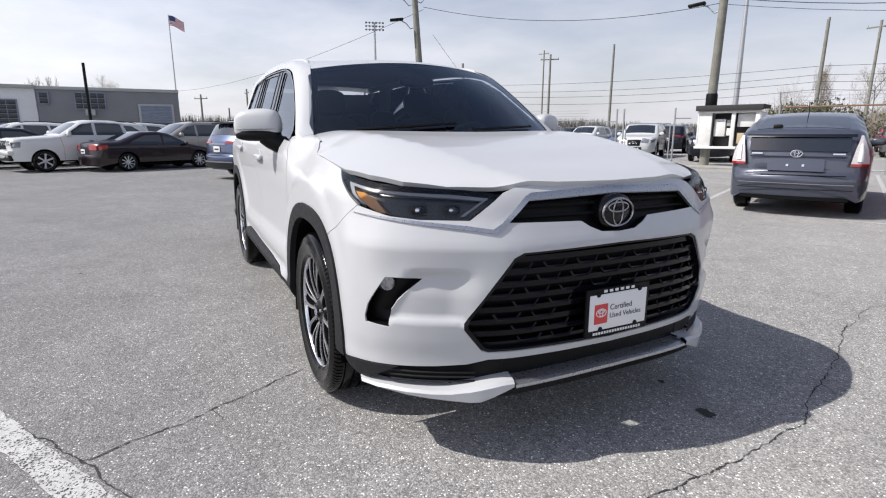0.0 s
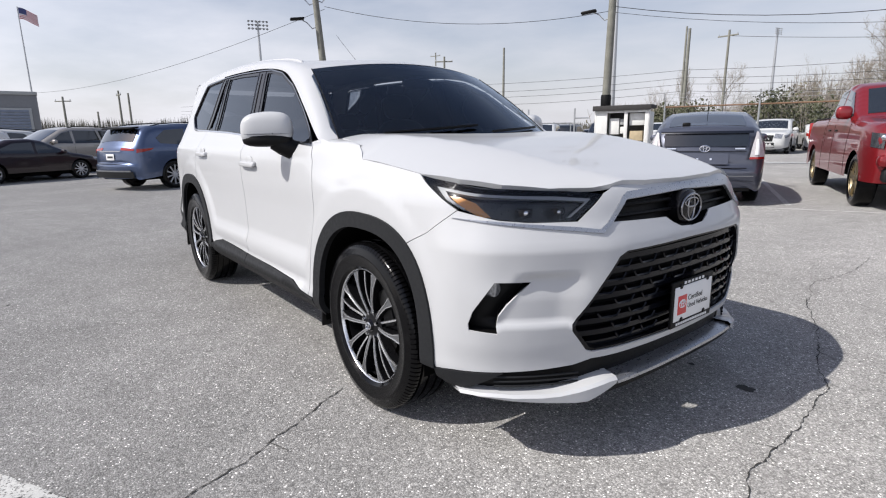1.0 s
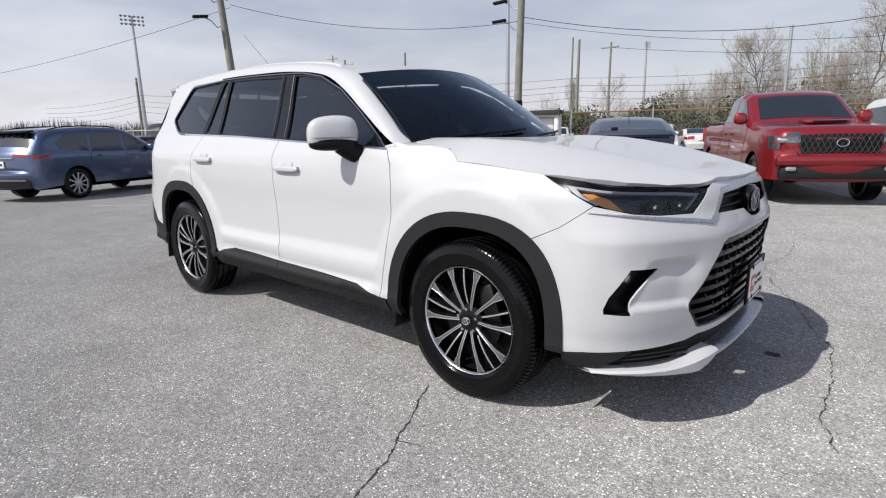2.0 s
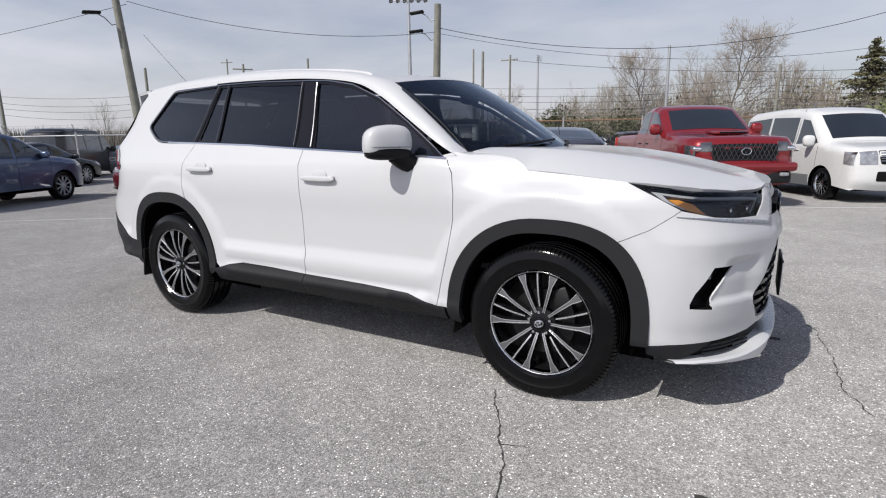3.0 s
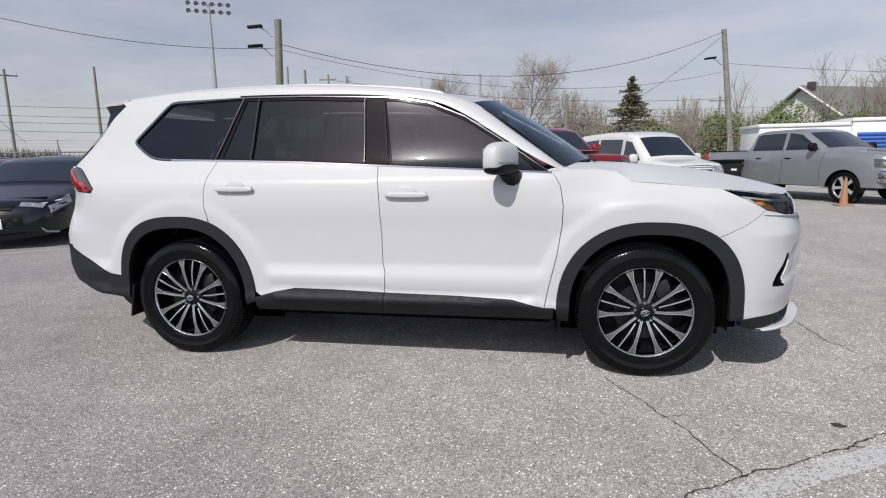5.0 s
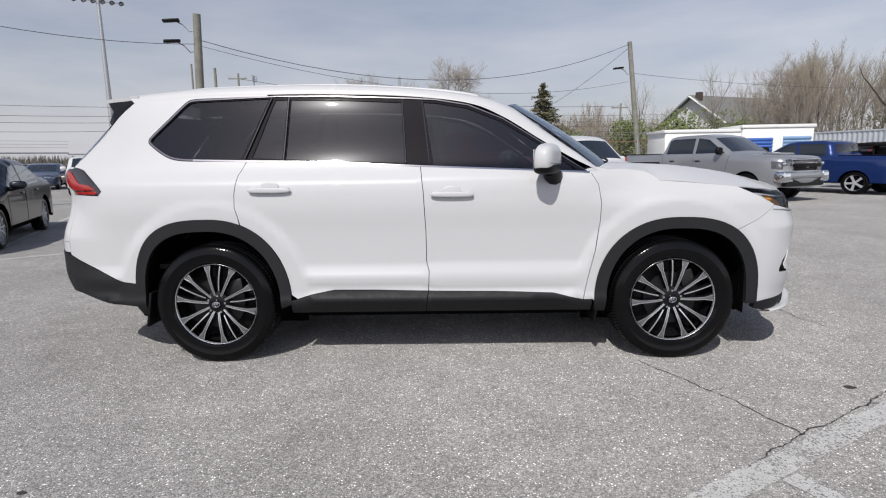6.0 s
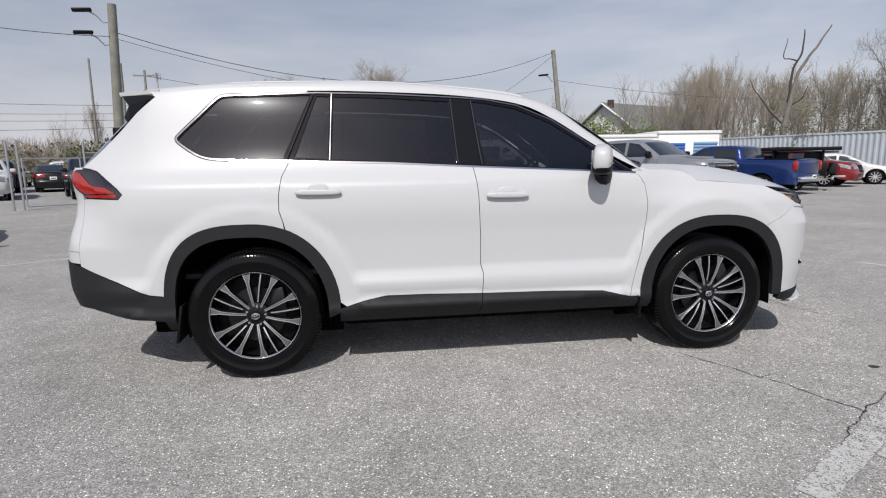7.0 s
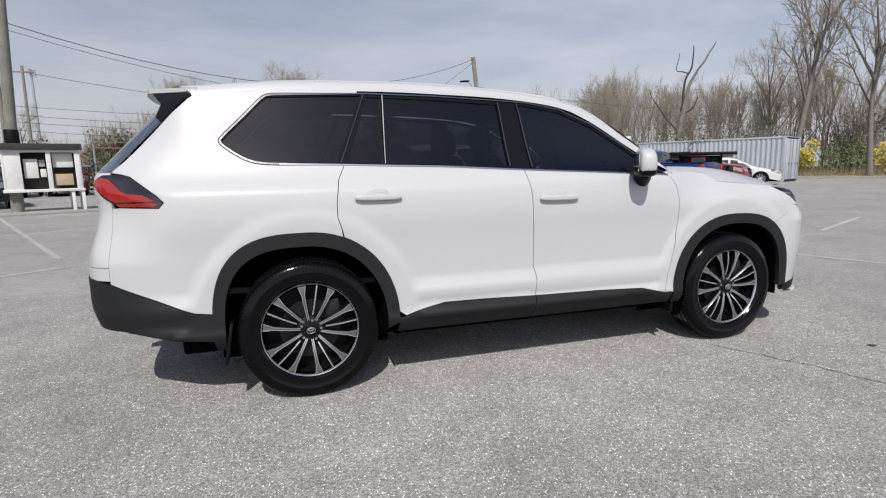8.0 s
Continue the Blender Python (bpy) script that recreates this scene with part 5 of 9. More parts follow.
copy_part(w1, pose(AXLE_R, -0.845, 0.390, 0, -8, 0))
copy_part(w1, pose(AXLE_F, 0.845, 0.390, 0, 9, 180))
copy_part(w1, pose(AXLE_R, 0.845, 0.390, 0, 30, 180))

# ---- ground ----
bm = bmesh.new()
edges = [-900, -300, -120, -60, -30, -15, -6, 0, 6, 15, 30, 60, 120, 300, 900]
V = [[bm.verts.new((x, y, 0)) for x in edges] for y in edges]
for a, b in zip(V, V[1:]):
    for i in range(len(edges) - 1):
        bm.faces.new((a[i], a[i + 1], b[i + 1], b[i]))
ground = part("ground", bm, ASPHALT)
tagged(ground, "grey weathered asphalt of a car dealer's lot", "asphalt", kind="structure")

# ---- parked vehicles ----
LOT = math.degrees(math.atan2(-0.9, 0.44))
LX, LY = Vector((0.44, -0.9, 0)).normalized(), Vector((0.9, 0.44, 0)).normalized()


def round_line(pts, r):
    P = [Vector(p) for p in pts]
    out = [P[0]]
    for a, p, b in zip(P, P[1:], P[2:]):
        u, v = a - p, b - p
        k = min(r, u.length * 0.45, v.length * 0.45)
        s, e = p + u.normalized() * k, p + v.normalized() * k
        for j in range(4):
            t = j / 3
            out.append((1 - t) ** 2 * s + 2 * t * (1 - t) * p + t * t * e)
    out.append(P[-1])
    res = [out[0]]
    for q in out[1:]:
        d = (q - res[-1]).length
        n = max(1, math.ceil(d / 0.07))
        base = res[-1].copy()
        for k in range(1, n + 1):
            res.append(base.lerp(q, k / n))
    return [p for i, p in enumerate(res) if i == 0 or (p - res[i - 1]).length > 1e-4]


WHEELS = {}


def simple_wheel(R, w, style, color):
    key = (R, w, style, color.name)
    if key in WHEELS:
        return WHEELS[key]
    rim = R * 0.70
    h = w / 2
    bm = bmesh.new()
    spun(bm, [(rim * 0.93, -h * 0.5), (rim, -h * 0.85), (rim + 0.008, -h * 0.8)], 32)
    n = {"ten": 10, "six": 6, "five": 5, "multi": 14}[style]
    foot = []
    for k in range(n):
        a = 2 * math.pi * k / n
        wd = {"ten": 0.030, "six": 0.050, "five": 0.060, "multi": 0.016}[style]
        rows = []
        for t in (0.0, 0.5, 1.0):
            r = 0.04 + (rim * 0.97 - 0.04) * t
            ww = wd * (1.15 - 0.25 * math.sin(t * math.pi) + (0.35 * t if style in ("six", "five") else 0))
            y = -h * 0.72 - 0.012 * t
            d, q = Vector((math.cos(a), 0, math.sin(a))), Vector((-math.sin(a), 0, math.cos(a)))
            rows.append([d * r + q * ww / 2 + Vector((0, y, 0)), d * r - q * ww / 2 + Vector((0, y, 0)), d * r - q * ww / 2 + Vector((0, y + 0.03, 0)), d * r + q * ww / 2 + Vector((0, y + 0.03, 0))])
        V = [[bm.verts.new(p) for p in r] for r in rows]
        for p, q in zip(V, V[1:]):
            for i in range(4):
                bm.faces.new((p[i], p[(i + 1) % 4], q[(i + 1) % 4], q[i]))
        foot.append(V[0])
    for p, q in zip(foot, foot[1:] + foot[:1]):
        bm.faces.new((p[0], p[3], q[2], q[1]))
    spun(bm, [(0.0, -h * 0.80), (0.035, -h * 0.79), (0.06, -h * 0.70), (0.065, -h * 0.4)], 20)
    w1 = part("wheel", bm, color)
    m1 = w1.data
    bpy.data.objects.remove(w1)
    bm = bmesh.new()
    spun(bm, [(rim - 0.01, -h * 0.75), (rim + 0.01, -h * 0.92), ((R + rim) / 2, -h), (R - 0.03, -h * 0.95), (R, -h * 0.72), (R, h * 0.72), (R - 0.03, h * 0.95), (rim, h * 0.9)], 40)
    spun(bm, [(0.0, -h * 0.15), (rim, -h * 0.15)], 24)
    t1 = part("tyre", bm, RUBBER)
    m2 = t1.data
    bpy.data.objects.remove(t1)
    WHEELS[key] = (m1, m2)
    return m1, m2


def bow(nm, y0, y1, z0, z1, line, mat, parent, lift=0.008, bulge=0.12, hw=0.84, label=""):
    """A band that follows a bowed tail, between two heights and two widths; line gives x over z."""
    zs, xs = [p[0] for p in line], [p[1] for p in line]
    rows = []
    for j in range(5):
        z = z0 + (z1 - z0) * j / 4
        rows.append([Vector((float(np.interp(z, zs, xs)) - bulge * (1 - (y / hw) ** 2) - lift, y, z)) for y in [y0 + (y1 - y0) * k / 12 for k in range(13)]])
    return grid_sheet(nm, rows, mat, parent, label=label, thick=0.01)


def vehicle(name, label, category, color, prof, belt, W, wb, R, windows, shield_x, back_x=None, tum=0.26, crown=0.035, wheel=("ten", None), head=None, tail=None, grille=None, low=None, sill=0.30, seams=(), mirror=None, tyre_w=0.22,
            skirt=None, handles=(), front_plate=None, rear_plate=None, roof_rails=False, bed=None, group="", rail_z=None, cladding=None, nose=0.20):
    """A parked vehicle: skin from its side outline (front at +x, from the front bumper's foot over the roof to the rear one's), then glass, lamps, wheels."""
    car = thing(name, label, category, group)
    line = round_line(prof, 0.10)
    top = [(p.x, p.y) for p in line]
    L0, L1 = top[0][0], top[-1][0]
    hw = W / 2
    xs = np.array(top)

    def width(x, z):
        y = hw * (1 - 0.035 * ((z - 0.65) / 0.6) ** 2) if z < belt else hw * (1 - 0.035 * ((belt - 0.65) / 0.6) ** 2) - (z - belt) * tum - 0.02 * min(1, (z - belt) / 0.06)
        ex = max(0, x - (L0 - 0.75)) / 0.75
        er = max(0, (L1 + 0.6) - x) / 0.6
        return y - hw * (nose * ex**2.4 + 0.12 * er**2.4)
    seg0, seg1 = xs[:-1], xs[1:]

    def depth(x, z):
        d = seg1 - seg0
        t = np.clip(((x - seg0[:, 0]) * d[:, 0] + (z - seg0[:, 1]) * d[:, 1]) / np.maximum(1e-9, (d**2).sum(1)), 0, 1)
        return float(np.hypot(x - seg0[:, 0] - t * d[:, 0], z - seg0[:, 1] - t * d[:, 1]).min())
    rr = 0.11

    def side(x, z, s=1):
        q = min(1.0, depth(x, z) / rr)
        return Vector((x, -s * (width(x, z) - rr * 0.75 * (1 - math.sqrt(max(0, 1 - (1 - q) ** 2)))), z))
    acc = np.concatenate(([0], np.cumsum(np.hypot(*(seg1 - seg0).T))))
    nrm = []
    for i in range(len(top)):
        a, b = Vector(top[max(i - 1, 0)]), Vector(top[min(i + 1, len(top) - 1)])
        d = (b - a).normalized()
        nrm.append((d.y, -d.x))
    nrm = -np.array(nrm) if np.array(nrm)[:, 1].mean() < 0 else np.array(nrm)

    def over(s, v):
        x, z = float(np.interp(s, acc, xs[:, 0])), float(np.interp(s, acc, xs[:, 1]))
        nx, nz = float(np.interp(s, acc, nrm[:, 0])), float(np.interp(s, acc, nrm[:, 1]))
        y = abs(side(x, z).y)
        b = (crown + (0.45 * nose if nx > 0 else 0.09) * nx * nx) * (1 - v * v)
        return Vector((x + nx * b, -v * y, z + nz * b))
    arches = []
    for xc in (wb / 2, -wb / 2):
        arches.append([(xc + (R + 0.055) * math.cos(math.pi * k / 12), max(sill, R + (R + 0.055) * math.sin(math.pi * k / 12) - 0.01)) for k in range(13)])
    poly = list(top) + [(L1 + 0.02, sill)] + arches[1][::-1] + arches[0][::-1] + [(L0 - 0.02, sill)]
    pts, faces = fill(poly, (), 0.075)
    verts, out = [], []
    for s in (1, -1):
        o = len(verts)
        verts += [side(p.x, p.y, s) for p in pts]
        out += [tuple(o + i for i in q) for q in faces]
    nv = 9
    o = len(verts)
    for s in acc:
        verts += [over(s, v / 4 - 1) for v in range(nv)]
    for i in range(len(acc) - 1):
        for k in range(nv - 1):
            a = o + i * nv + k
            out.append((a, a + 1, a + nv + 1, a + nv))
    bm = bmesh.new()
    V = [bm.verts.new(p) for p in verts]
    for q in out:
        bm.faces.new([V[i] for i in q])
    bmesh.ops.remove_doubles(bm, verts=bm.verts[:], dist=1e-3)
    bdy = part("body", bm, color, car, smooth=60)
    # dark underside and wheel wells
    bm = bmesh.new()
    box(bm, (abs(L0 - L1) - 0.25, W - 0.34, 0.25), Matrix.Translation(((L0 + L1) / 2, 0, sill + 0.10)), 0.02)
    box(bm, (abs(L0 - L1) * 0.9, W - 0.60, 0.5), Matrix.Translation(((L0 + L1) / 2, 0, sill + 0.32)), 0.02)
    part("underbody", bm, UNDER, car)

    def s_near(x, upper=True):
        best = None
        for i, (px, pz) in enumerate(top):
            if best is None or abs(px - x) + (0 if pz > belt - 0.05 else 9) < best[0]:
                best = (abs(px - x) + (0 if pz > belt - 0.05 else 9), i)
        return acc[best[1]]

    def s_front(z):
        for i, (px, pz) in enumerate(top):
            if pz >= z and px > 0:
                return acc[i]
        return acc[0]

    def s_rear(z):
        for i in range(len(top) - 1, -1, -1):
            if top[i][1] >= z and top[i][0] < 0:
                return acc[i]
        return acc[-1]
    for s in (1, -1):
        f = (lambda x, z, s=s: side(x, z, s))
        for wnd in windows:
            sheet("side_window", f, wnd, GLASS_CAR, car, lift=0.004, step=0.10, flange=0.01)
        for seam in seams:
            bm = bmesh.new()
            P = [Vector((p[0], p[1], 0)) for p in seam]
            L = []
            for a, b in zip(P, P[1:]):
                L += [a.lerp(b, k / 6) for k in range(6)]
            L.append(P[-1])
            path_tube(bm, [side(p.x, p.y, s) for p in L], 0.004, 4)
            part("door_seam", bm, BLACK, car)
        for hx, hz in handles:
            bm = bmesh.new()
            c = side(hx, hz, s)
            blob(bm, (0.20, 0.05, 0.035), Matrix.Translation(c), 3, 12, 8)
            part("door_handle", bm, color if category != "pickup truck" else BLACK, car)
        if mirror:
            bm = bmesh.new()
            c = side(mirror[0], mirror[1], s) + Vector((0, -0.12 * s, 0.05))
            blob(bm, (0.14, 0.24, mirror[2]), Matrix.Translation(c), 3, 14, 10)
            mr = part("mirror", bm, color if len(mirror) < 4 else mirror[3], car)
            bm = bmesh.new()
            tube(bm, c + Vector((0, 0, -0.04)), c + Vector((0.02, 0.16 * s, -0.07)), 0.03, 0.04, 8)
            part("mirror_arm", bm, BLACK, mr)
        if head:
            sheet("headlamp", f, head[0], LAMP_SMOKE if category == "pickup truck" else LAMP_CLEAR, car, lift=0.006, step=0.08, flange=0.02)
            z0, z1, v0, v1 = head[1]
            sheet("headlamp", over, [(s_front(z0), v0 * s), (s_front(z0), v1 * s), (s_front(z1), v1 * s), (s_front(z1), v0 * s)], LAMP_SMOKE if category == "pickup truck" else LAMP_CLEAR, car, lift=0.008, step=0.08, flange=0.02)
        if tail:
            sheet("tail_lamp", f, tail[0], RED_LENS if len(tail) < 3 else tail[2], car, lift=0.006, step=0.08, flange=0.02)
            z0, z1, v0, v1 = tail[1]
            sheet("tail_lamp", over, [(s_rear(z0), v0 * s), (s_rear(z0), v1 * s), (s_rear(z1), v1 * s), (s_rear(z1), v0 * s)], RED_LENS if len(tail) < 3 else tail[2], car, lift=0.008, step=0.08, flange=0.02)
        if roof_rails:
            bm = bmesh.new()
            a, b = roof_rails
            path_tube(bm, [over(s_near(a + (b - a) * k / 8), 0.93 * s) + Vector((0, 0, 0.035 if 0 < k < 8 else 0.0)) for k in range(9)], 0.016, 6)
            part("roof_rail", bm, BLACK, car)
        m1, m2 = simple_wheel(R, tyre_w, wheel[0], wheel[1] or WHEEL_SILVER)
        for xc in (wb / 2, -wb / 2):
            wo = link_mesh("wheel", m1, None, car)
            wo.matrix_basis = pose(xc, -s * (hw - tyre_w / 2 - 0.03), R, 0, random.uniform(0, 60), 0 if s > 0 else 180)
            link_mesh("tyre", m2, None, wo)
            bm = bmesh.new()
            spun(bm, [(R + 0.05, -0.10), (R + 0.05, 0.16), (0.0, 0.16)], 24, "Y", Matrix.Translation((xc, -s * (hw - 0.18), R)) @ (Matrix.Identity(4) if s > 0 else pose(0, 0, 0, 0, 0, 180)))
            for v in bm.verts:
                v.co.z = max(v.co.z, sill)
            part("wheel_well", bm, UNDER, car)
        if skirt:
            a, b = wb / 2 - R - 0.07, -wb / 2 + R + 0.07
            sheet("skirt", f, [(a, sill + 0.01), (a, skirt[0]), (b, skirt[0]), (b, sill + 0.01)], skirt[1], car, lift=0.008, step=0.10, flange=0.02)
            sheet("skirt", f, [(b - 2 * R - 0.16, sill + 0.08), (b - 2 * R - 0.16, skirt[0]), (L1 + 0.10, skirt[0]), (L1 + 0.10, sill + 0.08)], skirt[1], car, lift=0.008, step=0.10, flange=0.02)
        if cladding:
            for A in arches:
                cx = sum(p[0] for p in A) / len(A)
                ring = [(p[0], p[1]) for p in A] + [(cx + (p[0] - cx) * 1.13, R + (p[1] - R) * 1.13 if p[1] > R else p[1]) for p in reversed(A)]
                sheet("arch_cladding", f, ring, cladding, car, lift=0.006, step=0.09, flange=0.02)
    a, b = (s_near(x) for x in shield_x)
    sheet("windscreen", over, [(a, -0.90), (b, -0.90), (b, 0.90), (a, 0.90)], GLASS_CAR, car, lift=0.006, step=0.12, flange=0.01)
    if back_x:
        a, b = (s_near(x) for x in back_x)
        sheet("rear_window", over, [(a, -0.86), (b, -0.86), (b, 0.86), (a, 0.86)], GLASS_CAR, car, lift=0.006, step=0.12, flange=0.01)
    if grille:
        z0, z1, v, mat = grille[:4]
        gr = sheet("grille", over, rounded([(s_front(z0), -v * 0.9), (s_front(z1), -v), (s_front(z1), v), (s_front(z0), v * 0.9)], 0.05), BLACK, car, lift=0.006, step=0.12, flange=0.02)
        n = max(2, int((z1 - z0) / 0.055))
        if len(grille) > 4:
            step = (z1 - z0) / 2
            for sg in (1, -1):
                for k in range(-8, 9):
                    y0 = k * step * 0.62
                    bm = bmesh.new()
                    cut = [(y0 + sg * step * 1.25 * (j / 5 - 0.5), z0 + (z1 - z0) * j / 5) for j in range(6)]
                    cut = [(y, z) for y, z in cut if abs(y) < v * W / 2 * 0.84]
                    if len(cut) > 1:
                        path_tube(bm, [over(s_front(z), y / (W / 2 * 0.82)) + Vector((0.012, 0, 0)) for y, z in cut], 0.007, 5)
                        part("grille_bar", bm, mat, gr)
                    bm.free() if len(cut) < 2 else None
            n = 0
        for k in range(n):
            z = z0 + (z1 - z0) * (k + 0.5) / n
            bm = bmesh.new()
            path_tube(bm, [over(s_front(z), v * 0.92 * (j / 6 - 1)) + Vector((0.012, 0, 0)) for j in range(13)], 0.008, 5)
            part("grille_bar", bm, mat, gr)
        bm = bmesh.new()
        ring_at(bm, 0.085, 0.058, over(s_front((z0 + z1) / 2), 0) + Vector((0.03, 0, 0)), 0.009, n=20)
        part("emblem", bm, CHROME, gr)
    if low:
        z0, z1, v, mat = low
        sheet("bumper_intake", over, rounded([(s_front(z0), -v), (s_front(z1), -v * 0.95), (s_front(z1), v * 0.95), (s_front(z0), v)], 0.04), mat, car, lift=0.005, step=0.12, flange=0.02)
    for pz, fn in ((front_plate, s_front), (rear_plate, s_rear)):
        if pz:
            c = over(fn(pz), 0)
            bm = bmesh.new()
            box(bm, (0.012, 0.31, 0.155), Matrix.Translation(c + Vector((0.012 if fn is s_front else -0.012, 0, 0))), 0.003)
            pp = part("plate", bm, PLATE_WHITE, car)
            bm = bmesh.new()
            box(bm, (0.006, 0.22, 0.05), Matrix.Translation(c + Vector((0.019 if fn is s_front else -0.019, 0, 0))))
            part("plate_bar", bm, INK, pp)
    if bed:
        x0, x1, z = bed
        bm = bmesh.new()
        box(bm, (abs(x0 - x1), W - 0.30, 0.02), Matrix.Translation(((x0 + x1) / 2, 0, z + crown + 0.006)), 0.005)
        part("bed_cover", bm, BLACK, car)
    return car


def recolour(car, mat, names=("body", "mirror", "door_handle")):
    for o in car.children:
        if o.name.split(".")[0] in names:
            o.material_slots[0].link = "OBJECT"
            o.material_slots[0].material = mat
    return car


P_SLATE = paint("slate_grey_paint", (0.085, 0.092, 0.122), 0.5)
P_RED = paint("barcelona_red_paint", (0.21, 0.012, 0.016), 0.3)
P_VAN = paint("plain_white_paint", (0.60, 0.605, 0.60))
P_SILVER = paint("silver_grey_paint", (0.31, 0.32, 0.34), 0.5)
P_BLUE = paint("deep_blue_paint", (0.009, 0.028, 0.125), 0.3)
P_STEELBLUE = paint("steel_blue_paint", (0.082, 0.112, 0.195), 0.7)
P_NAVY = paint("navy_black_paint", (0.003, 0.0045, 0.010), 0.0, coat=0.6)
P_PLUM = paint("black_plum_paint", (0.009, 0.0025, 0.006), 0.0, coat=0.6)
P_MAROON = paint("maroon_paint", (0.10, 0.008, 0.014), 0.4)
P_GREY = paint("mid_grey_paint", (0.16, 0.165, 0.17), 0.5)
P_TAUPE = paint("taupe_paint", (0.33, 0.31, 0.29), 0.5)
P_BLACK = paint("plain_black_paint", (0.005, 0.005, 0.006), coat=0.5)
GOLDWHEEL = material("brake_dust_bronze_wheel", (0.27, 0.22, 0.14), 0.45, metal=0.8, vary=0.2, scale=14)


def pickup(color, cab_back, label, wheels, chrome=True, group=""):
    cb = cab_back
    truck = vehicle("pickup_truck", label, "pickup truck", color,
                   [(2.78, 0.42), (2.86, 0.55), (2.86, 0.78), (2.82, 0.84), (2.82, 1.14), (2.70, 1.24), (1.30, 1.34), (0.50, 1.86), (0.15, 1.93), (cb + 0.35, 1.92), (cb + 0.05, 1.86), (cb - 0.12, 1.36), (-2.93, 1.34), (-2.97, 1.30), (-2.95, 0.80), (-3.02, 0.74), (-3.0, 0.50)],
                   1.32, 2.03, 3.70, 0.405, [[(1.10, 1.37), (0.50, 1.77), (0.12, 1.83), (0.10, 1.36)], [(0.0, 1.36), (0.0, 1.83), (cb + 0.32, 1.82), (cb + 0.16, 1.78), (cb + 0.08, 1.36)]],
                   (1.24, 0.56), (cb + 0.02, cb - 0.10), 0.24, 0.03, wheels, head=([(2.80, 1.10), (2.52, 1.12), (2.56, 0.92), (2.80, 0.90)], (0.94, 1.13, 0.73, 0.99)),
                   grille=(0.85, 1.15, 0.66, DARK_CHROME, "mesh") if chrome else (0.81, 1.09, 0.76, DARK_CHROME, "mesh"), sill=0.42, seams=([(1.28, 1.30), (1.20, 0.9), (1.22, 0.45)], [(0.05, 1.34), (0.05, 0.45)], [(cb - 0.05, 1.36), (cb - 0.02, 0.85)], [(cb - 0.18, 1.33), (cb - 0.18, 0.45)]),
                   mirror=(1.0, 1.38, 0.22), tyre_w=0.27, handles=((0.22, 1.14), (cb + 0.35, 1.14)), rear_plate=0.66, bed=(cb - 0.25, -2.85, 1.335), group=group, nose=0.11)
    for sd in (1, -1):
        bm = bmesh.new()
        box(bm, (0.15, 0.13, 0.36), Matrix.Translation((-2.905, sd * 0.915, 1.12)) @ pose(0, 0, 0, 0, 0, sd * 10), 0.03)
        part("tail_lamp", bm, RED_LENS, truck)
    bm = bmesh.new()
    box(bm, (0.16, 1.80, 0.20), Matrix.Translation((-3.06, 0, 0.62)), 0.05)
    part("rear_bumper", bm, CHROME, truck, "chrome step bumper")
    bm = bmesh.new()
    box(bm, (0.20, 1.86, 0.17), Matrix.Translation((2.86, 0, 0.73)), 0.06)
    part("front_bumper", bm, color, truck)
    bm = bmesh.new()
    box(bm, (0.18, 1.70, 0.20), Matrix.Translation((2.83, 0, 0.54)), 0.05)
    part("bumper_valance", bm, PLASTIC, truck, "black lower front bumper")
    if chrome:
        for z in (0.845, 1.165):
            bm = bmesh.new()
            box(bm, (0.03, 1.22, 0.03), Matrix.Translation((2.89, 0, z)), 0.01)
            part("grille_trim", bm, CHROME, truck)
    for sd in (1, -1):
        bm = bmesh.new()
        blob(bm, (0.05, 0.16, 0.09), Matrix.Translation((2.82, sd * 0.83, 1.05)), 2.4, 14, 8)
        part("lamp_lens", bm, CHROME, truck)
        bm = bmesh.new()
        box(bm, (0.05, 0.16, 0.07), Matrix.Translation((2.93, sd * 0.70, 0.60)), 0.02)
        part("fog_lamp", bm, LAMP_CLEAR, truck)
    return truck


def place(car, x, y, deg, size=1.0):
    car.matrix_world = pose(x, y, 0, 0, 0, deg) @ Matrix.Diagonal((size, size, size, 1))
    return car


red_truck = place(pickup(P_RED, -0.70, "red double-cab pickup with a honeycomb grille and bronze wheels", ("five", GOLDWHEEL), False), 0.98, 10.55, LOT)
red_truck.matrix_world = red_truck.matrix_world @ Matrix.Diagonal((1, 1, 1.045, 1))
bm = bmesh.new()
box(bm, (0.55, 0.62, 0.05), Matrix.Translation((2.05, 0, 1.345)) @ pose(0, 0, 0, 0, 3, 0), 0.02)
part("bonnet_scoop", bm, P_RED, red_truck)
bm = bmesh.new()
box(bm, (0.02, 0.50, 0.03), Matrix.Translation((2.335, 0, 1.335)), 0.006)
part("scoop_mouth", bm, BLACK, red_truck)
silver_truck = place(pickup(P_SILVER, -1.10, "silver grey crew-cab pickup with a black and chrome grille", ("five", WHEEL_SILVER)), 8.58, 13.09, LOT)
recolour(silver_truck, BLACK, ("mirror",))
bm = bmesh.new()
box(bm, (0.50, 0.66, 0.05), Matrix.Translation((2.10, 0, 1.33)) @ pose(0, 0, 0, 0, 3, 0), 0.02)
part("bonnet_scoop", bm, P_SILVER, silver_truck)
for sd in (1, -1):
    bm = bmesh.new()
    box(bm, (0.34, 0.30, 0.30), Matrix.Translation((2.80, sd * 0.84, 0.70)), 0.07, 3)
    part("bumper_end", bm, CHROME, silver_truck, "chrome bumper end")
bm = bmesh.new()
box(bm, (0.06, 1.16, 0.10), Matrix.Translation((2.915, 0, 1.005)), 0.015)
part("grille_bar", bm, BLACK, silver_truck, "black bar across the grille")
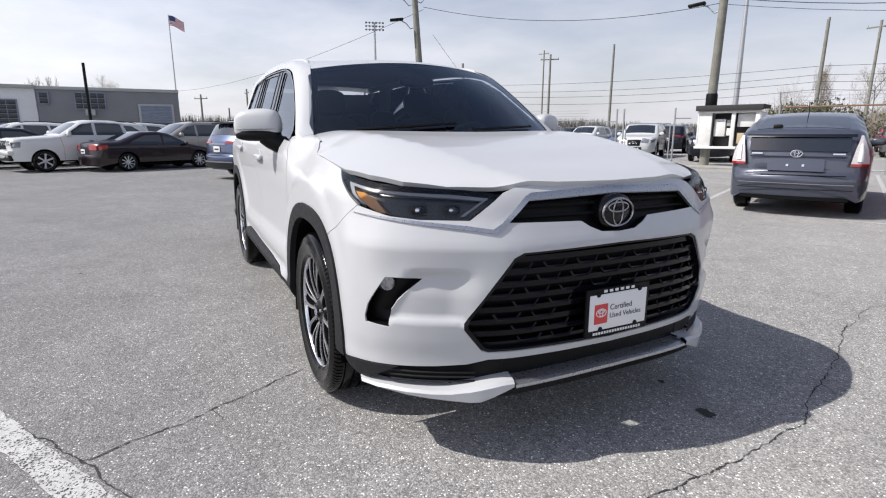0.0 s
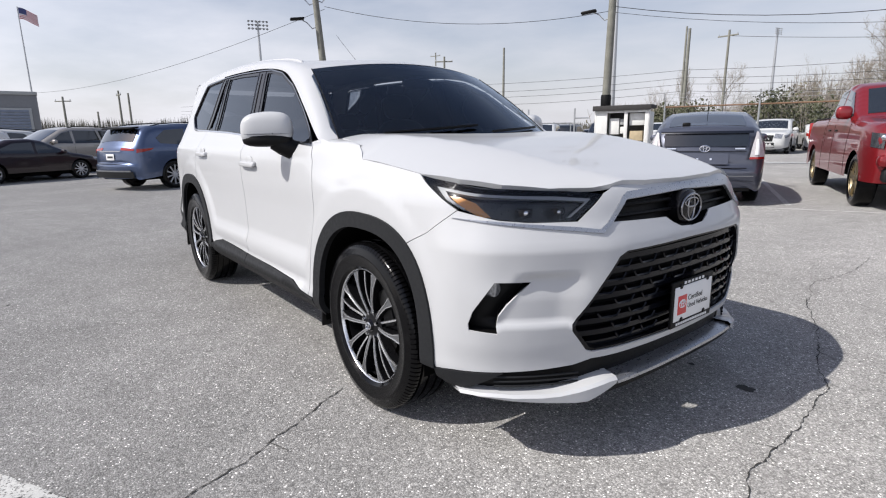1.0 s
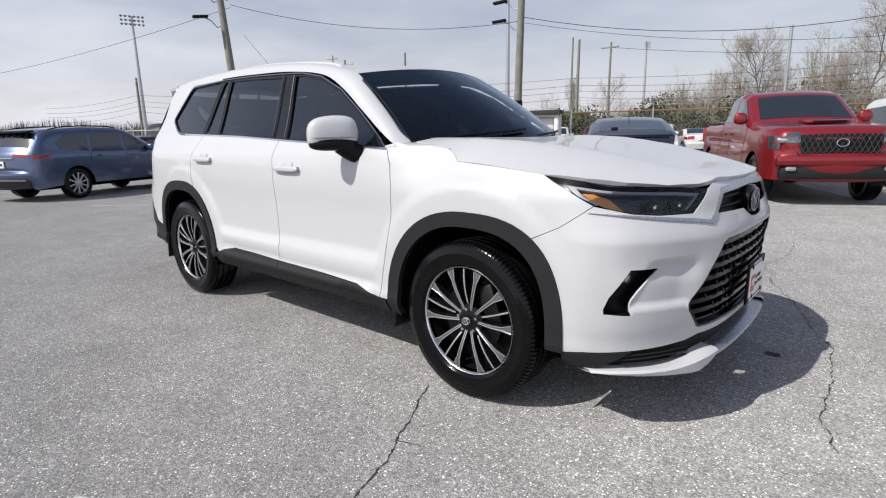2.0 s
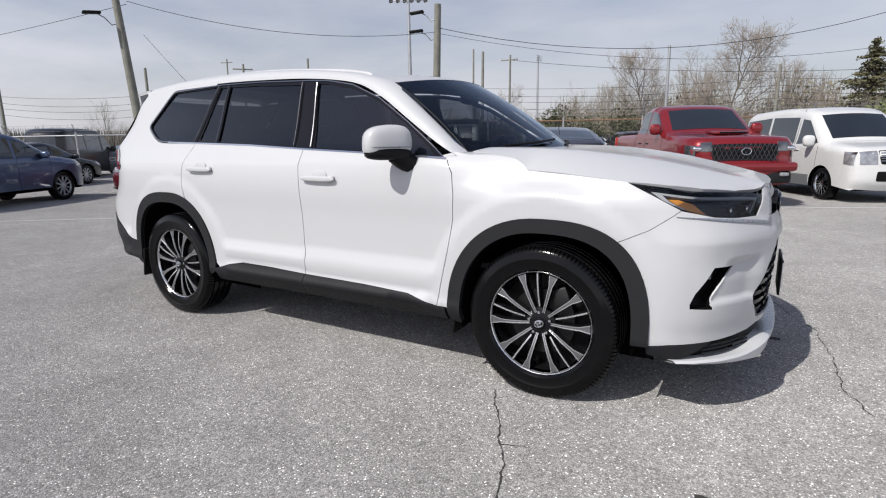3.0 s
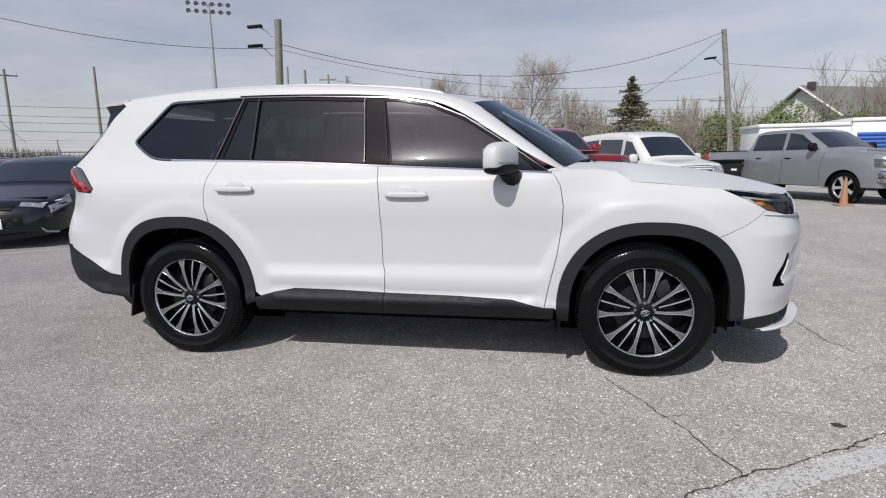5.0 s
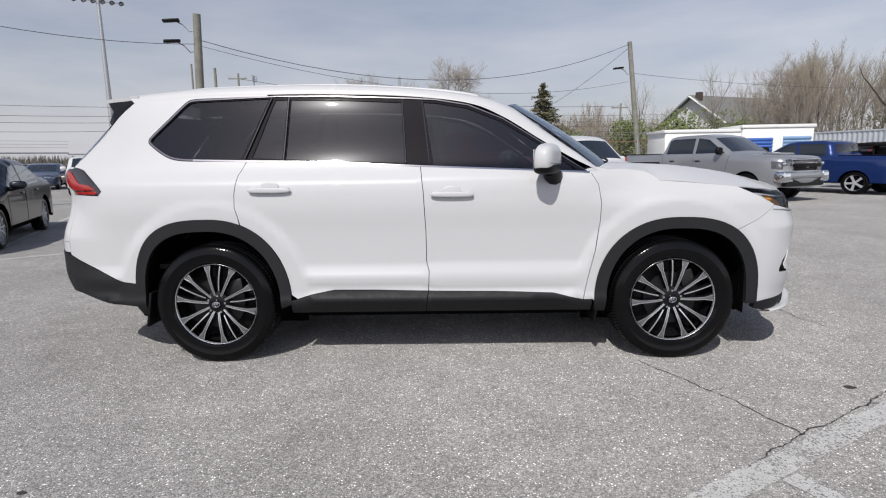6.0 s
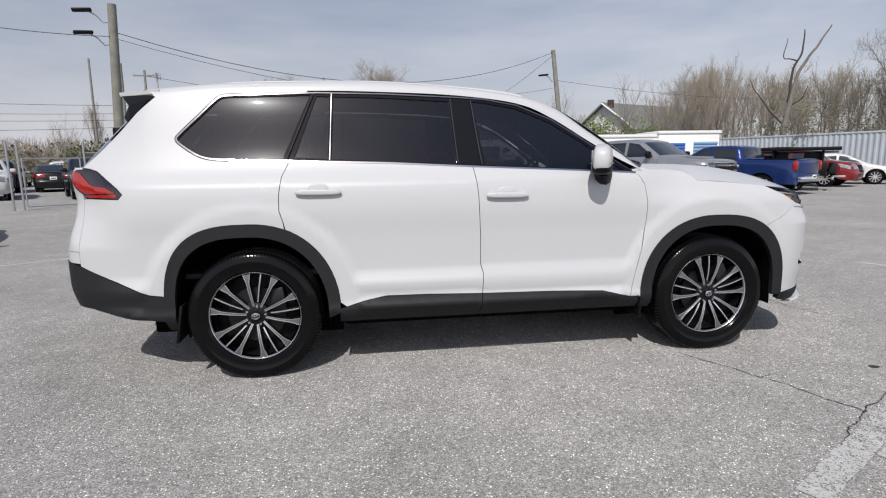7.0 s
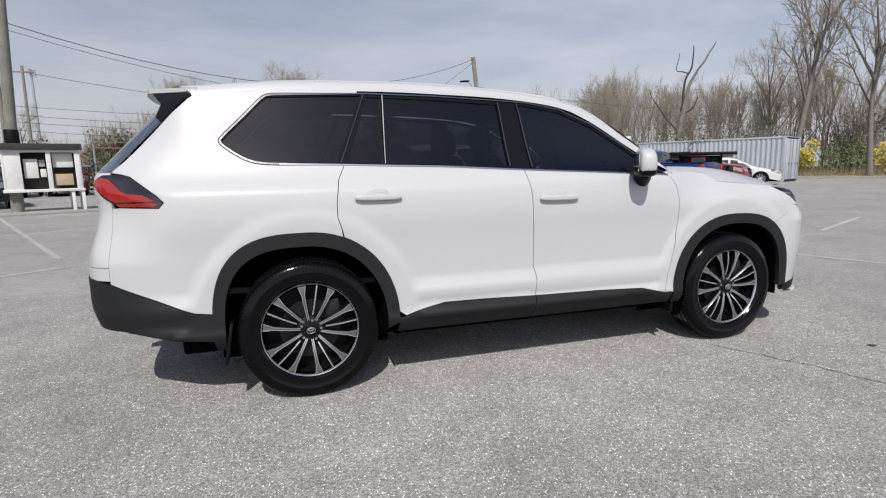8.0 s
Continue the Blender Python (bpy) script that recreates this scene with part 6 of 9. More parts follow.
blue_truck = pickup(P_BLUE, -1.0, "bright blue double-cab pickup seen tail out", ("five", WHEEL_SILVER))
blue_truck.matrix_world = pose(13.05, 15.05, 0, 0, 0, LOT + 180) @ Matrix.Diagonal((1, 0.96, 0.90, 1))
place(pickup(P_VAN, -1.10, "white crew-cab pickup with a chrome grille", ("six", WHEEL_SILVER)), -18.9, -4.15, LOT, 0.87)

prius = vehicle("hatchback", "slate grey hybrid hatchback with a split rear window", "car", P_SLATE,
                [(2.16, 0.26), (2.24, 0.40), (2.22, 0.60), (2.05, 0.72), (1.25, 0.98), (0.35, 1.40), (-0.15, 1.49), (-0.9, 1.47), (-1.30, 1.40), (-1.97, 1.21), (-2.04, 1.14), (-2.12, 0.92), (-2.16, 0.64), (-2.23, 0.56), (-2.19, 0.28)],
                0.96, 1.745, 2.70, 0.315, [[(1.0, 0.99), (0.35, 1.31), (0.05, 1.36), (0.05, 0.98)], [(0.0, 0.98), (0.0, 1.38), (-0.7, 1.39), (-1.2, 1.28), (-1.45, 1.12), (-1.2, 1.0)]],
                (1.2, 0.38), (-1.02, -1.92), 0.35, 0.03, ("five", WHEEL_SILVER), head=([(2.1, 0.70), (1.75, 0.84), (1.8, 0.68), (2.1, 0.58)], (0.55, 0.70, 0.6, 0.98)), low=(0.28, 0.45, 0.6, BLACK), sill=0.24,
                mirror=(0.85, 0.98, 0.14), handles=((0.2, 0.86), (-0.75, 0.88)), seams=([(0.02, 0.98), (0.02, 0.3)],))
TAIL_LINE = [(0.26, -2.19), (0.56, -2.225), (0.64, -2.165), (0.92, -2.12), (1.14, -2.04), (1.21, -1.98)]
# crease bands paint the folds' light: navy for shade, silver for the highlight
for nm, y0, y1, z0, z1, mt, lift, lb in (("lower_rear_window", -0.60, 0.60, 0.93, 1.125, GLASS_CAR, 0.010, "dark lower rear window"), ("spoiler_bar", -0.66, 0.66, 1.13, 1.165, P_NAVY, 0.045, "dark spoiler bar"), ("tailgate_crease", -0.58, 0.58, 0.845, 0.862, P_NAVY, 0.012, ""), ("plate_recess", -0.34, 0.34, 0.655, 0.825, P_SLATE, 0.010, ""), ("tailgate_seam", -0.60, 0.60, 0.598, 0.606, BLACK, 0.012, ""),
                                         ("bumper_crease", -0.70, 0.70, 0.475, 0.483, P_SILVER, 0.012, ""), ("bumper_valance", -0.66, 0.66, 0.25, 0.30, BLACK, 0.010, "black bumper valance"), ("bumper_crease", -0.70, 0.70, 0.40, 0.408, P_NAVY, 0.012, "")):
    bow(nm, y0, y1, z0, z1, TAIL_LINE, mt, prius, lift, label=lb)


def tail_lens(nm, sd, rows, mat, parent, lift, label=""):
    """A lens that tapers upwards along the tail's corner; rows give (height, inner y, outer y)."""
    zs, xs = [p[0] for p in TAIL_LINE], [p[1] for p in TAIL_LINE]
    out = []
    for z, y0, y1 in rows:
        out.append([Vector((float(np.interp(z, zs, xs)) - 0.12 * (1 - (y / 0.84) ** 2) - lift + 0.10 * max(0.0, y - 0.74) / 0.10, sd * y, z)) for y in [y0 + (y1 - y0) * k / 8 for k in range(9)]])
    return grid_sheet(nm, out, mat, parent, label=label, thick=0.012)


for sd in (1, -1):
    tl = tail_lens("tail_lamp", sd, [(0.745, 0.63, 0.835), (0.85, 0.645, 0.825), (0.97, 0.665, 0.795), (1.08, 0.69, 0.755), (1.15, 0.70, 0.725)], TAIL_CLEAR, prius, 0.020, "clear tail lamp lens")
    tail_lens("lamp_core", sd, [(0.80, 0.70, 0.76), (0.92, 0.705, 0.755), (1.04, 0.71, 0.735)], PLATE_WHITE, tl, 0.036)
    tail_lens("red_strip", sd, [(0.735, 0.63, 0.835), (0.768, 0.633, 0.835)], RED_LENS, tl, 0.034, "red strip at the foot of the lamp")
    bow("badge_bar", sd * 0.42, sd * 0.56, 0.885, 0.905, TAIL_LINE, CHROME, prius, 0.016)
    bow("plate_bolt", sd * 0.08, sd * 0.11, 0.72, 0.75, TAIL_LINE, CHROME, prius, 0.020)
bm = bmesh.new()
ring_at(bm, 0.070, 0.048, Vector((-2.268, 0, 0.895)), 0.009, n=20)
ring_at(bm, 0.022, 0.046, Vector((-2.268, 0, 0.895)), 0.007, n=16)
ring_at(bm, 0.046, 0.018, Vector((-2.268, 0, 0.918)), 0.007, n=16)
part("emblem", bm, CHROME, prius)
bm = bmesh.new()
tube(bm, (-0.95, 0, 1.50), (-1.16, 0, 1.66), 0.007, 0.004, 6)
part("aerial", bm, BLACK, prius)
bm = bmesh.new()
tube(bm, (-1.62, 0.02, 1.335), (-1.90, 0.30, 1.262), 0.012, 0.010, 6)
box(bm, (0.10, 0.12, 0.07), Matrix.Translation((-1.90, 0.30, 1.27)), 0.02)
part("rear_wiper", bm, BLACK, prius)
prius.matrix_world = pose(-1.75, 8.92, 0, 0, 0, LOT + 180) @ Matrix.Diagonal((1.05, 1.05, 1.05, 1))


def van(color, label, L=4.75, H=1.94, wb=2.90):
    h = H / 1.94
    return vehicle("van", label, "van", color,
                   [(2.26, 0.28), (2.34, 0.42), (2.32, 0.72), (2.28, 0.98), (2.16, 1.06), (1.45, 1.18), (0.72, 1.80 * h), (0.35, 1.90 * h), (-0.6, H), (-2.0, 1.90 * h), (-2.30, 1.76 * h), (-2.40, 1.10), (-2.42, 0.55), (-2.38, 0.32)],
                   1.12, 1.80, wb, 0.335, [[(1.20, 1.16), (0.72, 1.64 * h), (0.45, 1.68 * h), (0.42, 1.14)], [(0.30, 1.14), (0.30, 1.72 * h), (-0.80, 1.75 * h), (-0.80, 1.14)], [(-0.90, 1.14), (-0.90, 1.75 * h), (-2.05, 1.70 * h), (-2.2, 1.2)]],
                   (1.38, 0.78), (-2.28, -2.38), 0.16, 0.03, ("multi", CHROME), head=([(2.26, 0.99), (2.06, 1.0), (2.08, 0.76), (2.28, 0.74)], (0.73, 0.985, 0.57, 0.985)), nose=0.10, grille=(0.73, 0.97, 0.55, CHROME), low=(0.44, 0.62, 0.60, BLACK), sill=0.26, skirt=(0.50, P_SILVER if color is P_VAN else color),
                   mirror=(1.08, 1.16, 0.24), tail=([(-2.40, 1.1), (-2.28, 1.1), (-2.28, 0.8), (-2.42, 0.8)], (0.8, 1.1, 0.85, 0.99)), seams=([(1.25, 1.1), (1.22, 0.3)], [(0.36, 1.9), (0.36, 0.3)]), handles=((0.5, 1.02),))


white_van = place(van(P_VAN, "white passenger van with chrome grille and alloy wheels"), 3.76, 11.92, LOT)
black_van = place(van(P_BLACK, "black cargo van parked behind the fence", H=2.05), -23.3, 8.9, 116 + 10)


def suv_car(color, label, rails=True, clad=None, group=""):
    return vehicle("suv", label, "car", color,
                   [(2.32, 0.28), (2.42, 0.42), (2.40, 0.72), (2.30, 0.94), (2.15, 1.02), (1.20, 1.16), (0.40, 1.62), (0.05, 1.70), (-0.9, 1.71), (-1.9, 1.64), (-2.10, 1.56), (-2.32, 1.20), (-2.42, 1.05), (-2.44, 0.72), (-2.50, 0.66), (-2.44, 0.34)],
                   1.10, 1.92, 2.85, 0.375, [[(0.95, 1.14), (0.42, 1.50), (0.12, 1.58), (0.10, 1.12)], [(0.02, 1.12), (0.02, 1.59), (-0.85, 1.58), (-0.95, 1.12)], [(-1.03, 1.14), (-0.95, 1.58), (-1.55, 1.54), (-1.85, 1.34), (-1.75, 1.2)]],
                   (1.12, 0.44), (-2.10, -2.32), 0.24, 0.03, ("ten", WHEEL_SILVER), head=([(2.30, 0.90), (1.88, 1.0), (1.95, 0.86), (2.30, 0.76)], (0.74, 0.92, 0.52, 0.99)), grille=(0.58, 0.86, 0.50, BLACK), low=(0.32, 0.50, 0.62, PLASTIC), sill=0.30,
                   mirror=(0.80, 1.14, 0.17), tail=([(-2.38, 1.07), (-1.98, 1.09), (-2.05, 1.04), (-2.40, 0.97)], (0.975, 1.07, 0.48, 0.99)), rear_plate=0.84, seams=([(0.06, 1.1), (0.06, 0.34)], [(1.05, 1.1), (1.0, 0.34)], [(-0.98, 1.12), (-1.05, 0.85)]), handles=((0.25, 1.0), (-0.75, 1.02)),
                   roof_rails=(0.1, -1.8) if rails else False, cladding=clad, group=group)


highlander = place(suv_car(P_STEELBLUE, "steel blue SUV parked tail out"), -12.68, 1.75, LOT + 180, 0.945)
bm = bmesh.new()
box(bm, (0.22, 1.22, 0.04), Matrix.Translation((-2.20, 0, 1.60)) @ pose(0, 0, 0, 0, -8, 0), 0.015)
part("spoiler", bm, BLACK, highlander)
SUV_TAIL = [(0.30, -2.42), (0.36, -2.44), (0.64, -2.50), (0.72, -2.45), (1.05, -2.42), (1.20, -2.32)]
for nm, y0, y1, z0, z1, mt, lf, lb in (("bumper_valance", -0.76, 0.76, 0.34, 0.50, PLASTIC, 0.030, "dark grey plastic bumper valance"), ("bumper_trim", -0.70, 0.70, 0.50, 0.535, SATIN, 0.036, "satin silver bumper strip"), ("tailgate_seam", -0.62, 0.62, 0.700, 0.710, BLACK, 0.026, ""),
                                       ("lamp_bar", -0.40, 0.40, 1.005, 1.03, SATIN, 0.030, "bright strip between the tail lamps")):
    bow(nm, y0, y1, z0, z1, SUV_TAIL, mt, highlander, lf, label=lb)


def sedan(color, label, group=""):
    return vehicle("sedan", label, "car", color,
                   [(2.34, 0.20), (2.42, 0.34), (2.40, 0.56), (2.26, 0.72), (1.15, 0.94), (0.30, 1.36), (-0.1, 1.44), (-0.75, 1.42), (-1.62, 1.08), (-2.25, 1.06), (-2.36, 0.98), (-2.42, 0.62), (-2.46, 0.55), (-2.40, 0.26)],
                   0.94, 1.84, 2.82, 0.34, [[(0.92, 0.96), (0.30, 1.28), (0.0, 1.33), (-0.02, 0.95)], [(-0.10, 0.95), (-0.10, 1.33), (-0.7, 1.30), (-1.15, 1.12), (-1.30, 1.0)]],
                   (1.08, 0.34), (-0.80, -1.55), 0.28, 0.03, ("ten", WHEEL_SILVER), head=([(2.30, 0.66), (1.85, 0.82), (1.9, 0.70), (2.32, 0.55)], (0.59, 0.68, 0.52, 0.985)), grille=(0.53, 0.64, 0.46, BLACK), low=(0.24, 0.48, 0.70, BLACK), sill=0.22,
                   mirror=(0.78, 0.94, 0.14), tail=([(-2.38, 0.94), (-2.05, 0.98), (-2.10, 0.84), (-2.40, 0.78)], (0.78, 0.95, 0.50, 0.99)), seams=([(-0.06, 0.94), (-0.06, 0.26)], [(1.0, 0.92), (0.95, 0.26)]), handles=((0.12, 0.84), (-0.85, 0.86)), front_plate=0.40, rear_plate=0.70, group=group)


camry = place(sedan(P_NAVY, "navy black sedan parked nose out"), -8.35, 4.85, LOT)
for sd in (1, -1):
    bm = bmesh.new()
    path_tube(bm, [(2.40, sd * 0.42, 0.47), (2.41, sd * 0.55, 0.40), (2.36, sd * 0.66, 0.26), (2.26, sd * 0.80, 0.24)], 0.018, 6)
    part("intake_frame", bm, SATIN, camry, "grey frame of the lower intake")
    bm = bmesh.new()
    path_tube(bm, [(2.33, sd * 0.50, 0.685), (2.24, sd * 0.68, 0.705), (2.06, sd * 0.82, 0.745)], 0.012, 6)
    part("lamp_strip", bm, PLATE_WHITE, camry)
dark_sedan = place(sedan(P_PLUM, "dark plum sedan with ten-spoke wheels"), -17.9, -2.10, LOT + 183, 0.90)
place(recolour(copy_thing(camry, Matrix()), P_MAROON), -12.2, 6.6, LOT)["label"] = "maroon sedan parked nose out beside a navy one"

# ---- marks on the asphalt ----
def painted_line(a, b, w, name="parking_line", z=0.004, worn=0.35):
    """A worn painted line: a strip with ragged edges and bites out of it."""
    rnd = random.Random(int(a[0] * 100) + int(b[1] * 37))
    a, b = Vector((*a, 0)), Vector((*b, 0))
    d = b - a
    n = max(2, int(d.length / 0.05))
    q = Vector((-d.y, d.x, 0)).normalized()
    bm = bmesh.new()
    prev = None
    for k in range(n + 1):
        c = a + d * (k / n)
        e0, e1 = w / 2 - rnd.random() * w * 0.10, w / 2 - rnd.random() * w * 0.10
        cur = (bm.verts.new(c + q * e0 + Vector((0, 0, z))), bm.verts.new(c + q * (e0 - e1) * 0.5 + Vector((0, 0, z))), bm.verts.new(c - q * e1 + Vector((0, 0, z))))
        if prev:
            for i in range(2):
                bm.faces.new((prev[i], prev[i + 1], cur[i + 1], cur[i]))
        prev = cur
    ob = part(name, bm, LINE_PAINT, None, smooth=0)
    tagged(ob, "worn white parking line on the asphalt", "line", kind="structure")
    return ob


def crack(pts, w, seed, branch=True):
    """A jagged open crack: a dark furrow with crumbled, uneven lips."""
    rnd = random.Random(seed)
    P = [Vector((*p, 0)) for p in pts]
    line = []
    off = 0.0
    for a, b in zip(P, P[1:]):
        n = max(2, int((b - a).length / 0.018))
        q = Vector((-(b - a).y, (b - a).x, 0)).normalized()
        for k in range(n):
            off = off * 0.86 + rnd.uniform(-0.007, 0.007)
            line.append(a.lerp(b, k / n) + q * off)
    line.append(P[-1])
    bm = bmesh.new()
    prev = None
    for i, c in enumerate(line):
        d = (line[min(i + 1, len(line) - 1)] - line[max(i - 1, 0)]).normalized()
        q = Vector((-d.y, d.x, 0))
        s = w * (0.15 + 0.85 * rnd.random() ** 1.6) * min(1, 0.3 + i / 6, 0.3 + (len(line) - 1 - i) / 6)
        up = Vector((0, 0, 0.0035))
        cur = (bm.verts.new(c + q * s * 0.5 + up), bm.verts.new(c - q * s * 0.5 + up))
        if prev:
            bm.faces.new((prev[0], prev[1], cur[1], cur[0]))
        prev = cur
        if branch and rnd.random() < 0.025:
            t = c + q * rnd.choice((-1, 1)) * rnd.uniform(0.04, 0.14) + d * rnd.uniform(0.02, 0.10)
            v = [bm.verts.new(c + up * 1.1 + d * s * 0.5), bm.verts.new(c + up * 1.1 - d * s * 0.5), bm.verts.new(t + up)]
            bm.faces.new(v)
    ob = part("crack", bm, CRACK, None, smooth=0)
    tagged(ob, "dark jagged crack in the asphalt", "crack", kind="structure")


crack([(1.38, -0.98), (1.45, -1.12), (1.52, -1.25), (1.60, -1.42), (1.70, -1.62), (1.815, -1.94)], 0.011, 3)
crack([(1.30, -2.36), (1.44, -2.20), (1.60, -2.06), (1.815, -1.94), (2.05, -1.80), (2.45, -1.56), (2.9, -1.28)], 0.012, 5)
crack([(2.30, 2.42), (2.36, 2.26), (2.42, 2.12), (2.50, 1.98), (2.58, 1.75), (2.66, 1.52), (2.74, 1.30), (2.80, 1.12), (2.92, 0.85), (2.94, 0.55), (2.96, 0.25), (2.97, -0.10), (3.05, -0.4)], 0.009, 11)
crack([(2.36, 2.26), (2.2, 2.9), (2.3, 3.6), (2.2, 4.4)], 0.007, 13)
for a, b, w in (((1.0, -2.50), (2.9, -1.42), 0.13), ((1.555, -2.265), (1.85, -2.86), 0.11),):
    painted_line(a, b, w)
# bays along the fence side of the lot and in the next row
for k in range(-5, 8):
    base = Vector((-7.30, 10.75, 0)) + LY * (2.75 * k)
    tip = base + LX * 6.0
    base = base - LX * 4.8
    painted_line((base.x, base.y), (tip.x, tip.y), 0.10)
painted_line((-9.4, 0.55), (-4.2, 4.55), 0.09)
painted_line((-9.2, 7.45), (-4.2, 11.3), 0.09)
for k in range(-6, 1):
    base = Vector((-12.0, 0.4, 0)) + LY * (2.75 * k)
    tip = base - LX * 5.2
    painted_line((base.x, base.y), (tip.x, tip.y), 0.10)
painted_line((-0.6, 6.9), (6.5, 9.9), 0.10)
for a, b in (((5.3, 1.5), (5.7, 0.5)), ((8.0, 3.2), (10.8, 4.5)), ((7.2, 1.2), (9.0, 2.0)), ((19.0, 12.2), (22.0, 13.4))):
    painted_line(a, b, 0.10)
for x, y, sx, sy in ((2.41, -1.42, 0.035, 0.022), (2.66, 0.55, 0.05, 0.035), (2.35, 0.62, 0.02, 0.015), (-1.55, -2.35, 0.02, 0.015)):
    bm = bmesh.new()
    rnd = random.Random(int(x * 31))
    c = bm.verts.new((x, y, 0.004))
    ring = [bm.verts.new((x + sx * (0.7 + 0.5 * rnd.random()) * math.cos(a), y + sy * (0.7 + 0.5 * rnd.random()) * math.sin(a), 0.004)) for a in [2 * math.pi * k / 14 for k in range(14)]]
    for k in range(14):
        bm.faces.new((c, ring[k], ring[(k + 1) % 14]))
    tagged(part("oil_stain", bm, CRACK, None, smooth=0), "dark oil spot on the asphalt", "stain", kind="structure")


# ---- poles, lamps and cables ----
def pole(x, y, h, r0, r1, label, mat=WOOD_POLE, lean=(0, 0), name="utility_pole"):
    p = thing(name, label, "pole", at=pose(x, y, 0))
    bm = bmesh.new()
    pts = [(lean[0] * t, lean[1] * t, h * t - 0.05 * (t == 0)) for t in [k / 8 for k in range(9)]]
    path_tube(bm, pts, [r0 + (r1 - r0) * k / 8 for k in range(9)], 14)
    part("shaft", bm, mat, p)
    return p


def flood_lamp(parent, at, way):
    at, way = Vector(at), Vector((way[0], way[1], 0)).normalized()
    bm = bmesh.new()
    path_tube(bm, [at, at + way * 0.25 + Vector((0, 0, -0.10)), at + way * 0.45 + Vector((0, 0, 0.12)), at + way * 0.62 + Vector((0, 0, 0.20))], 0.022, 6)
    arm = part("lamp_arm", bm, GALV, parent)
    bm = bmesh.new()
    box(bm, (0.55, 0.26, 0.09), Matrix.Translation(at + way * 0.82 + Vector((0, 0, 0.24))) @ Matrix.Rotation(math.atan2(way.y, way.x), 4, "Z") @ pose(0, 0, 0, 0, 6, 0), 0.03)
    part("lamp_head", bm, BLACK, arm)


def cable(a, b, sag, r=0.010, label="thin black overhead cable between poles", parent=None):
    a, b = Vector(a), Vector(b)
    bm = bmesh.new()
    n = 18
    path_tube(bm, [a.lerp(b, k / n) - Vector((0, 0, 4 * sag * (k / n) * (1 - k / n))) for k in range(n + 1)], r, 5)
    ob = part("cable", bm, CABLE, parent)
    if parent is None:
        tagged(ob, label, "cable", "overhead cables")
    return ob


def cross_arm(p, z, w, ang, n=3):
    bm = bmesh.new()
    box(bm, (w, 0.10, 0.12), pose(0, 0, z, 0, 0, ang), 0.01)
    arm = part("cross_arm", bm, WOOD_POLE, p)
    for k in range(n):
        bm = bmesh.new()
        c = Matrix.Rotation(radians(ang), 3, "Z") @ Vector((w * (k / (n - 1) - 0.5) * 0.9, 0, 0))
        tube(bm, c + Vector((0, 0, z + 0.05)), c + Vector((0, 0, z + 0.22)), 0.05, 0.03, 8)
        part("insulator", bm, GALV, arm)


POLE_A = (-17.15, 8.33)
POLE_B = (-9.18, 15.83)
POLE_C = (11.0, 26.6)
pa = pole(*POLE_A, 6.75, 0.17, 0.12, "weathered wooden pole carrying flood lamps", lean=(-0.22, -0.36))
for z, wx, wy in ((5.55, -0.3, -0.9), (6.45, -0.6, -0.9), (6.55, 0.5, 1.0)):
    flood_lamp(pa, (-0.22 * z / 6.75, -0.36 * z / 6.75, z), (wx, wy))
pb = pole(*POLE_B, 6.50, 0.17, 0.13, "weathered wooden pole with two lamp arms behind the meter booth", lean=(0.47, -0.41))
flood_lamp(pb, (0.38, -0.33, 5.30), (-1, -0.55))
flood_lamp(pb, (0.43, -0.38, 6.0), (-1, -0.35))
bm = bmesh.new()
spun(bm, [(0.175, -0.25), (0.19, -0.2), (0.19, 0.2), (0.175, 0.25)], 16, "Y", pose(0.17, -0.15, 2.34, 90, 0, 0))
part("pole_band", bm, BLACK, pb)
pc = pole(*POLE_C, 7.55, 0.16, 0.12, "pale wooden pole with a lamp arm", lean=(-0.90, 0.0))
flood_lamp(pc, (-0.70, 0, 5.9), (-1, -0.2))
a, b, c = (Vector((*POLE_A, 0)) + Vector((-0.05, -0.05, 0)), Vector((*POLE_B, 0)) + Vector((0.42, -0.37, 0)), Vector((*POLE_C, 0)) + Vector((-0.85, 0, 0)))
cable(a + Vector((0, 0, 6.3)), b + Vector((0, 0, 5.5)), 0.55)
cable(b + Vector((0, 0, 5.65)), c + Vector((0, 0, 7.45)), 1.65, 0.012)
cable(b + Vector((0, 0, 5.45)), c + Vector((0, 0, 5.45)), 1.1, 0.008)
cable(c + Vector((0, 0, 7.3)), (3.5, 36.0, 3.2), 0.5)
cable(c + Vector((0, 0, 5.9)), (46.0, 40.0, 7.0), 0.8)
cable(a + Vector((0, 0, 6.2)), (-50.5, -0.8, 4.9), 0.7, 0.009)
cable(a + Vector((0.3, 0.3, 5.2)), (-14.8, 10.2, 2.0), 0.05, 0.007)
# far street poles
FAR = [(-53.7, 17.9, 7.2, 1), (-40.4, 22.8, 7.4, 0), (-68.2, 52.7, 14.0, 1), (-43.5, 35.0, 9.3, 1), (-38.1, 38.6, 9.8, 0), (-29.6, 58.9, 12.6, 0), (-21.5, 51.7, 10.3, 1), (-17.9, 37.8, 8.5, 0), (3.15, 46.5, 6.8, 0), (-70.9, 7.8, 6.8, 1), (-70.3, 8.7, 6.5, 0), (-76.1, 6.0, 4.6, 0), (-71.4, 2.35, 6.0, 1), (20.0, 60.0, 7.5, 1)]
for x, y, h, arm in FAR:
    p = pole(x, y, h, 0.15, 0.10, "distant wooden street pole", lean=(0.1, 0.0))
    if arm:
        cross_arm(p, h - 0.5, 1.9, random.uniform(-20, 60))
p = pole(-4.0, 41.1, 8.1, 0.12, 0.10, "pale metal mast behind the fence", GALV, name="mast")
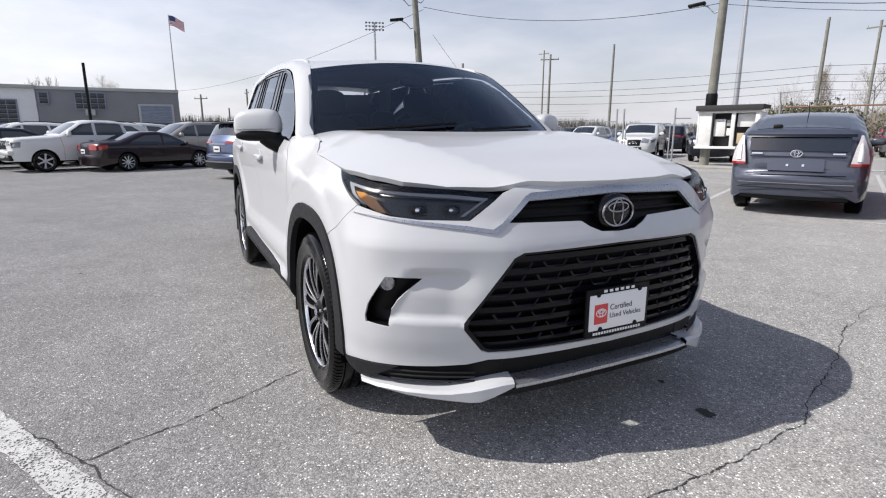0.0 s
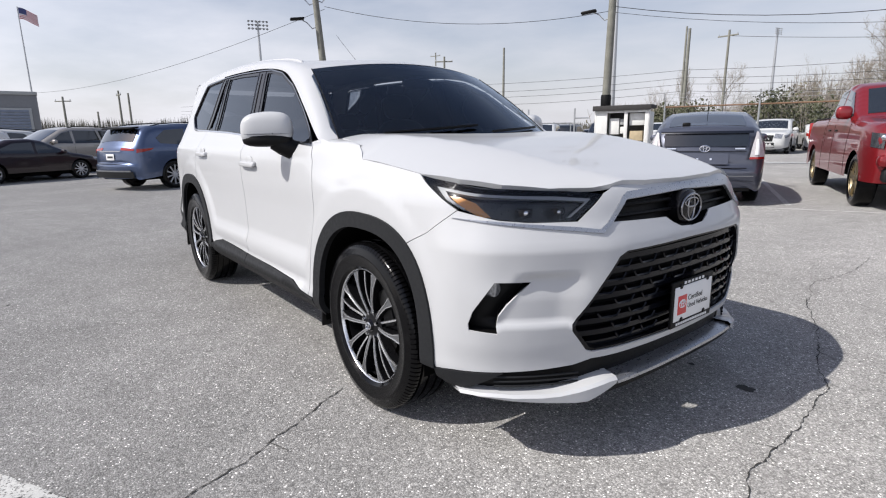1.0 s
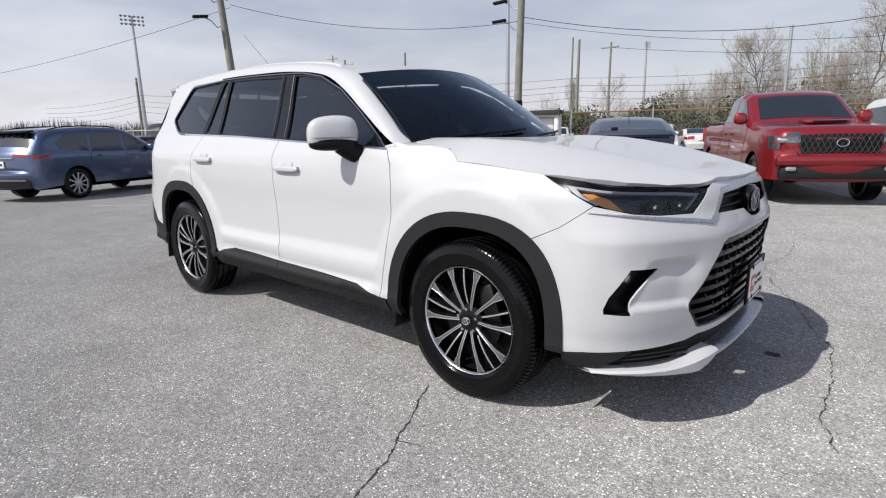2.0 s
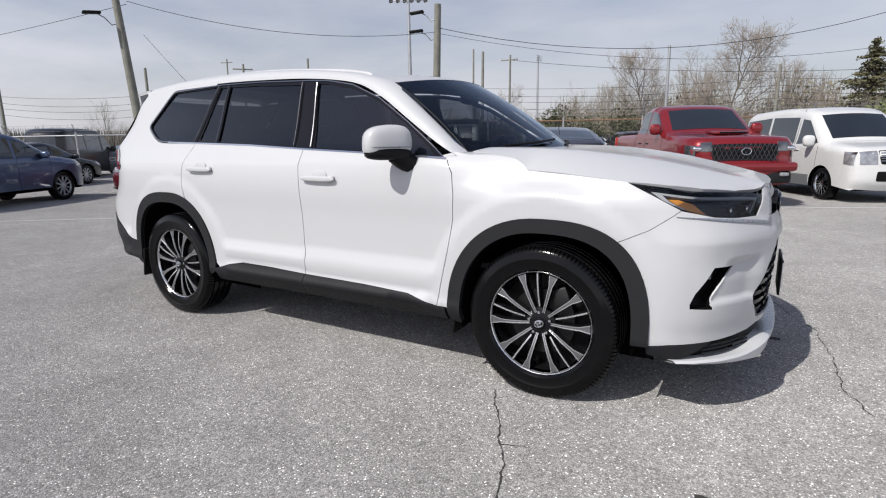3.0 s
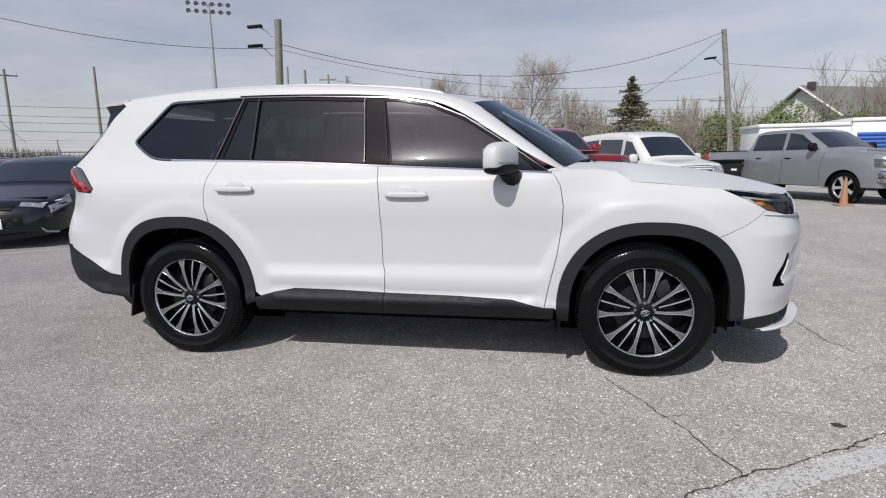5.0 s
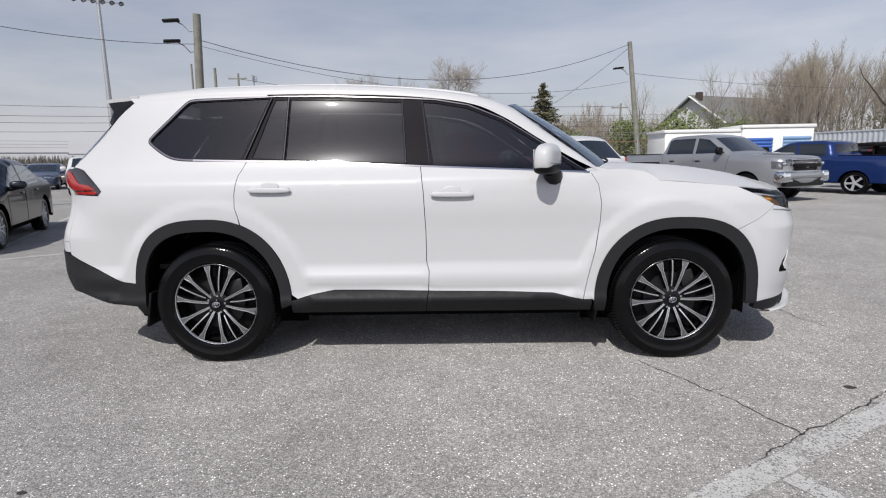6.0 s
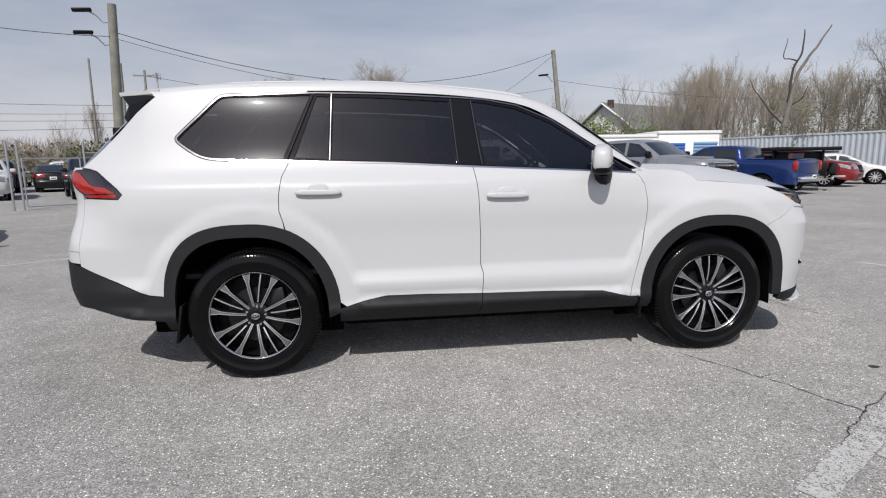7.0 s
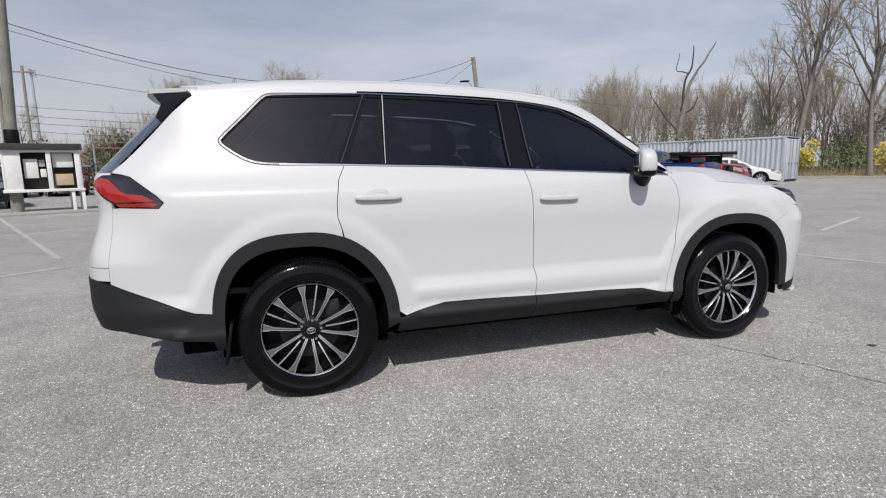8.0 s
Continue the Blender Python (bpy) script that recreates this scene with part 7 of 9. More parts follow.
p = pole(-35.7, -5.8, 5.4, 0.10, 0.08, "thin dark pole beside the parked cars", BLACK, name="mast")
for z, s in ((3.6, 0.5), (4.1, 0.4), (4.55, 0.4), (5.1, 0.3)):
    pts = [(-78, 16, z + 0.3), (-53.7, 17.9, z + 0.5), (-40.0, 24.0, z + 0.4), (-17.9, 37.8, z + 0.5), (3.15, 46.5, z + 0.7), (22.0, 56.0, z + 0.8), (60.0, 70.0, z + 1.0)]
    for q0, q1 in zip(pts, pts[1:]):
        cable(q0, q1, s, 0.013)
cable((-21.5, 51.7, 9.8), (20.0, 60.0, 7.2), 1.0, 0.02)


def stadium_light(x, y, h, w, face, rows=2, n=6):
    p = thing("stadium_light", "tall grey mast with a rack of stadium flood lights", "stadium light", "stadium lights", at=pose(x, y, 0, 0, 0, face))
    bm = bmesh.new()
    tube(bm, (0, 0, -0.05), (0, 0, h), h * 0.014 + 0.08, h * 0.006 + 0.05, 12)
    part("mast", bm, GALV, p)
    for r in range(rows):
        bm = bmesh.new()
        z = h - 0.15 * w * r * 1.3
        box(bm, (w, 0.10, 0.10), Matrix.Translation((0, 0, z)), 0.01)
        bar = part("rack_bar", bm, GALV, p)
        for k in range(n):
            bm = bmesh.new()
            c = Vector((w * (k / (n - 1) - 0.5), -0.22, z - 0.10))
            spun(bm, [(0.0, 0.16), (0.10 * w / 3.2, 0.12), (0.19 * w / 3.2, -0.08), (0.20 * w / 3.2, -0.12)], 12, "Y", Matrix.Translation(c) @ pose(0, 0, 0, 25, 0, 0))
            part("flood_light", bm, GALV, bar)


stadium_light(-45.3, 68.2, 23.3, 5.2, 30, 2, 6)
stadium_light(-137, 49.2, 29.6, 4.4, 75, 3, 6)
stadium_light(-50.4, 137.0, 23.4, 2.0, 80, 4, 3)

# ---- fence along the lot ----
def fence_panel(o, deg, H):
    """One bay of chain-link fence: a post, rails and mesh, three metres long."""
    L = 3.0
    f = thing("fence_panel", "chain-link fence bay with galvanised posts and a rusty top rail", "fence", "fence round the lot", at=Matrix.Translation(o) @ Matrix.Rotation(radians(deg), 4, "Z") @ Matrix.Diagonal((1, 1, H / 1.93, 1)))
    bm = bmesh.new()
    tube(bm, (0, 0, -0.05), (0, 0, 2.05), 0.032, 0.032, 10)
    tube(bm, (0, 0, 2.05), (0, -0.22, 2.38), 0.018, 0.014, 8)
    part("post", bm, GALV, f)
    bm = bmesh.new()
    tube(bm, (0, 0, 1.93), (L, 0, 1.93), 0.024, 0.024, 8)
    part("top_rail", bm, RUST if H > 2 else GALV, f)
    bm = bmesh.new()
    tube(bm, (0, 0, 0.10), (L, 0, 0.10), 0.018, 0.018, 8)
    part("bottom_rail", bm, GALV, f)
    for j in range(3):
        bm = bmesh.new()
        t = (j + 0.6) / 3
        tube(bm, (0, -0.22 * t, 2.05 + 0.33 * t), (L, -0.22 * t, 2.05 + 0.33 * t), 0.005, 0.005, 4)
        part("barbed_wire", bm, GALV, f)
    return f


FENCE = []
for k in range(3):
    FENCE.append((Vector((-12.05, 12.83, 0)) - Vector((0.733, 0.680, 0)) * 3.0 * (k + 1), 42.9, 1.70))
for k in range(5):
    FENCE.append((Vector((-18.65, 6.71, 0)) - Vector((0.95, 0.31, 0)) * 3.0 * (k + 1), 18.1, 1.70))
for k in range(7):
    FENCE.append((Vector((-7.15, 16.65, 0)) + Vector((0.93, 0.36, 0)) * 3.0 * k, 21.2, 2.06))
fence_mesh = None
for o, deg, H in FENCE:
    f = fence_panel(o, deg, H)
    if fence_mesh is None:
        bm = bmesh.new()
        n = 0.14
        for s in (1, -1):
            i = -14
            while i * n < 3.0:
                x0, z0, x1, z1 = i * n, 0.1, i * n + 1.8, 1.9
                if s < 0:
                    z0, z1 = z1, z0
                t0 = max(0, -x0 / 1.8)
                t1 = min(1, (3.0 - x0) / 1.8)
                if t1 > t0:
                    pa_, pb_ = Vector((x0 + 1.8 * t0, 0, z0 + (z1 - z0) * t0)), Vector((x0 + 1.8 * t1, 0, z0 + (z1 - z0) * t1))
                    tube(bm, pa_, pb_, 0.0007, 0.0007, 3, False)
                i += 1
        fence_mesh = part("chain_link", bm, GALV, f).data
    else:
        link_mesh("chain_link", fence_mesh, None, f)
# gate leaf beside the booth
gate = thing("gate", "galvanised pipe gate standing closed in the fence", "gate", at=Matrix.Translation((-11.12, 13.70, 0)) @ Matrix.Rotation(radians(42.9), 4, "Z") @ Matrix.Diagonal((0.9, 1, 0.9, 1)))
for nm, q0, q1 in (("post", (-0.28, 0, -0.05), (-0.28, 0, 2.35)), ("post", (0, 0, -0.05), (0, 0, 2.35)), ("post", (1.95, 0, -0.05), (1.95, 0, 2.35)), ("gate_rail", (0.1, 0, 0.12), (1.8, 0, 0.12)), ("gate_rail", (0.1, 0, 1.75), (1.8, 0, 1.75)), ("gate_stile", (0.1, 0, 0.12), (0.1, 0, 1.75)), ("gate_stile", (1.8, 0, 0.12), (1.8, 0, 1.75)), ("top_rail", (-1.45, 0, 1.84), (-0.28, 0, 1.84)), ("top_rail", (1.95, 0, 1.95), (2.55, 0, 1.95))):
    bm = bmesh.new()
    tube(bm, q0, q1, 0.034 if nm == "post" else 0.024, None, 10)
    part(nm, bm, GALV, gate)

# ---- meter booth on posts under a dark roof ----
WHITE_BOARD = material("weathered_white_board", (0.68, 0.68, 0.66), 0.8, vary=0.12, scale=5, bump=0.15, bump_scale=60)
ROOFING = material("dark_roofing", (0.035, 0.033, 0.033), 0.85, vary=0.25, scale=9, bump=0.3, bump_scale=80)
METER_GREY = material("meter_box_grey", (0.34, 0.35, 0.35), 0.5, vary=0.1, scale=8)
CARDBOARD = material("tan_board", (0.42, 0.34, 0.22), 0.8, vary=0.2, scale=8)
booth = thing("meter_booth", "white wooden meter booth under a flat dark roof", "booth", at=Matrix.Translation((-9.32, 15.55, 0.02)) @ Matrix.Rotation(radians(21.2), 4, "Z") @ Matrix.Diagonal((0.895, 0.895, 0.895, 1)))
BW = 2.22
for nm, size, at, mt in (("roof", (BW + 0.14, 1.2, 0.14), (BW / 2, 0.30, 2.34), ROOFING), ("back_wall", (BW, 0.05, 1.32), (BW / 2, 0.80, 1.48), WHITE_BOARD), ("floor_shelf", (BW + 0.1, 1.05, 0.07), (BW / 2, 0.30, 0.80), WHITE_BOARD), ("end_wall", (0.07, 1.0, 1.32), (0.03, 0.30, 1.48), WHITE_BOARD), ("end_wall", (0.07, 1.0, 1.32), (BW - 0.03, 0.30, 1.48), WHITE_BOARD),
                         ("stile", (0.14, 0.08, 1.32), (1.29, -0.18, 1.48), WHITE_BOARD), ("stile", (0.16, 0.08, 1.32), (2.12, -0.18, 1.48), WHITE_BOARD), ("fascia", (BW + 0.14, 0.05, 0.20), (BW / 2, -0.32, 2.30), ROOFING), ("head_rail", (BW, 0.06, 0.10), (BW / 2, -0.20, 2.16), WHITE_BOARD),
                         ("front_rail", (BW + 0.1, 0.06, 0.10), (BW / 2, -0.22, 0.80), WHITE_BOARD), ("side_panel", (0.52, 0.06, 1.28), (0.26, -0.16, 1.48), WHITE_BOARD),
                         ("meter_box", (0.40, 0.20, 0.66), (0.78, 0.08, 1.56), WHITE_BOARD), ("meter_box", (0.17, 0.18, 0.24), (1.10, 0.10, 1.74), METER_GREY), ("meter_box", (0.17, 0.18, 0.28), (1.12, 0.10, 1.40), WHITE_BOARD), ("meter_box", (0.60, 0.16, 0.50), (1.70, 0.05, 1.84), WHITE_BOARD), ("crate", (0.52, 0.30, 0.40), (1.70, 0.05, 1.16), CARDBOARD), ("inner_board", (0.80, 0.03, 1.26), (0.92, 0.30, 1.48), ROOFING), ("inner_board", (0.74, 0.03, 1.26), (1.72, 0.30, 1.48), ROOFING)):
    bm = bmesh.new()
    box(bm, size, Matrix.Translation(at), 0.012)
    part(nm, bm, mt, booth)
for x in (1.90, BW - 0.02):
    for y in (-0.16, 0.72):
        bm = bmesh.new()
        box(bm, (0.10, 0.10, 0.80), Matrix.Translation((x, y, 0.39)), 0.008)
        part("leg", bm, WHITE_BOARD, booth)
bm = bmesh.new()
box(bm, (4.6, 1.8, 0.10), Matrix.Translation((-7.7, 16.7, 0.04)) @ Matrix.Rotation(radians(21.2), 4, "Z"), 0.03)
KERB = material("kerb_concrete", (0.30, 0.29, 0.27), 0.9, vary=0.2, scale=4, bump=0.3, bump_scale=50)
tagged(part("kerb", bm, KERB, None), "low concrete kerb under the meter booth", "kerb", kind="structure")

# ---- workshop building ----
STUCCO = material("grey_stucco", (0.19, 0.195, 0.205), 0.9, vary=0.12, scale=0.8, bump=0.2, bump_scale=20)
STUCCO_W = material("white_painted_block", (0.62, 0.63, 0.64), 0.9, vary=0.08, scale=0.8, bump=0.2, bump_scale=20)
GLASS_DULL = material("dull_window_glass", (0.016, 0.018, 0.022), 0.2, vary=0.3, scale=1.5)
DOOR_BLUE = material("blue_grey_rolling_door", (0.16, 0.19, 0.25), 0.5, vary=0.2, scale=2)
bld = thing("workshop", "long flat-roofed grey workshop with a white end and a rolling door", "building", at=pose(-50.6, 0, 0))
for nm, size, at, mt in (("wall", (14, 10.4, 4.75), (-7, -5.75, 2.37), STUCCO), ("wall", (14.06, 24, 4.80), (-7.0, -22.98, 2.40), STUCCO_W), ("parapet", (14.2, 10.5, 0.26), (-7, -5.75, 4.88), METER_GREY), ("parapet", (14.5, 24.1, 0.26), (-6.95, -22.98, 4.93), METER_GREY)):
    bm = bmesh.new()
    box(bm, size, Matrix.Translation(at), 0.03)
    part(nm, bm, mt, bld)


def building_window(y0, y1, z0, z1, nx, nz):
    bm = bmesh.new()
    box(bm, (0.14, y1 - y0 + 0.16, z1 - z0 + 0.16), Matrix.Translation((0.03, (y0 + y1) / 2, (z0 + z1) / 2)), 0.02)
    w = part("window", bm, DOOR_BLUE, bld)
    pw, ph = (y1 - y0) / nx, (z1 - z0) / nz
    for i in range(nx):
        for j in range(nz):
            bm = bmesh.new()
            box(bm, (0.04, pw - 0.06, ph - 0.06), Matrix.Translation((0.10, y0 + pw * (i + 0.5), z0 + ph * (j + 0.5))), 0.005)
            part("pane", bm, GLASS_DULL, w)


building_window(-8.3, -6.2, 3.25, 4.55, 4, 3)
building_window(-10.75, -10.15, 3.62, 4.5, 1, 2)
building_window(-18.0, -12.3, 2.05, 3.85, 9, 5)
bm = bmesh.new()
box(bm, (0.6, 0.7, 0.5), Matrix.Translation((0.2, -7.3, 2.95)), 0.03)
part("window_unit", bm, METER_GREY, bld)
bm = bmesh.new()
box(bm, (0.16, 2.75, 3.75), Matrix.Translation((0.02, -2.4, 1.87)), 0.02)
rd = part("rolling_door", bm, METER_GREY, bld)
for k in range(16):
    bm = bmesh.new()
    box(bm, (0.05, 2.4, 0.20), Matrix.Translation((0.12, -2.4, 0.12 + 0.225 * k)), 0.02)
    part("slat", bm, DOOR_BLUE, rd)

# flag on its pole
fp = thing("flagpole", "tall pale flagpole flying a striped flag", "flagpole", at=pose(-66, -0.45, 0))
bm = bmesh.new()
tube(bm, (0, 0, -0.05), (0, 0, 14.1), 0.10, 0.05, 10)
part("shaft", bm, GALV, fp)
FL_R = material("flag_red", (0.42, 0.05, 0.06), 0.8, vary=0.08, scale=3)
FL_W = material("flag_white", (0.72, 0.72, 0.74), 0.8, vary=0.05, scale=3)
FL_B = material("flag_blue", (0.05, 0.06, 0.16), 0.8, vary=0.08, scale=3)


def flag_point(s, t):
    return Vector((0.10 * math.sin(3.5 * s) * s + 0.1, 0.06 + s * 1.45, 13.95 - 1.05 * t - 0.50 * s * s + 0.08 * math.sin(5 * s + 1)))


for k in range(13):
    s0 = 0.42 if k < 7 else 0.0
    rows = [[flag_point(s0 + (1 - s0) * i / 10, (k + j) / 13) for i in range(11)] for j in (0, 1)]
    grid_sheet("stripe", rows, FL_R if k % 2 == 0 else FL_W, fp)
grid_sheet("canton", [[flag_point(0.42 * i / 6, 7 / 13 * j / 3) for i in range(7)] for j in range(4)], FL_B, fp)

# ---- storage sheds, container, trailer, house ----
SHED_W = material("storage_white_steel", (0.72, 0.73, 0.72), 0.5, vary=0.06, scale=1.5)
ROLL_BLUE = material("roller_blue", (0.05, 0.13, 0.42), 0.45, vary=0.08, scale=3)
ROLL_PALE = material("roller_pale_blue", (0.20, 0.32, 0.50), 0.45, vary=0.08, scale=3)


def shed(x, y, L, D, H, doors, deg):
    s = thing("storage_shed", "white steel storage unit with blue roller doors", "shed", "storage units", at=pose(x, y, 0, 0, 0, deg))
    bm = bmesh.new()
    box(bm, (L, D, H), Matrix.Translation((L / 2, D / 2, H / 2)), 0.03)
    part("body", bm, SHED_W, s)
    bm = bmesh.new()
    box(bm, (L + 0.12, D + 0.12, 0.14), Matrix.Translation((L / 2, D / 2, H + 0.02)), 0.02)
    part("roof_edge", bm, SHED_W, s)
    for x0, w, h, mt in doors:
        bm = bmesh.new()
        box(bm, (w + 0.16, 0.08, h + 0.08), Matrix.Translation((x0 + w / 2, -0.005, h / 2 + 0.04)), 0.01)
        d = part("roller_door", bm, SHED_W, s)
        n = int(h / 0.15)
        for k in range(n):
            bm = bmesh.new()
            tube(bm, (x0, -0.035, 0.06 + h * (k + 0.5) / n), (x0 + w, -0.035, 0.06 + h * (k + 0.5) / n), h / n * 0.52, None, 8)
            part("slat", bm, mt, d)


shed(10.05, 20.82, 3.45, 2.6, 2.40, (), -3)
shed(13.4, 20.5, 3.1, 2.4, 2.55, ((0.15, 1.15, 2.0, ROLL_BLUE), (1.75, 1.2, 2.05, ROLL_PALE)), -3)
BOXGREY = material("container_grey_paint", (0.40, 0.43, 0.47), 0.55, vary=0.12, scale=1.2)


def container(x, y, deg, L=12.19, H=2.62, W=2.44):
    """Shipping container: corrugated sides, corner posts, door end with lock rods at x = 0."""
    c = thing("shipping_container", "pale grey corrugated shipping container with rusty streaks", "container", at=pose(x, y, 0, 0, 0, deg))
    for s in (0, 1):
        n = 44
        rows = [[], []]
        for k in range(n * 4 + 1):
            xx = 0.12 + (L - 0.24) * k / (n * 4)
            off = (0.0, 0.0, 0.036, 0.036)[k % 4]
            yy = off + 0.01 if s == 0 else W - off - 0.01
            rows[0].append(Vector((xx, yy, 0.16)))
            rows[1].append(Vector((xx, yy, H - 0.10)))
        bm = bmesh.new()
        V = [[bm.verts.new(p) for p in r] for r in rows]
        for i in range(len(V[0]) - 1):
            bm.faces.new((V[0][i], V[0][i + 1], V[1][i + 1], V[1][i]))
        part("side_sheet", bm, BOXGREY, c, smooth=20)
    for nm, size, at in (("roof_sheet", (L, W, 0.04), (L / 2, W / 2, H - 0.03)), ("end_wall", (0.05, W, H - 0.2), (L - 0.03, W / 2, H / 2)), ("top_rail", (L, 0.08, 0.10), (L / 2, 0.03, H - 0.05)), ("top_rail", (L, 0.08, 0.10), (L / 2, W - 0.03, H - 0.05)), ("bottom_rail", (L, 0.08, 0.16), (L / 2, 0.03, 0.09)), ("bottom_rail", (L, 0.08, 0.16), (L / 2, W - 0.03, 0.09)),
                         ("corner_post", (0.14, 0.14, H), (0.07, 0.07, H / 2)), ("corner_post", (0.14, 0.14, H), (0.07, W - 0.07, H / 2)), ("corner_post", (0.14, 0.14, H), (L - 0.07, 0.07, H / 2)), ("corner_post", (0.14, 0.14, H), (L - 0.07, W - 0.07, H / 2))):
        bm = bmesh.new()
        box(bm, size, Matrix.Translation(at), 0.01)
        part(nm, bm, BOXGREY, c)
    for k in range(2):
        bm = bmesh.new()
        box(bm, (0.06, W / 2 - 0.16, H - 0.28), Matrix.Translation((-0.005, 0.12 + (W / 2 - 0.13) * (k + 0.5) + 0.01, H / 2)), 0.012)
        d = part("door", bm, BOXGREY, c)
        for j in range(2):
            bm = bmesh.new()
            yy = 0.30 + (W / 2 - 0.13) * k + 0.45 * j
            tube(bm, (-0.06, yy, 0.2), (-0.06, yy, H - 0.15), 0.02, None, 8)
            box(bm, (0.05, 0.22, 0.04), Matrix.Translation((-0.07, yy + 0.06, 1.1)), 0.005)
            part("lock_rod", bm, GALV, d)
    return c


container(28.9, 20.7, 112.8)

ROOF_GREY = material("grey_shingles", (0.16, 0.165, 0.16), 0.9, vary=0.2, scale=2, bump=0.4, bump_scale=12)
BRICK_RED = material("chimney_brick", (0.06, 0.042, 0.038), 0.9, vary=0.25, scale=6, bump=0.3, bump_scale=30)
CLAP = material("white_clapboard", (0.60, 0.61, 0.60), 0.8, vary=0.08, scale=3)
house = thing("house", "white gabled house with a grey shingle roof and brick chimney", "house", at=pose(25.9, 46.9, 0, 0, 0, 25))
bm = bmesh.new()
box(bm, (12, 8, 4.4), Matrix.Translation((6, 4, 2.2)), 0.03)
part("wall", bm, CLAP, house)
bm = bmesh.new()
V = [bm.verts.new(p) for p in ((0.02, 0, 4.4), (0.02, 8, 4.4), (0.02, 4, 7.0), (0.2, 0, 4.4), (0.2, 8, 4.4), (0.2, 4, 7.0))]
bm.faces.new(V[:3])
bm.faces.new(V[3:][::-1])
part("gable", bm, CLAP, house, smooth=0)
for s in (0, 1):
    bm = bmesh.new()
    y0 = -0.4 if s == 0 else 8.4
    P = [Vector((-0.5, y0, 4.15)), Vector((12.5, y0, 4.15)), Vector((12.5, 4, 7.1)), Vector((-0.5, 4, 7.1))]
    V = [bm.verts.new(p) for p in P] + [bm.verts.new(p + Vector((0, 0, 0.15))) for p in P]
    bm.faces.new(V[:4])
    bm.faces.new(V[4:][::-1])
    for i in range(4):
        bm.faces.new((V[i], V[(i + 1) % 4], V[4 + (i + 1) % 4], V[4 + i]))
    part("roof", bm, ROOF_GREY, house, smooth=0)
    bm = bmesh.new()
    tube(bm, (-0.52, y0, 4.2), (-0.52, 4, 7.12), 0.10, None, 4)
    part("barge_board", bm, CLAP, house)
bm = bmesh.new()
box(bm, (0.5, 0.5, 1.0), Matrix.Translation((0.1, 3.3, 6.95)), 0.03)
part("chimney", bm, BRICK_RED, house)
for y in (2.6, 5.0):
    bm = bmesh.new()
    box(bm, (0.08, 0.9, 1.2), Matrix.Translation((-0.02, y, 3.0)), 0.02)
    part("window", bm, GLASS_DULL, house)

tr = thing("trailer", "black flat-deck equipment trailer loaded with dark gear", "trailer", at=pose(16.05, 15.2, 0, 0, 0, LOT + 200) @ Matrix.Diagonal((0.80, 0.9, 0.87, 1)))
for nm, size, at, mt in (("deck", (4.0, 1.9, 0.14), (0, 0, 1.84), BLACK), ("box_body", (2.4, 1.7, 0.70), (-0.3, 0, 0.90), BLACK), ("gear_box", (0.7, 1.2, 0.40), (-0.9, 0, 1.46), PLASTIC), ("gear_box", (0.5, 0.8, 0.30), (1.0, 0.1, 1.42), BLACK), ("gear_box", (0.35, 0.5, 0.45), (-1.72, -0.3, 1.0), PLASTIC), ("side_rail", (3.8, 0.06, 0.10), (0, -0.9, 1.70), GALV), ("hitch_bar", (0.5, 0.08, 0.08), (-2.0, 0, 0.62), GALV), ("rack_post", (0.08, 1.6, 0.7), (0.7, 0, 1.5), BLACK), ("rack_post", (0.08, 1.6, 0.7), (-1.3, 0, 1.5), BLACK), ("bumper_bar", (0.10, 1.8, 0.12), (-1.75, 0, 0.55), GALV), ("tool_box", (0.5, 0.9, 0.35), (0.4, 0, 1.50), PLASTIC)):
    bm = bmesh.new()
    box(bm, size, Matrix.Translation(at), 0.02)
    part(nm, bm, mt, tr)
for s in (1, -1):
    m1, m2 = simple_wheel(0.36, 0.22, "five", GALV)
    wo = link_mesh("wheel", m1, None, tr)
    wo.matrix_basis = pose(-0.3, -s * 0.9, 0.36, 0, 0, 0 if s > 0 else 180)
    link_mesh("tyre", m2, None, wo)

# black lidded bin on a stand beside the silver pickup
chest = thing("tool_chest", "black plastic bin with a lid on a low steel stand", "chest", at=pose(6.40, 13.65, 0, 0, 0, LOT + 90) @ Matrix.Diagonal((0.9, 0.9, 0.86, 1)))
for nm, size, at, mt in (("body", (1.30, 0.60, 0.60), (0, 0, 0.90), PLASTIC), ("lid", (1.40, 0.68, 0.10), (0, 0, 1.25), BLACK), ("label_plate", (0.22, 0.02, 0.08), (0.30, -0.31, 0.95), PLATE_WHITE)):
    bm = bmesh.new()
    box(bm, size, Matrix.Translation(at), 0.025, 3)
    part(nm, bm, mt, chest)
for x in (-0.55, 0.55):
    for y in (-0.22, 0.22):
        bm = bmesh.new()
        tube(bm, (x * 1.05, y * 1.1, 0.0), (x, y, 0.62), 0.025, 0.025, 8)
        part("leg", bm, BLACK, chest)

# orange traffic cone
ORANGE = material("cone_orange", (0.36, 0.18, 0.10), 0.6, vary=0.15, scale=9)
cone = thing("traffic_cone", "tall faded orange traffic cone on a square foot", "traffic cone", at=pose(8.25, 10.35, 0))
bm = bmesh.new()
tube(bm, (0, 0, 0.03), (0, 0, 0.68), 0.095, 0.025, 20)
part("cone_body", bm, ORANGE, cone)
bm = bmesh.new()
box(bm, (0.34, 0.34, 0.035), Matrix.Translation((0, 0, 0.018)), 0.01)
part("foot", bm, ORANGE, cone)

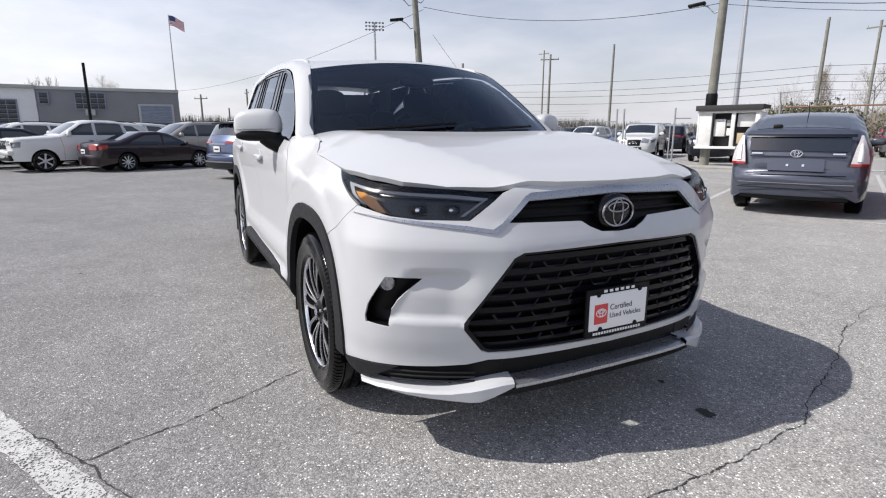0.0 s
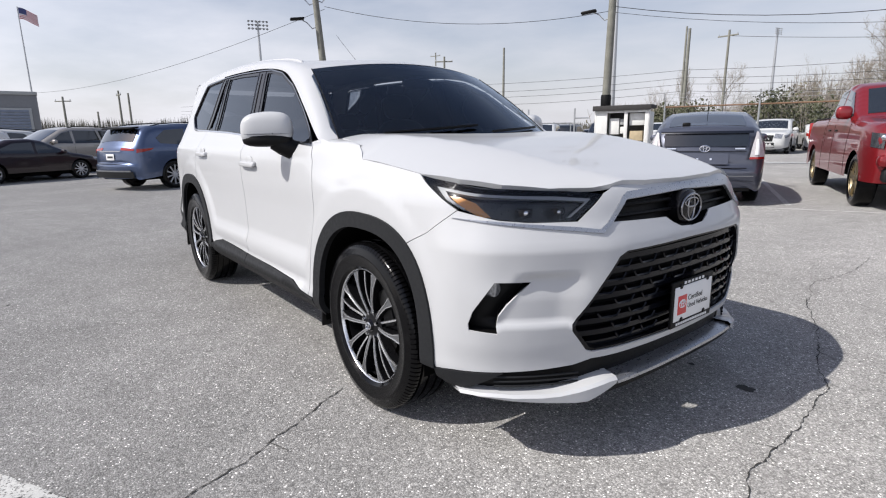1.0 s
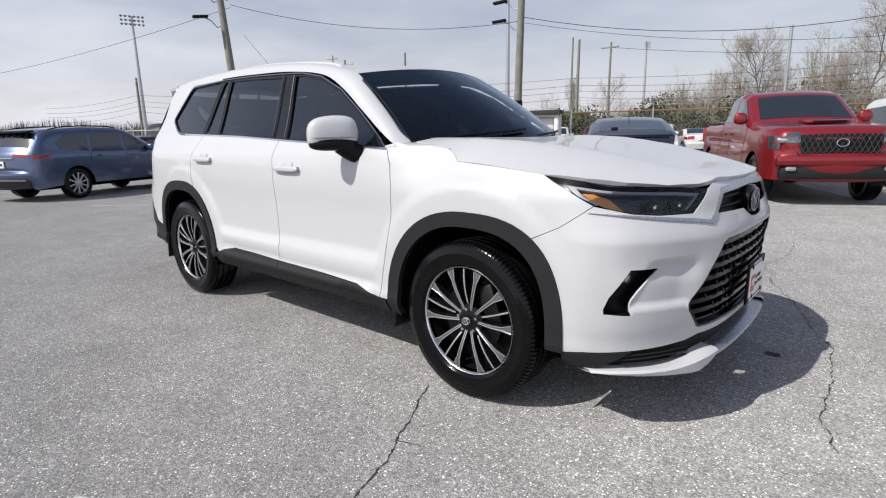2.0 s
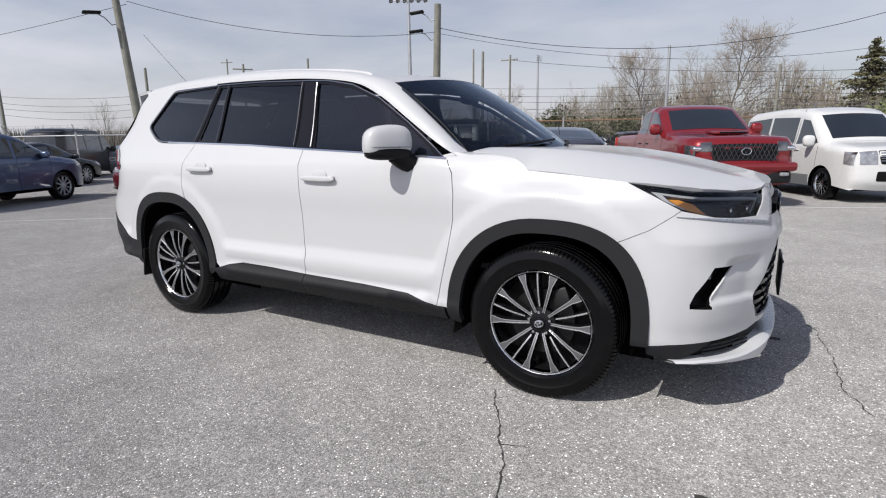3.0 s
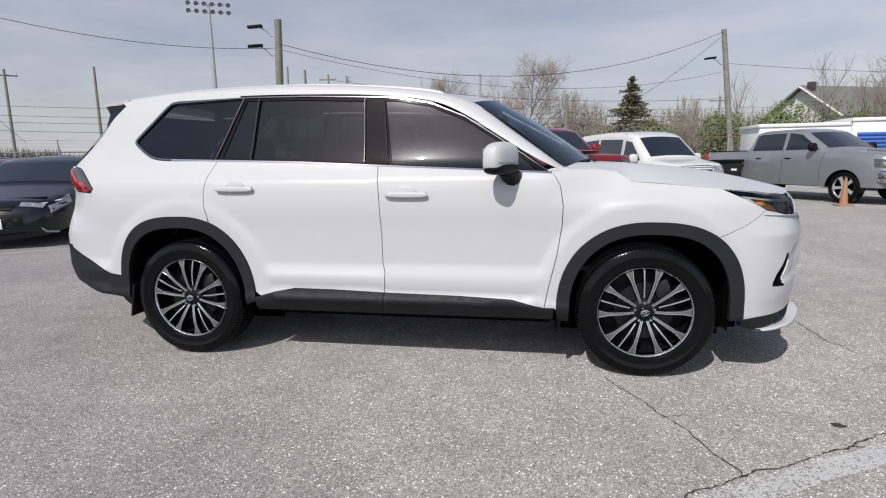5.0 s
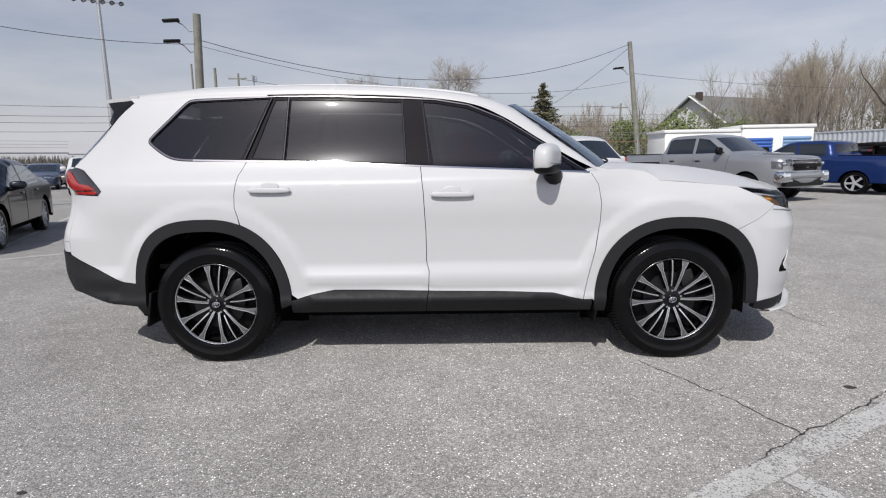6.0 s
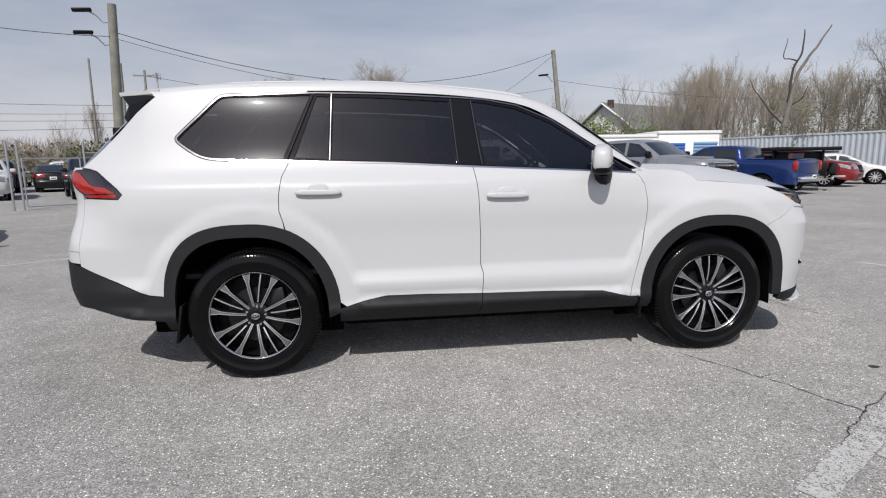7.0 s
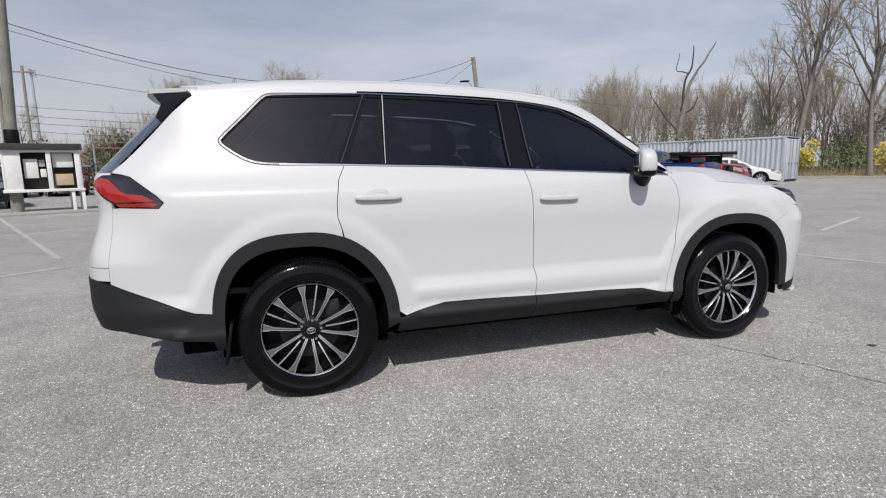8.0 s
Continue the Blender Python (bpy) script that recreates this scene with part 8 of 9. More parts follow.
# ---- more cars, behind the fence and down the lot ----
subaru = suv_car(P_VAN, "white SUV parked behind the fence", True, PLASTIC, "cars behind the fence")
place(subaru, -16.8, 20.8, LOT + 8)
grey_suv = recolour(copy_thing(subaru, Matrix()), P_NAVY)
grey_suv["label"] = "dark navy SUV parked behind the fence"
place(grey_suv, -12.5, 20.9, LOT + 5)
nose_suv = recolour(copy_thing(subaru, Matrix()), P_VAN)
nose_suv["label"] = "white SUV parked nose out beyond the fence"
place(nose_suv, -8.1, 29.0, -76)
back_sedan = recolour(copy_thing(dark_sedan, Matrix()), P_SILVER)
back_sedan["label"] = "silver sedan parked behind the fence"
back_sedan["group"] = "cars behind the fence"
place(back_sedan, -24.0, 12.4, LOT + 180)
navy2 = recolour(copy_thing(dark_sedan, Matrix()), P_NAVY)
navy2["label"] = "navy sedan parked along the fence"
place(navy2, -18.3, 5.0, LOT + 180)
navy2["group"] = ""
COLOURS = [(P_VAN, "white"), (P_SILVER, "silver"), (P_GREY, "grey"), (P_NAVY, "navy"), (P_BLACK, "black"), (P_TAUPE, "taupe"), (P_MAROON, "maroon"), (P_STEELBLUE, "steel blue"), (P_PLUM, "dark plum")]
rnd = random.Random(12)


def parked_row(start, step, n, deg, where, kinds=(0, 1), skip=()):
    for k in range(n):
        if k in skip:
            continue
        src, kind = ((subaru, "SUV"), (dark_sedan, "sedan"))[rnd.choice(kinds)]
        mt, cn = rnd.choice(COLOURS)
        c = recolour(copy_thing(src, Matrix()), mt)
        c["label"] = f"{cn} {kind} parked {where}"
        c["group"] = "cars " + where
        p = start + step * k
        place(c, p.x + rnd.uniform(-0.2, 0.2), p.y + rnd.uniform(-0.2, 0.2), deg + rnd.choice((0, 180)) + rnd.uniform(-2, 2))


parked_row(Vector((-31.0, 15.5, 0)), LY * 2.9, 4, LOT, "behind the fence")
parked_row(Vector((-31.0, 22.5, 0)), LY * 2.9, 16, LOT, "in the far rows")
parked_row(Vector((-38.0, 30.0, 0)), LY * 2.9, 14, LOT, "in the far rows")
parked_row(Vector((-4.0, 28.0, 0)), LY * 3.0, 4, LOT, "beyond the booth", skip=(2,))
# cars between the lot and the workshop
for deg, d, head, src, mt, lb in ((186.9, 27.0, LOT, subaru, P_VAN, "white SUV"), (184.4, 29.0, LOT + 5, subaru, P_VAN, "white SUV"), (178.6, 26.0, LOT, subaru, P_TAUPE, "taupe SUV"), (191.4, 30.5, LOT, subaru, P_VAN, "white SUV"), (193.2, 25.5, LOT, dark_sedan, P_NAVY, "navy sedan"), (189.0, 36.0, LOT + 180, dark_sedan, P_VAN, "white sedan"), (182.0, 33.0, LOT, subaru, P_BLACK, "black SUV"), (180.2, 36.0, LOT, dark_sedan, P_SILVER, "silver sedan"), (195.5, 29.0, LOT, dark_sedan, P_MAROON, "maroon sedan")):
    c = recolour(copy_thing(src, Matrix()), mt)
    c["label"] = lb + " parked before the workshop"
    c["group"] = "cars before the workshop"
    place(c, 4.05 + d * math.cos(radians(deg)), -1.47 + d * math.sin(radians(deg)), head)
wc = recolour(copy_thing(dark_sedan, Matrix()), P_VAN)
wc["label"] = "white sedan parked before the grey container"
place(wc, 21.9, 19.1, LOT + 25)
rc = recolour(copy_thing(subaru, Matrix()), P_RED)
rc["label"] = "bright red SUV parked before the grey container"
place(rc, 18.9, 18.2, LOT + 5)

# ---- trees and brush ----
BARK = material("grey_bark", (0.185, 0.168, 0.150), 0.9, vary=0.3, scale=3, bump=0.4, bump_scale=25)
DARKBARK = material("dark_dead_bark", (0.06, 0.05, 0.042), 0.9, vary=0.3, scale=3, bump=0.4, bump_scale=25)
TWIG = material("brown_twigs", (0.25, 0.218, 0.182), 0.9, vary=0.25, scale=2)
BUDS = material("spring_buds", (0.30, 0.33, 0.13), 0.8, vary=0.3, scale=5, island=0.2)
NEEDLE = material("dark_needles", (0.105, 0.10, 0.05), 0.8, vary=0.35, scale=3)
BRUSH_G = material("green_brush", (0.125, 0.155, 0.055), 0.85, vary=0.35, scale=2)
BRUSH_Y = material("forsythia_yellow", (0.55, 0.47, 0.06), 0.8, vary=0.3, scale=3)
CEDAR = material("olive_cedar", (0.065, 0.07, 0.036), 0.85, vary=0.35, scale=2)
DRY = material("dry_grass", (0.34, 0.29, 0.18), 0.95, vary=0.3, scale=1.5, bump=0.4, bump_scale=15)
FARWOOD = material("far_bare_woods", (0.105, 0.098, 0.080), 0.95, vary=0.3, scale=0.2)


class Sticks:
    """Collects tapered sticks into one mesh."""
    def __init__(self):
        self.v, self.f = [], []

    def add(self, a, b, r0, r1, n=3):
        d = (b - a)
        if d.length < 1e-5:
            return
        q = d.to_track_quat("Z", "Y").to_matrix()
        o = len(self.v)
        for c, r in ((a, r0), (b, r1)):
            for k in range(n):
                t = 2 * math.pi * k / n
                self.v.append(c + q @ Vector((r * math.cos(t), r * math.sin(t), 0)))
        for k in range(n):
            j = (k + 1) % n
            self.f.append((o + k, o + j, o + n + j, o + n + k))


def spike(self, a, b, r):
    """A pointed twig."""
    q = (b - a).to_track_quat("Z", "Y").to_matrix()
    o = len(self.v)
    for k in range(3):
        t = 2 * math.pi * k / 3
        self.v.append(a + q @ Vector((r * math.cos(t), r * math.sin(t), 0)))
    self.v.append(b)
    for k in range(3):
        self.f.append((o + k, o + (k + 1) % 3, o + 3))


Sticks.spike = spike


def leafy(v, f, c, s, rnd):
    a = Vector((rnd.uniform(-1, 1), rnd.uniform(-1, 1), rnd.uniform(-1, 1))).normalized() * s
    b = a.orthogonal().normalized() * s * 0.6
    o = len(v)
    v += [c - a, c + b, c + a, c - b]
    f.append((o, o + 1, o + 2, o + 3))


def grow_tree(seed, h, rx, stems=1, buds=0.0, kids=(7, 6, 5, 4), angle=36, lift=0.35, girth=0.011, lean=0.12, bare=0.32, fine=2):
    """Bare tree: stems that fork into rising limbs, branches and fine straight twigs, fitted to the height h and the crown's radius rx."""
    rnd = random.Random(seed)
    bits, tips = [], []

    def limb(p, d, L, level):
        n = (6, 4, 3, 2, 1)[min(level, 4)]
        pts, ways = [p], []
        for k in range(n):
            wob = 0.10 if level < 2 else 0.16
            d = (d + Vector((rnd.uniform(-wob, wob), rnd.uniform(-wob, wob), rnd.uniform(-wob, wob) * 0.5 + lift * 0.5 * (level > 0) / n))).normalized()
            p = p + d * (L / n)
            pts.append(p)
            ways.append(d)
        bits.append((level, pts))
        if level >= len(kids):
            tips.append(pts[-1])
            return
        c = kids[level] + rnd.choice((-1, 0, 0, 1))
        start = bare if level == 0 else 0.22
        for k in range(c):
            t = start + (1 - start) * (k + rnd.random() * 0.9) / c
            f = min(0.999, t) * n
            i = int(f)
            o = pts[i].lerp(pts[i + 1], f - i)
            w = ways[i]
            side = w.orthogonal().normalized()
            side = Matrix.Rotation(2.4 * k + rnd.uniform(-0.7, 0.7), 3, w) @ side
            a = radians(angle * rnd.uniform(0.6, 1.25) * (1.15 - 0.35 * t))
            q = (w * math.cos(a) + side * math.sin(a)).normalized()
            limb(o, q, L * rnd.uniform(0.46, 0.68) * (1.12 - 0.45 * t) * (1.0 if level else 1.05), level + 1)

    for k in range(stems):
        az = 2 * math.pi * (k + rnd.random()) / stems
        d = Vector((math.cos(az) * lean, math.sin(az) * lean, 1)).normalized()
        limb(Vector((math.cos(az), math.sin(az), 0)) * (0 if stems == 1 else rnd.uniform(0.002, 0.008)), d, rnd.uniform(0.85, 1.0), 0)
    top = max(p.z for _, q in bits for p in q)
    wide = sorted(math.hypot(p.x, p.y) for _, q in bits for p in q)[int(0.985 * sum(len(q) for _, q in bits))]
    kz, kx = h / top, rx / wide
    wood, twigs, lv, lf = Sticks(), Sticks(), [], []
    for level, q in bits:
        q = [Vector((p.x * kx, p.y * kx, p.z * kz - (0.1 if p.z == 0 else 0))) for p in q]
        r0 = h * girth * (1.0, 0.42, 0.18, 0.10, 0.08)[min(level, 4)]
        r1 = h * girth * (0.30, 0.12, 0.08, 0.06, 0.04)[min(level, 4)]
        m = len(q) - 1
        for k in range(m):
            a, b = r0 + (r1 - r0) * k / m, r0 + (r1 - r0) * (k + 1) / m
            if level < 2:
                wood.add(q[k], q[k + 1], a, b, 6 if level == 0 else 4)
            elif k == m - 1:
                twigs.spike(q[k], q[k + 1], a)
            else:
                twigs.add(q[k], q[k + 1], a, b, 3)
        if level >= len(kids):
            for _ in range(fine):
                o = q[0].lerp(q[-1], rnd.uniform(0.2, 1.0))
                e = (q[-1] - q[0]).normalized() + Vector((rnd.uniform(-0.7, 0.7), rnd.uniform(-0.7, 0.7), rnd.uniform(-0.2, 0.7)))
                twigs.spike(o, o + e.normalized() * h * rnd.uniform(0.02, 0.05), h * girth * 0.06)
        if buds and level >= len(kids) - 1:
            for p in q[1:]:
                if rnd.random() < buds:
                    leafy(lv, lf, p, rnd.uniform(0.02, 0.05), rnd)
    return wood, twigs, lv, lf


def bare_tree(seed, label, **kw):
    t = thing("tree", label, "tree", "bare trees round the lot")
    wood, twigs, lv, lf = grow_tree(seed, **kw)
    raw("trunk", wood.v, wood.f, BARK, t)
    raw("crown", twigs.v, twigs.f, TWIG, t)
    if lf:
        raw("bud_haze", lv, lf, BUDS, t, smooth=False)
    return t


T1 = bare_tree(1, "bare grey tree with a broad fine-twigged crown", h=10.0, rx=4.2, kids=(9, 6, 5, 4), angle=46, lift=0.45, bare=0.22)
T2 = bare_tree(2, "bare tree with upright limbs and a fan of twigs", h=10.0, rx=2.5, stems=2, kids=(7, 5, 5, 4), angle=30, lift=0.55)
T3 = bare_tree(3, "bare thicket tree with several thin stems", h=8.0, rx=2.8, stems=6, kids=(5, 4, 4, 2), angle=30, lift=0.5, girth=0.006, lean=0.32, bare=0.15)
T4 = bare_tree(4, "tree with thin limbs and a haze of spring buds", h=10.0, rx=2.8, stems=2, kids=(7, 5, 5, 3), angle=33, lift=0.5, buds=0.5)
T5 = bare_tree(5, "slender bare sapling with raised twigs", h=6.0, rx=1.6, kids=(8, 5, 4), angle=34, lift=0.7, girth=0.010, bare=0.25)
T6 = bare_tree(6, "tall old tree with a leaning trunk and sparse twigs", h=12.0, rx=3.0, stems=1, kids=(9, 5, 4, 4), angle=40, lift=0.35, girth=0.017, lean=0.16, bare=0.42)
T7 = bare_tree(7, "bare grey tree with a dense round crown", h=10.0, rx=4.6, kids=(13, 8, 6, 4), angle=50, lift=0.5, bare=0.16, fine=3)
KEEP = {}


def put_tree(src, x, y, s, turn, label="", squash=1.0):
    if src.name not in KEEP:
        KEEP[src.name] = True
        t = src
    else:
        t = copy_thing(src, Matrix())
    t.matrix_world = pose(x, y, 0, 0, 0, turn) @ Matrix.Diagonal((s * squash, s * squash, s, 1))
    if label:
        t["label"] = label
    return t


tr_rnd = random.Random(77)
EYE_C = Vector((-1.0, -4.0, 0))


def at_angle(deg, d):
    return EYE_C + Vector((math.cos(radians(deg)), math.sin(radians(deg)), 0)) * d


# two round crowns and their neighbours beyond the street
put_tree(T7, -9.2, 61.5, 1.18, 20, squash=0.90)
put_tree(T7, -1.0, 62.0, 1.34, 140, squash=1.05)
put_tree(T2, 4.5, 70.0, 1.0, 60)
put_tree(T3, -14.0, 55.0, 0.95, 10)
put_tree(T2, -5.5, 74.0, 1.05, 220)
# woods behind the container
for k in range(40):
    deg = 24 + 35.0 * (k + tr_rnd.random()) / 40
    d = tr_rnd.uniform(50, 66)
    p = at_angle(deg, d)
    src = tr_rnd.choice((T1, T2, T2, T3, T4, T4))
    hgt = {T1: 10, T2: 10, T3: 8, T4: 10}[src]
    put_tree(src, p.x, p.y, d * 0.180 * tr_rnd.uniform(0.72, 1.04) / hgt, tr_rnd.uniform(0, 360), squash=tr_rnd.uniform(0.9, 1.15))
for k in range(20):
    p = at_angle(24 + 34.0 * (k + tr_rnd.random()) / 20, tr_rnd.uniform(48, 53))
    put_tree(T3, p.x, p.y, tr_rnd.uniform(0.40, 0.66), tr_rnd.uniform(0, 360), squash=1.3)
for deg, d, s, src in ((40.2, 46, 1.30, T6), (34.4, 45, 1.12, T6), (28.0, 48, 1.25, T6), (41.6, 51, 1.15, T1), (57.6, 46, 0.84, T7), (55.0, 45, 0.86, T4), (59.8, 50, 0.66, T2), (56.2, 43, 0.66, T4)):
    p = at_angle(deg, d)
    put_tree(src, p.x, p.y, s, tr_rnd.uniform(0, 360))
put_tree(T5, 19.2, 36.3, 1.33, 40)
put_tree(T5, 14.0, 35.0, 1.12, 160)
for x, y, s in ((14.0, 38.0, 0.55), (8.5, 40.0, 0.6), (18.0, 42.0, 0.62), (22.0, 43.0, 0.6), (1.0, 50.0, 0.6), (-5.0, 52.0, 0.55), (13.5, 47.0, 0.75), (28.0, 44.0, 0.8)):
    put_tree(T3, x, y, s, tr_rnd.uniform(0, 360))
put_tree(T5, -42.0, 20.0, 0.85, 30)
put_tree(T3, -46.0, 24.0, 0.5, 30)
put_tree(T1, -85.0, -9.0, 0.9, 30)
put_tree(T2, -83.0, -16.0, 0.85, 80)
put_tree(T1, -26.0, 62.0, 0.85, 70)
for k in range(16):
    p = at_angle(64 + 56 * (k + tr_rnd.random()) / 16, tr_rnd.uniform(72, 95))
    put_tree(tr_rnd.choice((T1, T2, T3)), p.x, p.y, tr_rnd.uniform(0.75, 1.0), tr_rnd.uniform(0, 360), squash=0.9)

# the broken snag over the container
snag = thing("snag", "split dead tree trunk with two bare forks", "tree", at=pose(28.0, 30.0, 0) @ Matrix.Diagonal((1.2, 1.2, 1.09, 1)))
for pts, r0, r1, mt in (([(0, 0, -0.1), (0.0, 0.0, 2.6), (0.08, -0.08, 3.8), (0.18, -0.16, 4.9)], 0.24, 0.17, BARK), ([(0.18, -0.16, 4.8), (0.34, -0.3, 6.2), (0.66, -0.6, 7.2), (1.05, -0.92, 8.1), (1.4, -1.2, 9.0)], 0.14, 0.04, BARK), ([(0.12, -0.10, 4.6), (0.12, -0.12, 5.4), (0.17, -0.17, 6.6), (0.45, -0.40, 7.7), (0.46, -0.42, 8.9)], 0.13, 0.035, DARKBARK),
                        ([(0.30, -0.28, 7.1), (0.0, 0.0, 7.25), (-0.22, 0.16, 7.4), (-0.13, 0.08, 8.5)], 0.06, 0.02, DARKBARK), ([(0.05, 0, 3.2), (-0.5, 0.42, 4.0), (-0.84, 0.66, 4.7), (-1.2, 0.95, 5.4), (-1.48, 1.14, 6.2)], 0.08, 0.02, DARKBARK), ([(0.20, -0.2, 4.4), (0.6, -0.55, 4.9), (0.75, -0.68, 5.6)], 0.07, 0.02, DARKBARK)):
    bm = bmesh.new()
    P = spline(pts, 5)
    path_tube(bm, [p + Vector((0.02 * math.sin(5 * i), 0.02 * math.cos(7 * i), 0)) for i, p in enumerate(P)], [0.78 * (r0 + (r1 - r0) * i / (len(P) - 1)) for i in range(len(P))], 8)
    part("limb" if r0 < 0.2 else "trunk", bm, mt, snag)

# dark spruce
spruce = thing("spruce", "dark green spruce with drooping boughs", "tree", at=pose(9.6, 51.5, 0) @ Matrix.Diagonal((1.4, 1.4, 1.0, 1)))
sp_rnd = random.Random(5)
st = Sticks()
st.add(Vector((0, 0, -0.1)), Vector((0, 0, 8.9)), 0.20, 0.02, 8)
raw("trunk", st.v, st.f, BARK, spruce)
st, lv, lf = Sticks(), [], []
z = 0.9
while z < 8.7:
    reach = (4.1 * (1 - z / 9.1) ** 1.12 + 0.05) * (0.74 + 0.40 * abs(math.sin(z * 1.9)))
    for k in range(9):
        a = sp_rnd.uniform(0, 2 * math.pi)
        L = reach * sp_rnd.uniform(0.55, 1.1)
        p = Vector((0, 0, z + sp_rnd.uniform(-0.15, 0.15)))
        e = p + Vector((math.cos(a) * L, math.sin(a) * L, -0.10 * L + 0.08 * L * L * 0.3))
        st.add(p, e, 0.03, 0.008, 3)
        for j in range(int(5 + L * 24)):
            t = sp_rnd.uniform(0.12, 1.0)
            c = p.lerp(e, t) + Vector((sp_rnd.uniform(-0.22, 0.22), sp_rnd.uniform(-0.22, 0.22), sp_rnd.uniform(-0.18, 0.05))) * (0.4 + 0.6 * t)
            leafy(lv, lf, c, sp_rnd.uniform(0.06, 0.15), sp_rnd)
    z += 0.25
raw("bough_frame", st.v, st.f, BARK, spruce)
raw("needle_mass", lv, lf, NEEDLE, spruce, smooth=False)


def brush(name, label, x, y, w, d, h, n, leaf, mat, seed, twig=True, turn=0.0, ragged=0.5):
    """A bush: thin stems with a ragged mass of small leaves."""
    rnd = random.Random(seed)
    b = thing(name, label, "bush", at=pose(x, y, 0, 0, 0, turn))
    st, lv, lf = Sticks(), [], []
    for k in range(int(10 + w * 6)):
        bx, by = rnd.uniform(-0.4, 0.4) * w, rnd.uniform(-0.4, 0.4) * d
        top = Vector((bx + rnd.uniform(-0.4, 0.4), by + rnd.uniform(-0.4, 0.4), h * rnd.uniform(0.6, 1.05)))
        st.add(Vector((bx, by, -0.05)), top, 0.025, 0.006, 3)
    lumps = [(rnd.uniform(-0.42, 0.42) * w, rnd.uniform(-0.4, 0.4) * d, h * rnd.uniform(0.25, 0.8), rnd.uniform(0.25, 0.5) * min(w, h, 2.5)) for _ in range(int(6 + w * 2.5))]
    for k in range(n):
        cx, cy, cz, r = rnd.choice(lumps)
        v = Vector((rnd.gauss(0, 1), rnd.gauss(0, 1), rnd.gauss(0, 1))).normalized() * r * rnd.uniform(0.5, 1.0) ** ragged
        c = Vector((cx, cy, max(0.06, cz))) + v
        if c.z > 0.03:
            leafy(lv, lf, c, leaf * rnd.uniform(0.6, 1.4), rnd)
    raw("stem_mass", st.v, st.f, TWIG, b)
    raw("foliage", lv, lf, mat, b, smooth=False)
    return b


brush("bush", "green spring bush beside the wooden pole", 13.5, 33.0, 5.0, 2.5, 3.9, 3600, 0.10, BRUSH_G, 1)
brush("bush", "green spring hedge before the house", 20.0, 37.5, 7.0, 2.5, 4.9, 4800, 0.11, BRUSH_G, 2)
brush("bush", "green spring hedge before the house", 7.0, 37.0, 7.0, 2.5, 3.3, 3000, 0.11, BRUSH_G, 12)
for i, (deg, d, w, h, mt, lb) in enumerate(((39.0, 45.5, 1.2, 2.9, BRUSH_Y, "yellow forsythia bush in bloom"), (36.6, 46.5, 3.4, 3.1, BRUSH_G, "low green bush at the edge of the woods"), (36.2, 48.0, 4.4, 4.9, CEDAR, "dark evergreen bush at the edge of the woods"), (33.0, 46.0, 2.3, 2.6, BRUSH_Y, "yellow forsythia bush in bloom"),
                                             (31.0, 48.0, 3.8, 3.4, BRUSH_G, "low green bush at the edge of the woods"), (35.0, 51.0, 5.0, 5.6, CEDAR, "dark evergreen bush at the edge of the woods"), (47.0, 40.0, 3.0, 4.5, CEDAR, "olive cedar behind the container"), (50.5, 42.0, 3.5, 3.8, CEDAR, "olive cedar behind the container"), (44.0, 43.0, 4.0, 4.4, CEDAR, "olive cedar behind the container"))):
    p = at_angle(deg, d)
    brush("bush", lb, p.x, p.y, w, 1.8, h, int(900 + w * 260), 0.075, mt, 20 + i)
for i, (x, y, w, h) in enumerate(((-14.6, 33.5, 4.5, 3.6), (-17.5, 36.5, 3.5, 3.2), (-9.5, 36.0, 6.0, 3.9), (-5.5, 38.5, 5.0, 3.6), (-12.0, 39.0, 5.0, 3.4), (-2.0, 42.0, 6.0, 3.0), (-21.0, 40.0, 4.0, 2.8))):
    brush("bush", "straggling olive cedar beyond the fence", x, y, w, 2.5, h, 1700, 0.10, CEDAR, 40 + i, ragged=0.9)

# dry bank under the woods
bm = bmesh.new()
rows = []
for j, (d, z) in enumerate(((44.0, 0.004), (44.6, 0.10), (48.0, 0.32), (53.0, 0.55), (68.0, 0.8), (95, 0.9))):
    rows.append([bm.verts.new(at_angle(20 + 24.0 * k / 16, d + 0.25 * math.sin(k * 1.7)) + Vector((0, 0, z))) for k in range(17)])
for a, b in zip(rows, rows[1:]):
    for k in range(16):
        bm.faces.new((a[k], a[k + 1], b[k + 1], b[k]))
tagged(part("grass_bank", bm, DRY), "dry grass bank under the woods", "grass", kind="structure")
bm = bmesh.new()
for k in range(24):
    a, b = at_angle(20 + 24.0 * k / 24, 43.8), at_angle(20 + 24.0 * (k + 1) / 24, 43.8)
    m = Matrix.Translation((a + b) / 2 + Vector((0, 0, 0.06))) @ Matrix.Rotation(math.atan2((b - a).y, (b - a).x), 4, "Z")
    box(bm, ((b - a).length, 0.18, 0.14), m, 0.02, 1)
tagged(part("bank_kerb", bm, KERB), "low pale concrete kerb along the grass bank", "kerb", kind="structure")
rnd = random.Random(3)
st = Sticks()
for k in range(9000):
    p = at_angle(rnd.uniform(20.5, 43.0), rnd.uniform(44.4, 54)) + Vector((0, 0, 0.05))
    st.add(p, p + Vector((rnd.uniform(-0.12, 0.12), rnd.uniform(-0.12, 0.12), rnd.uniform(0.3, 0.75))), 0.012, 0.003, 3)
tagged(raw("dry_grass", st.v, st.f, DRY), "tufts of dry straw-coloured grass", "grass", kind="stuff")

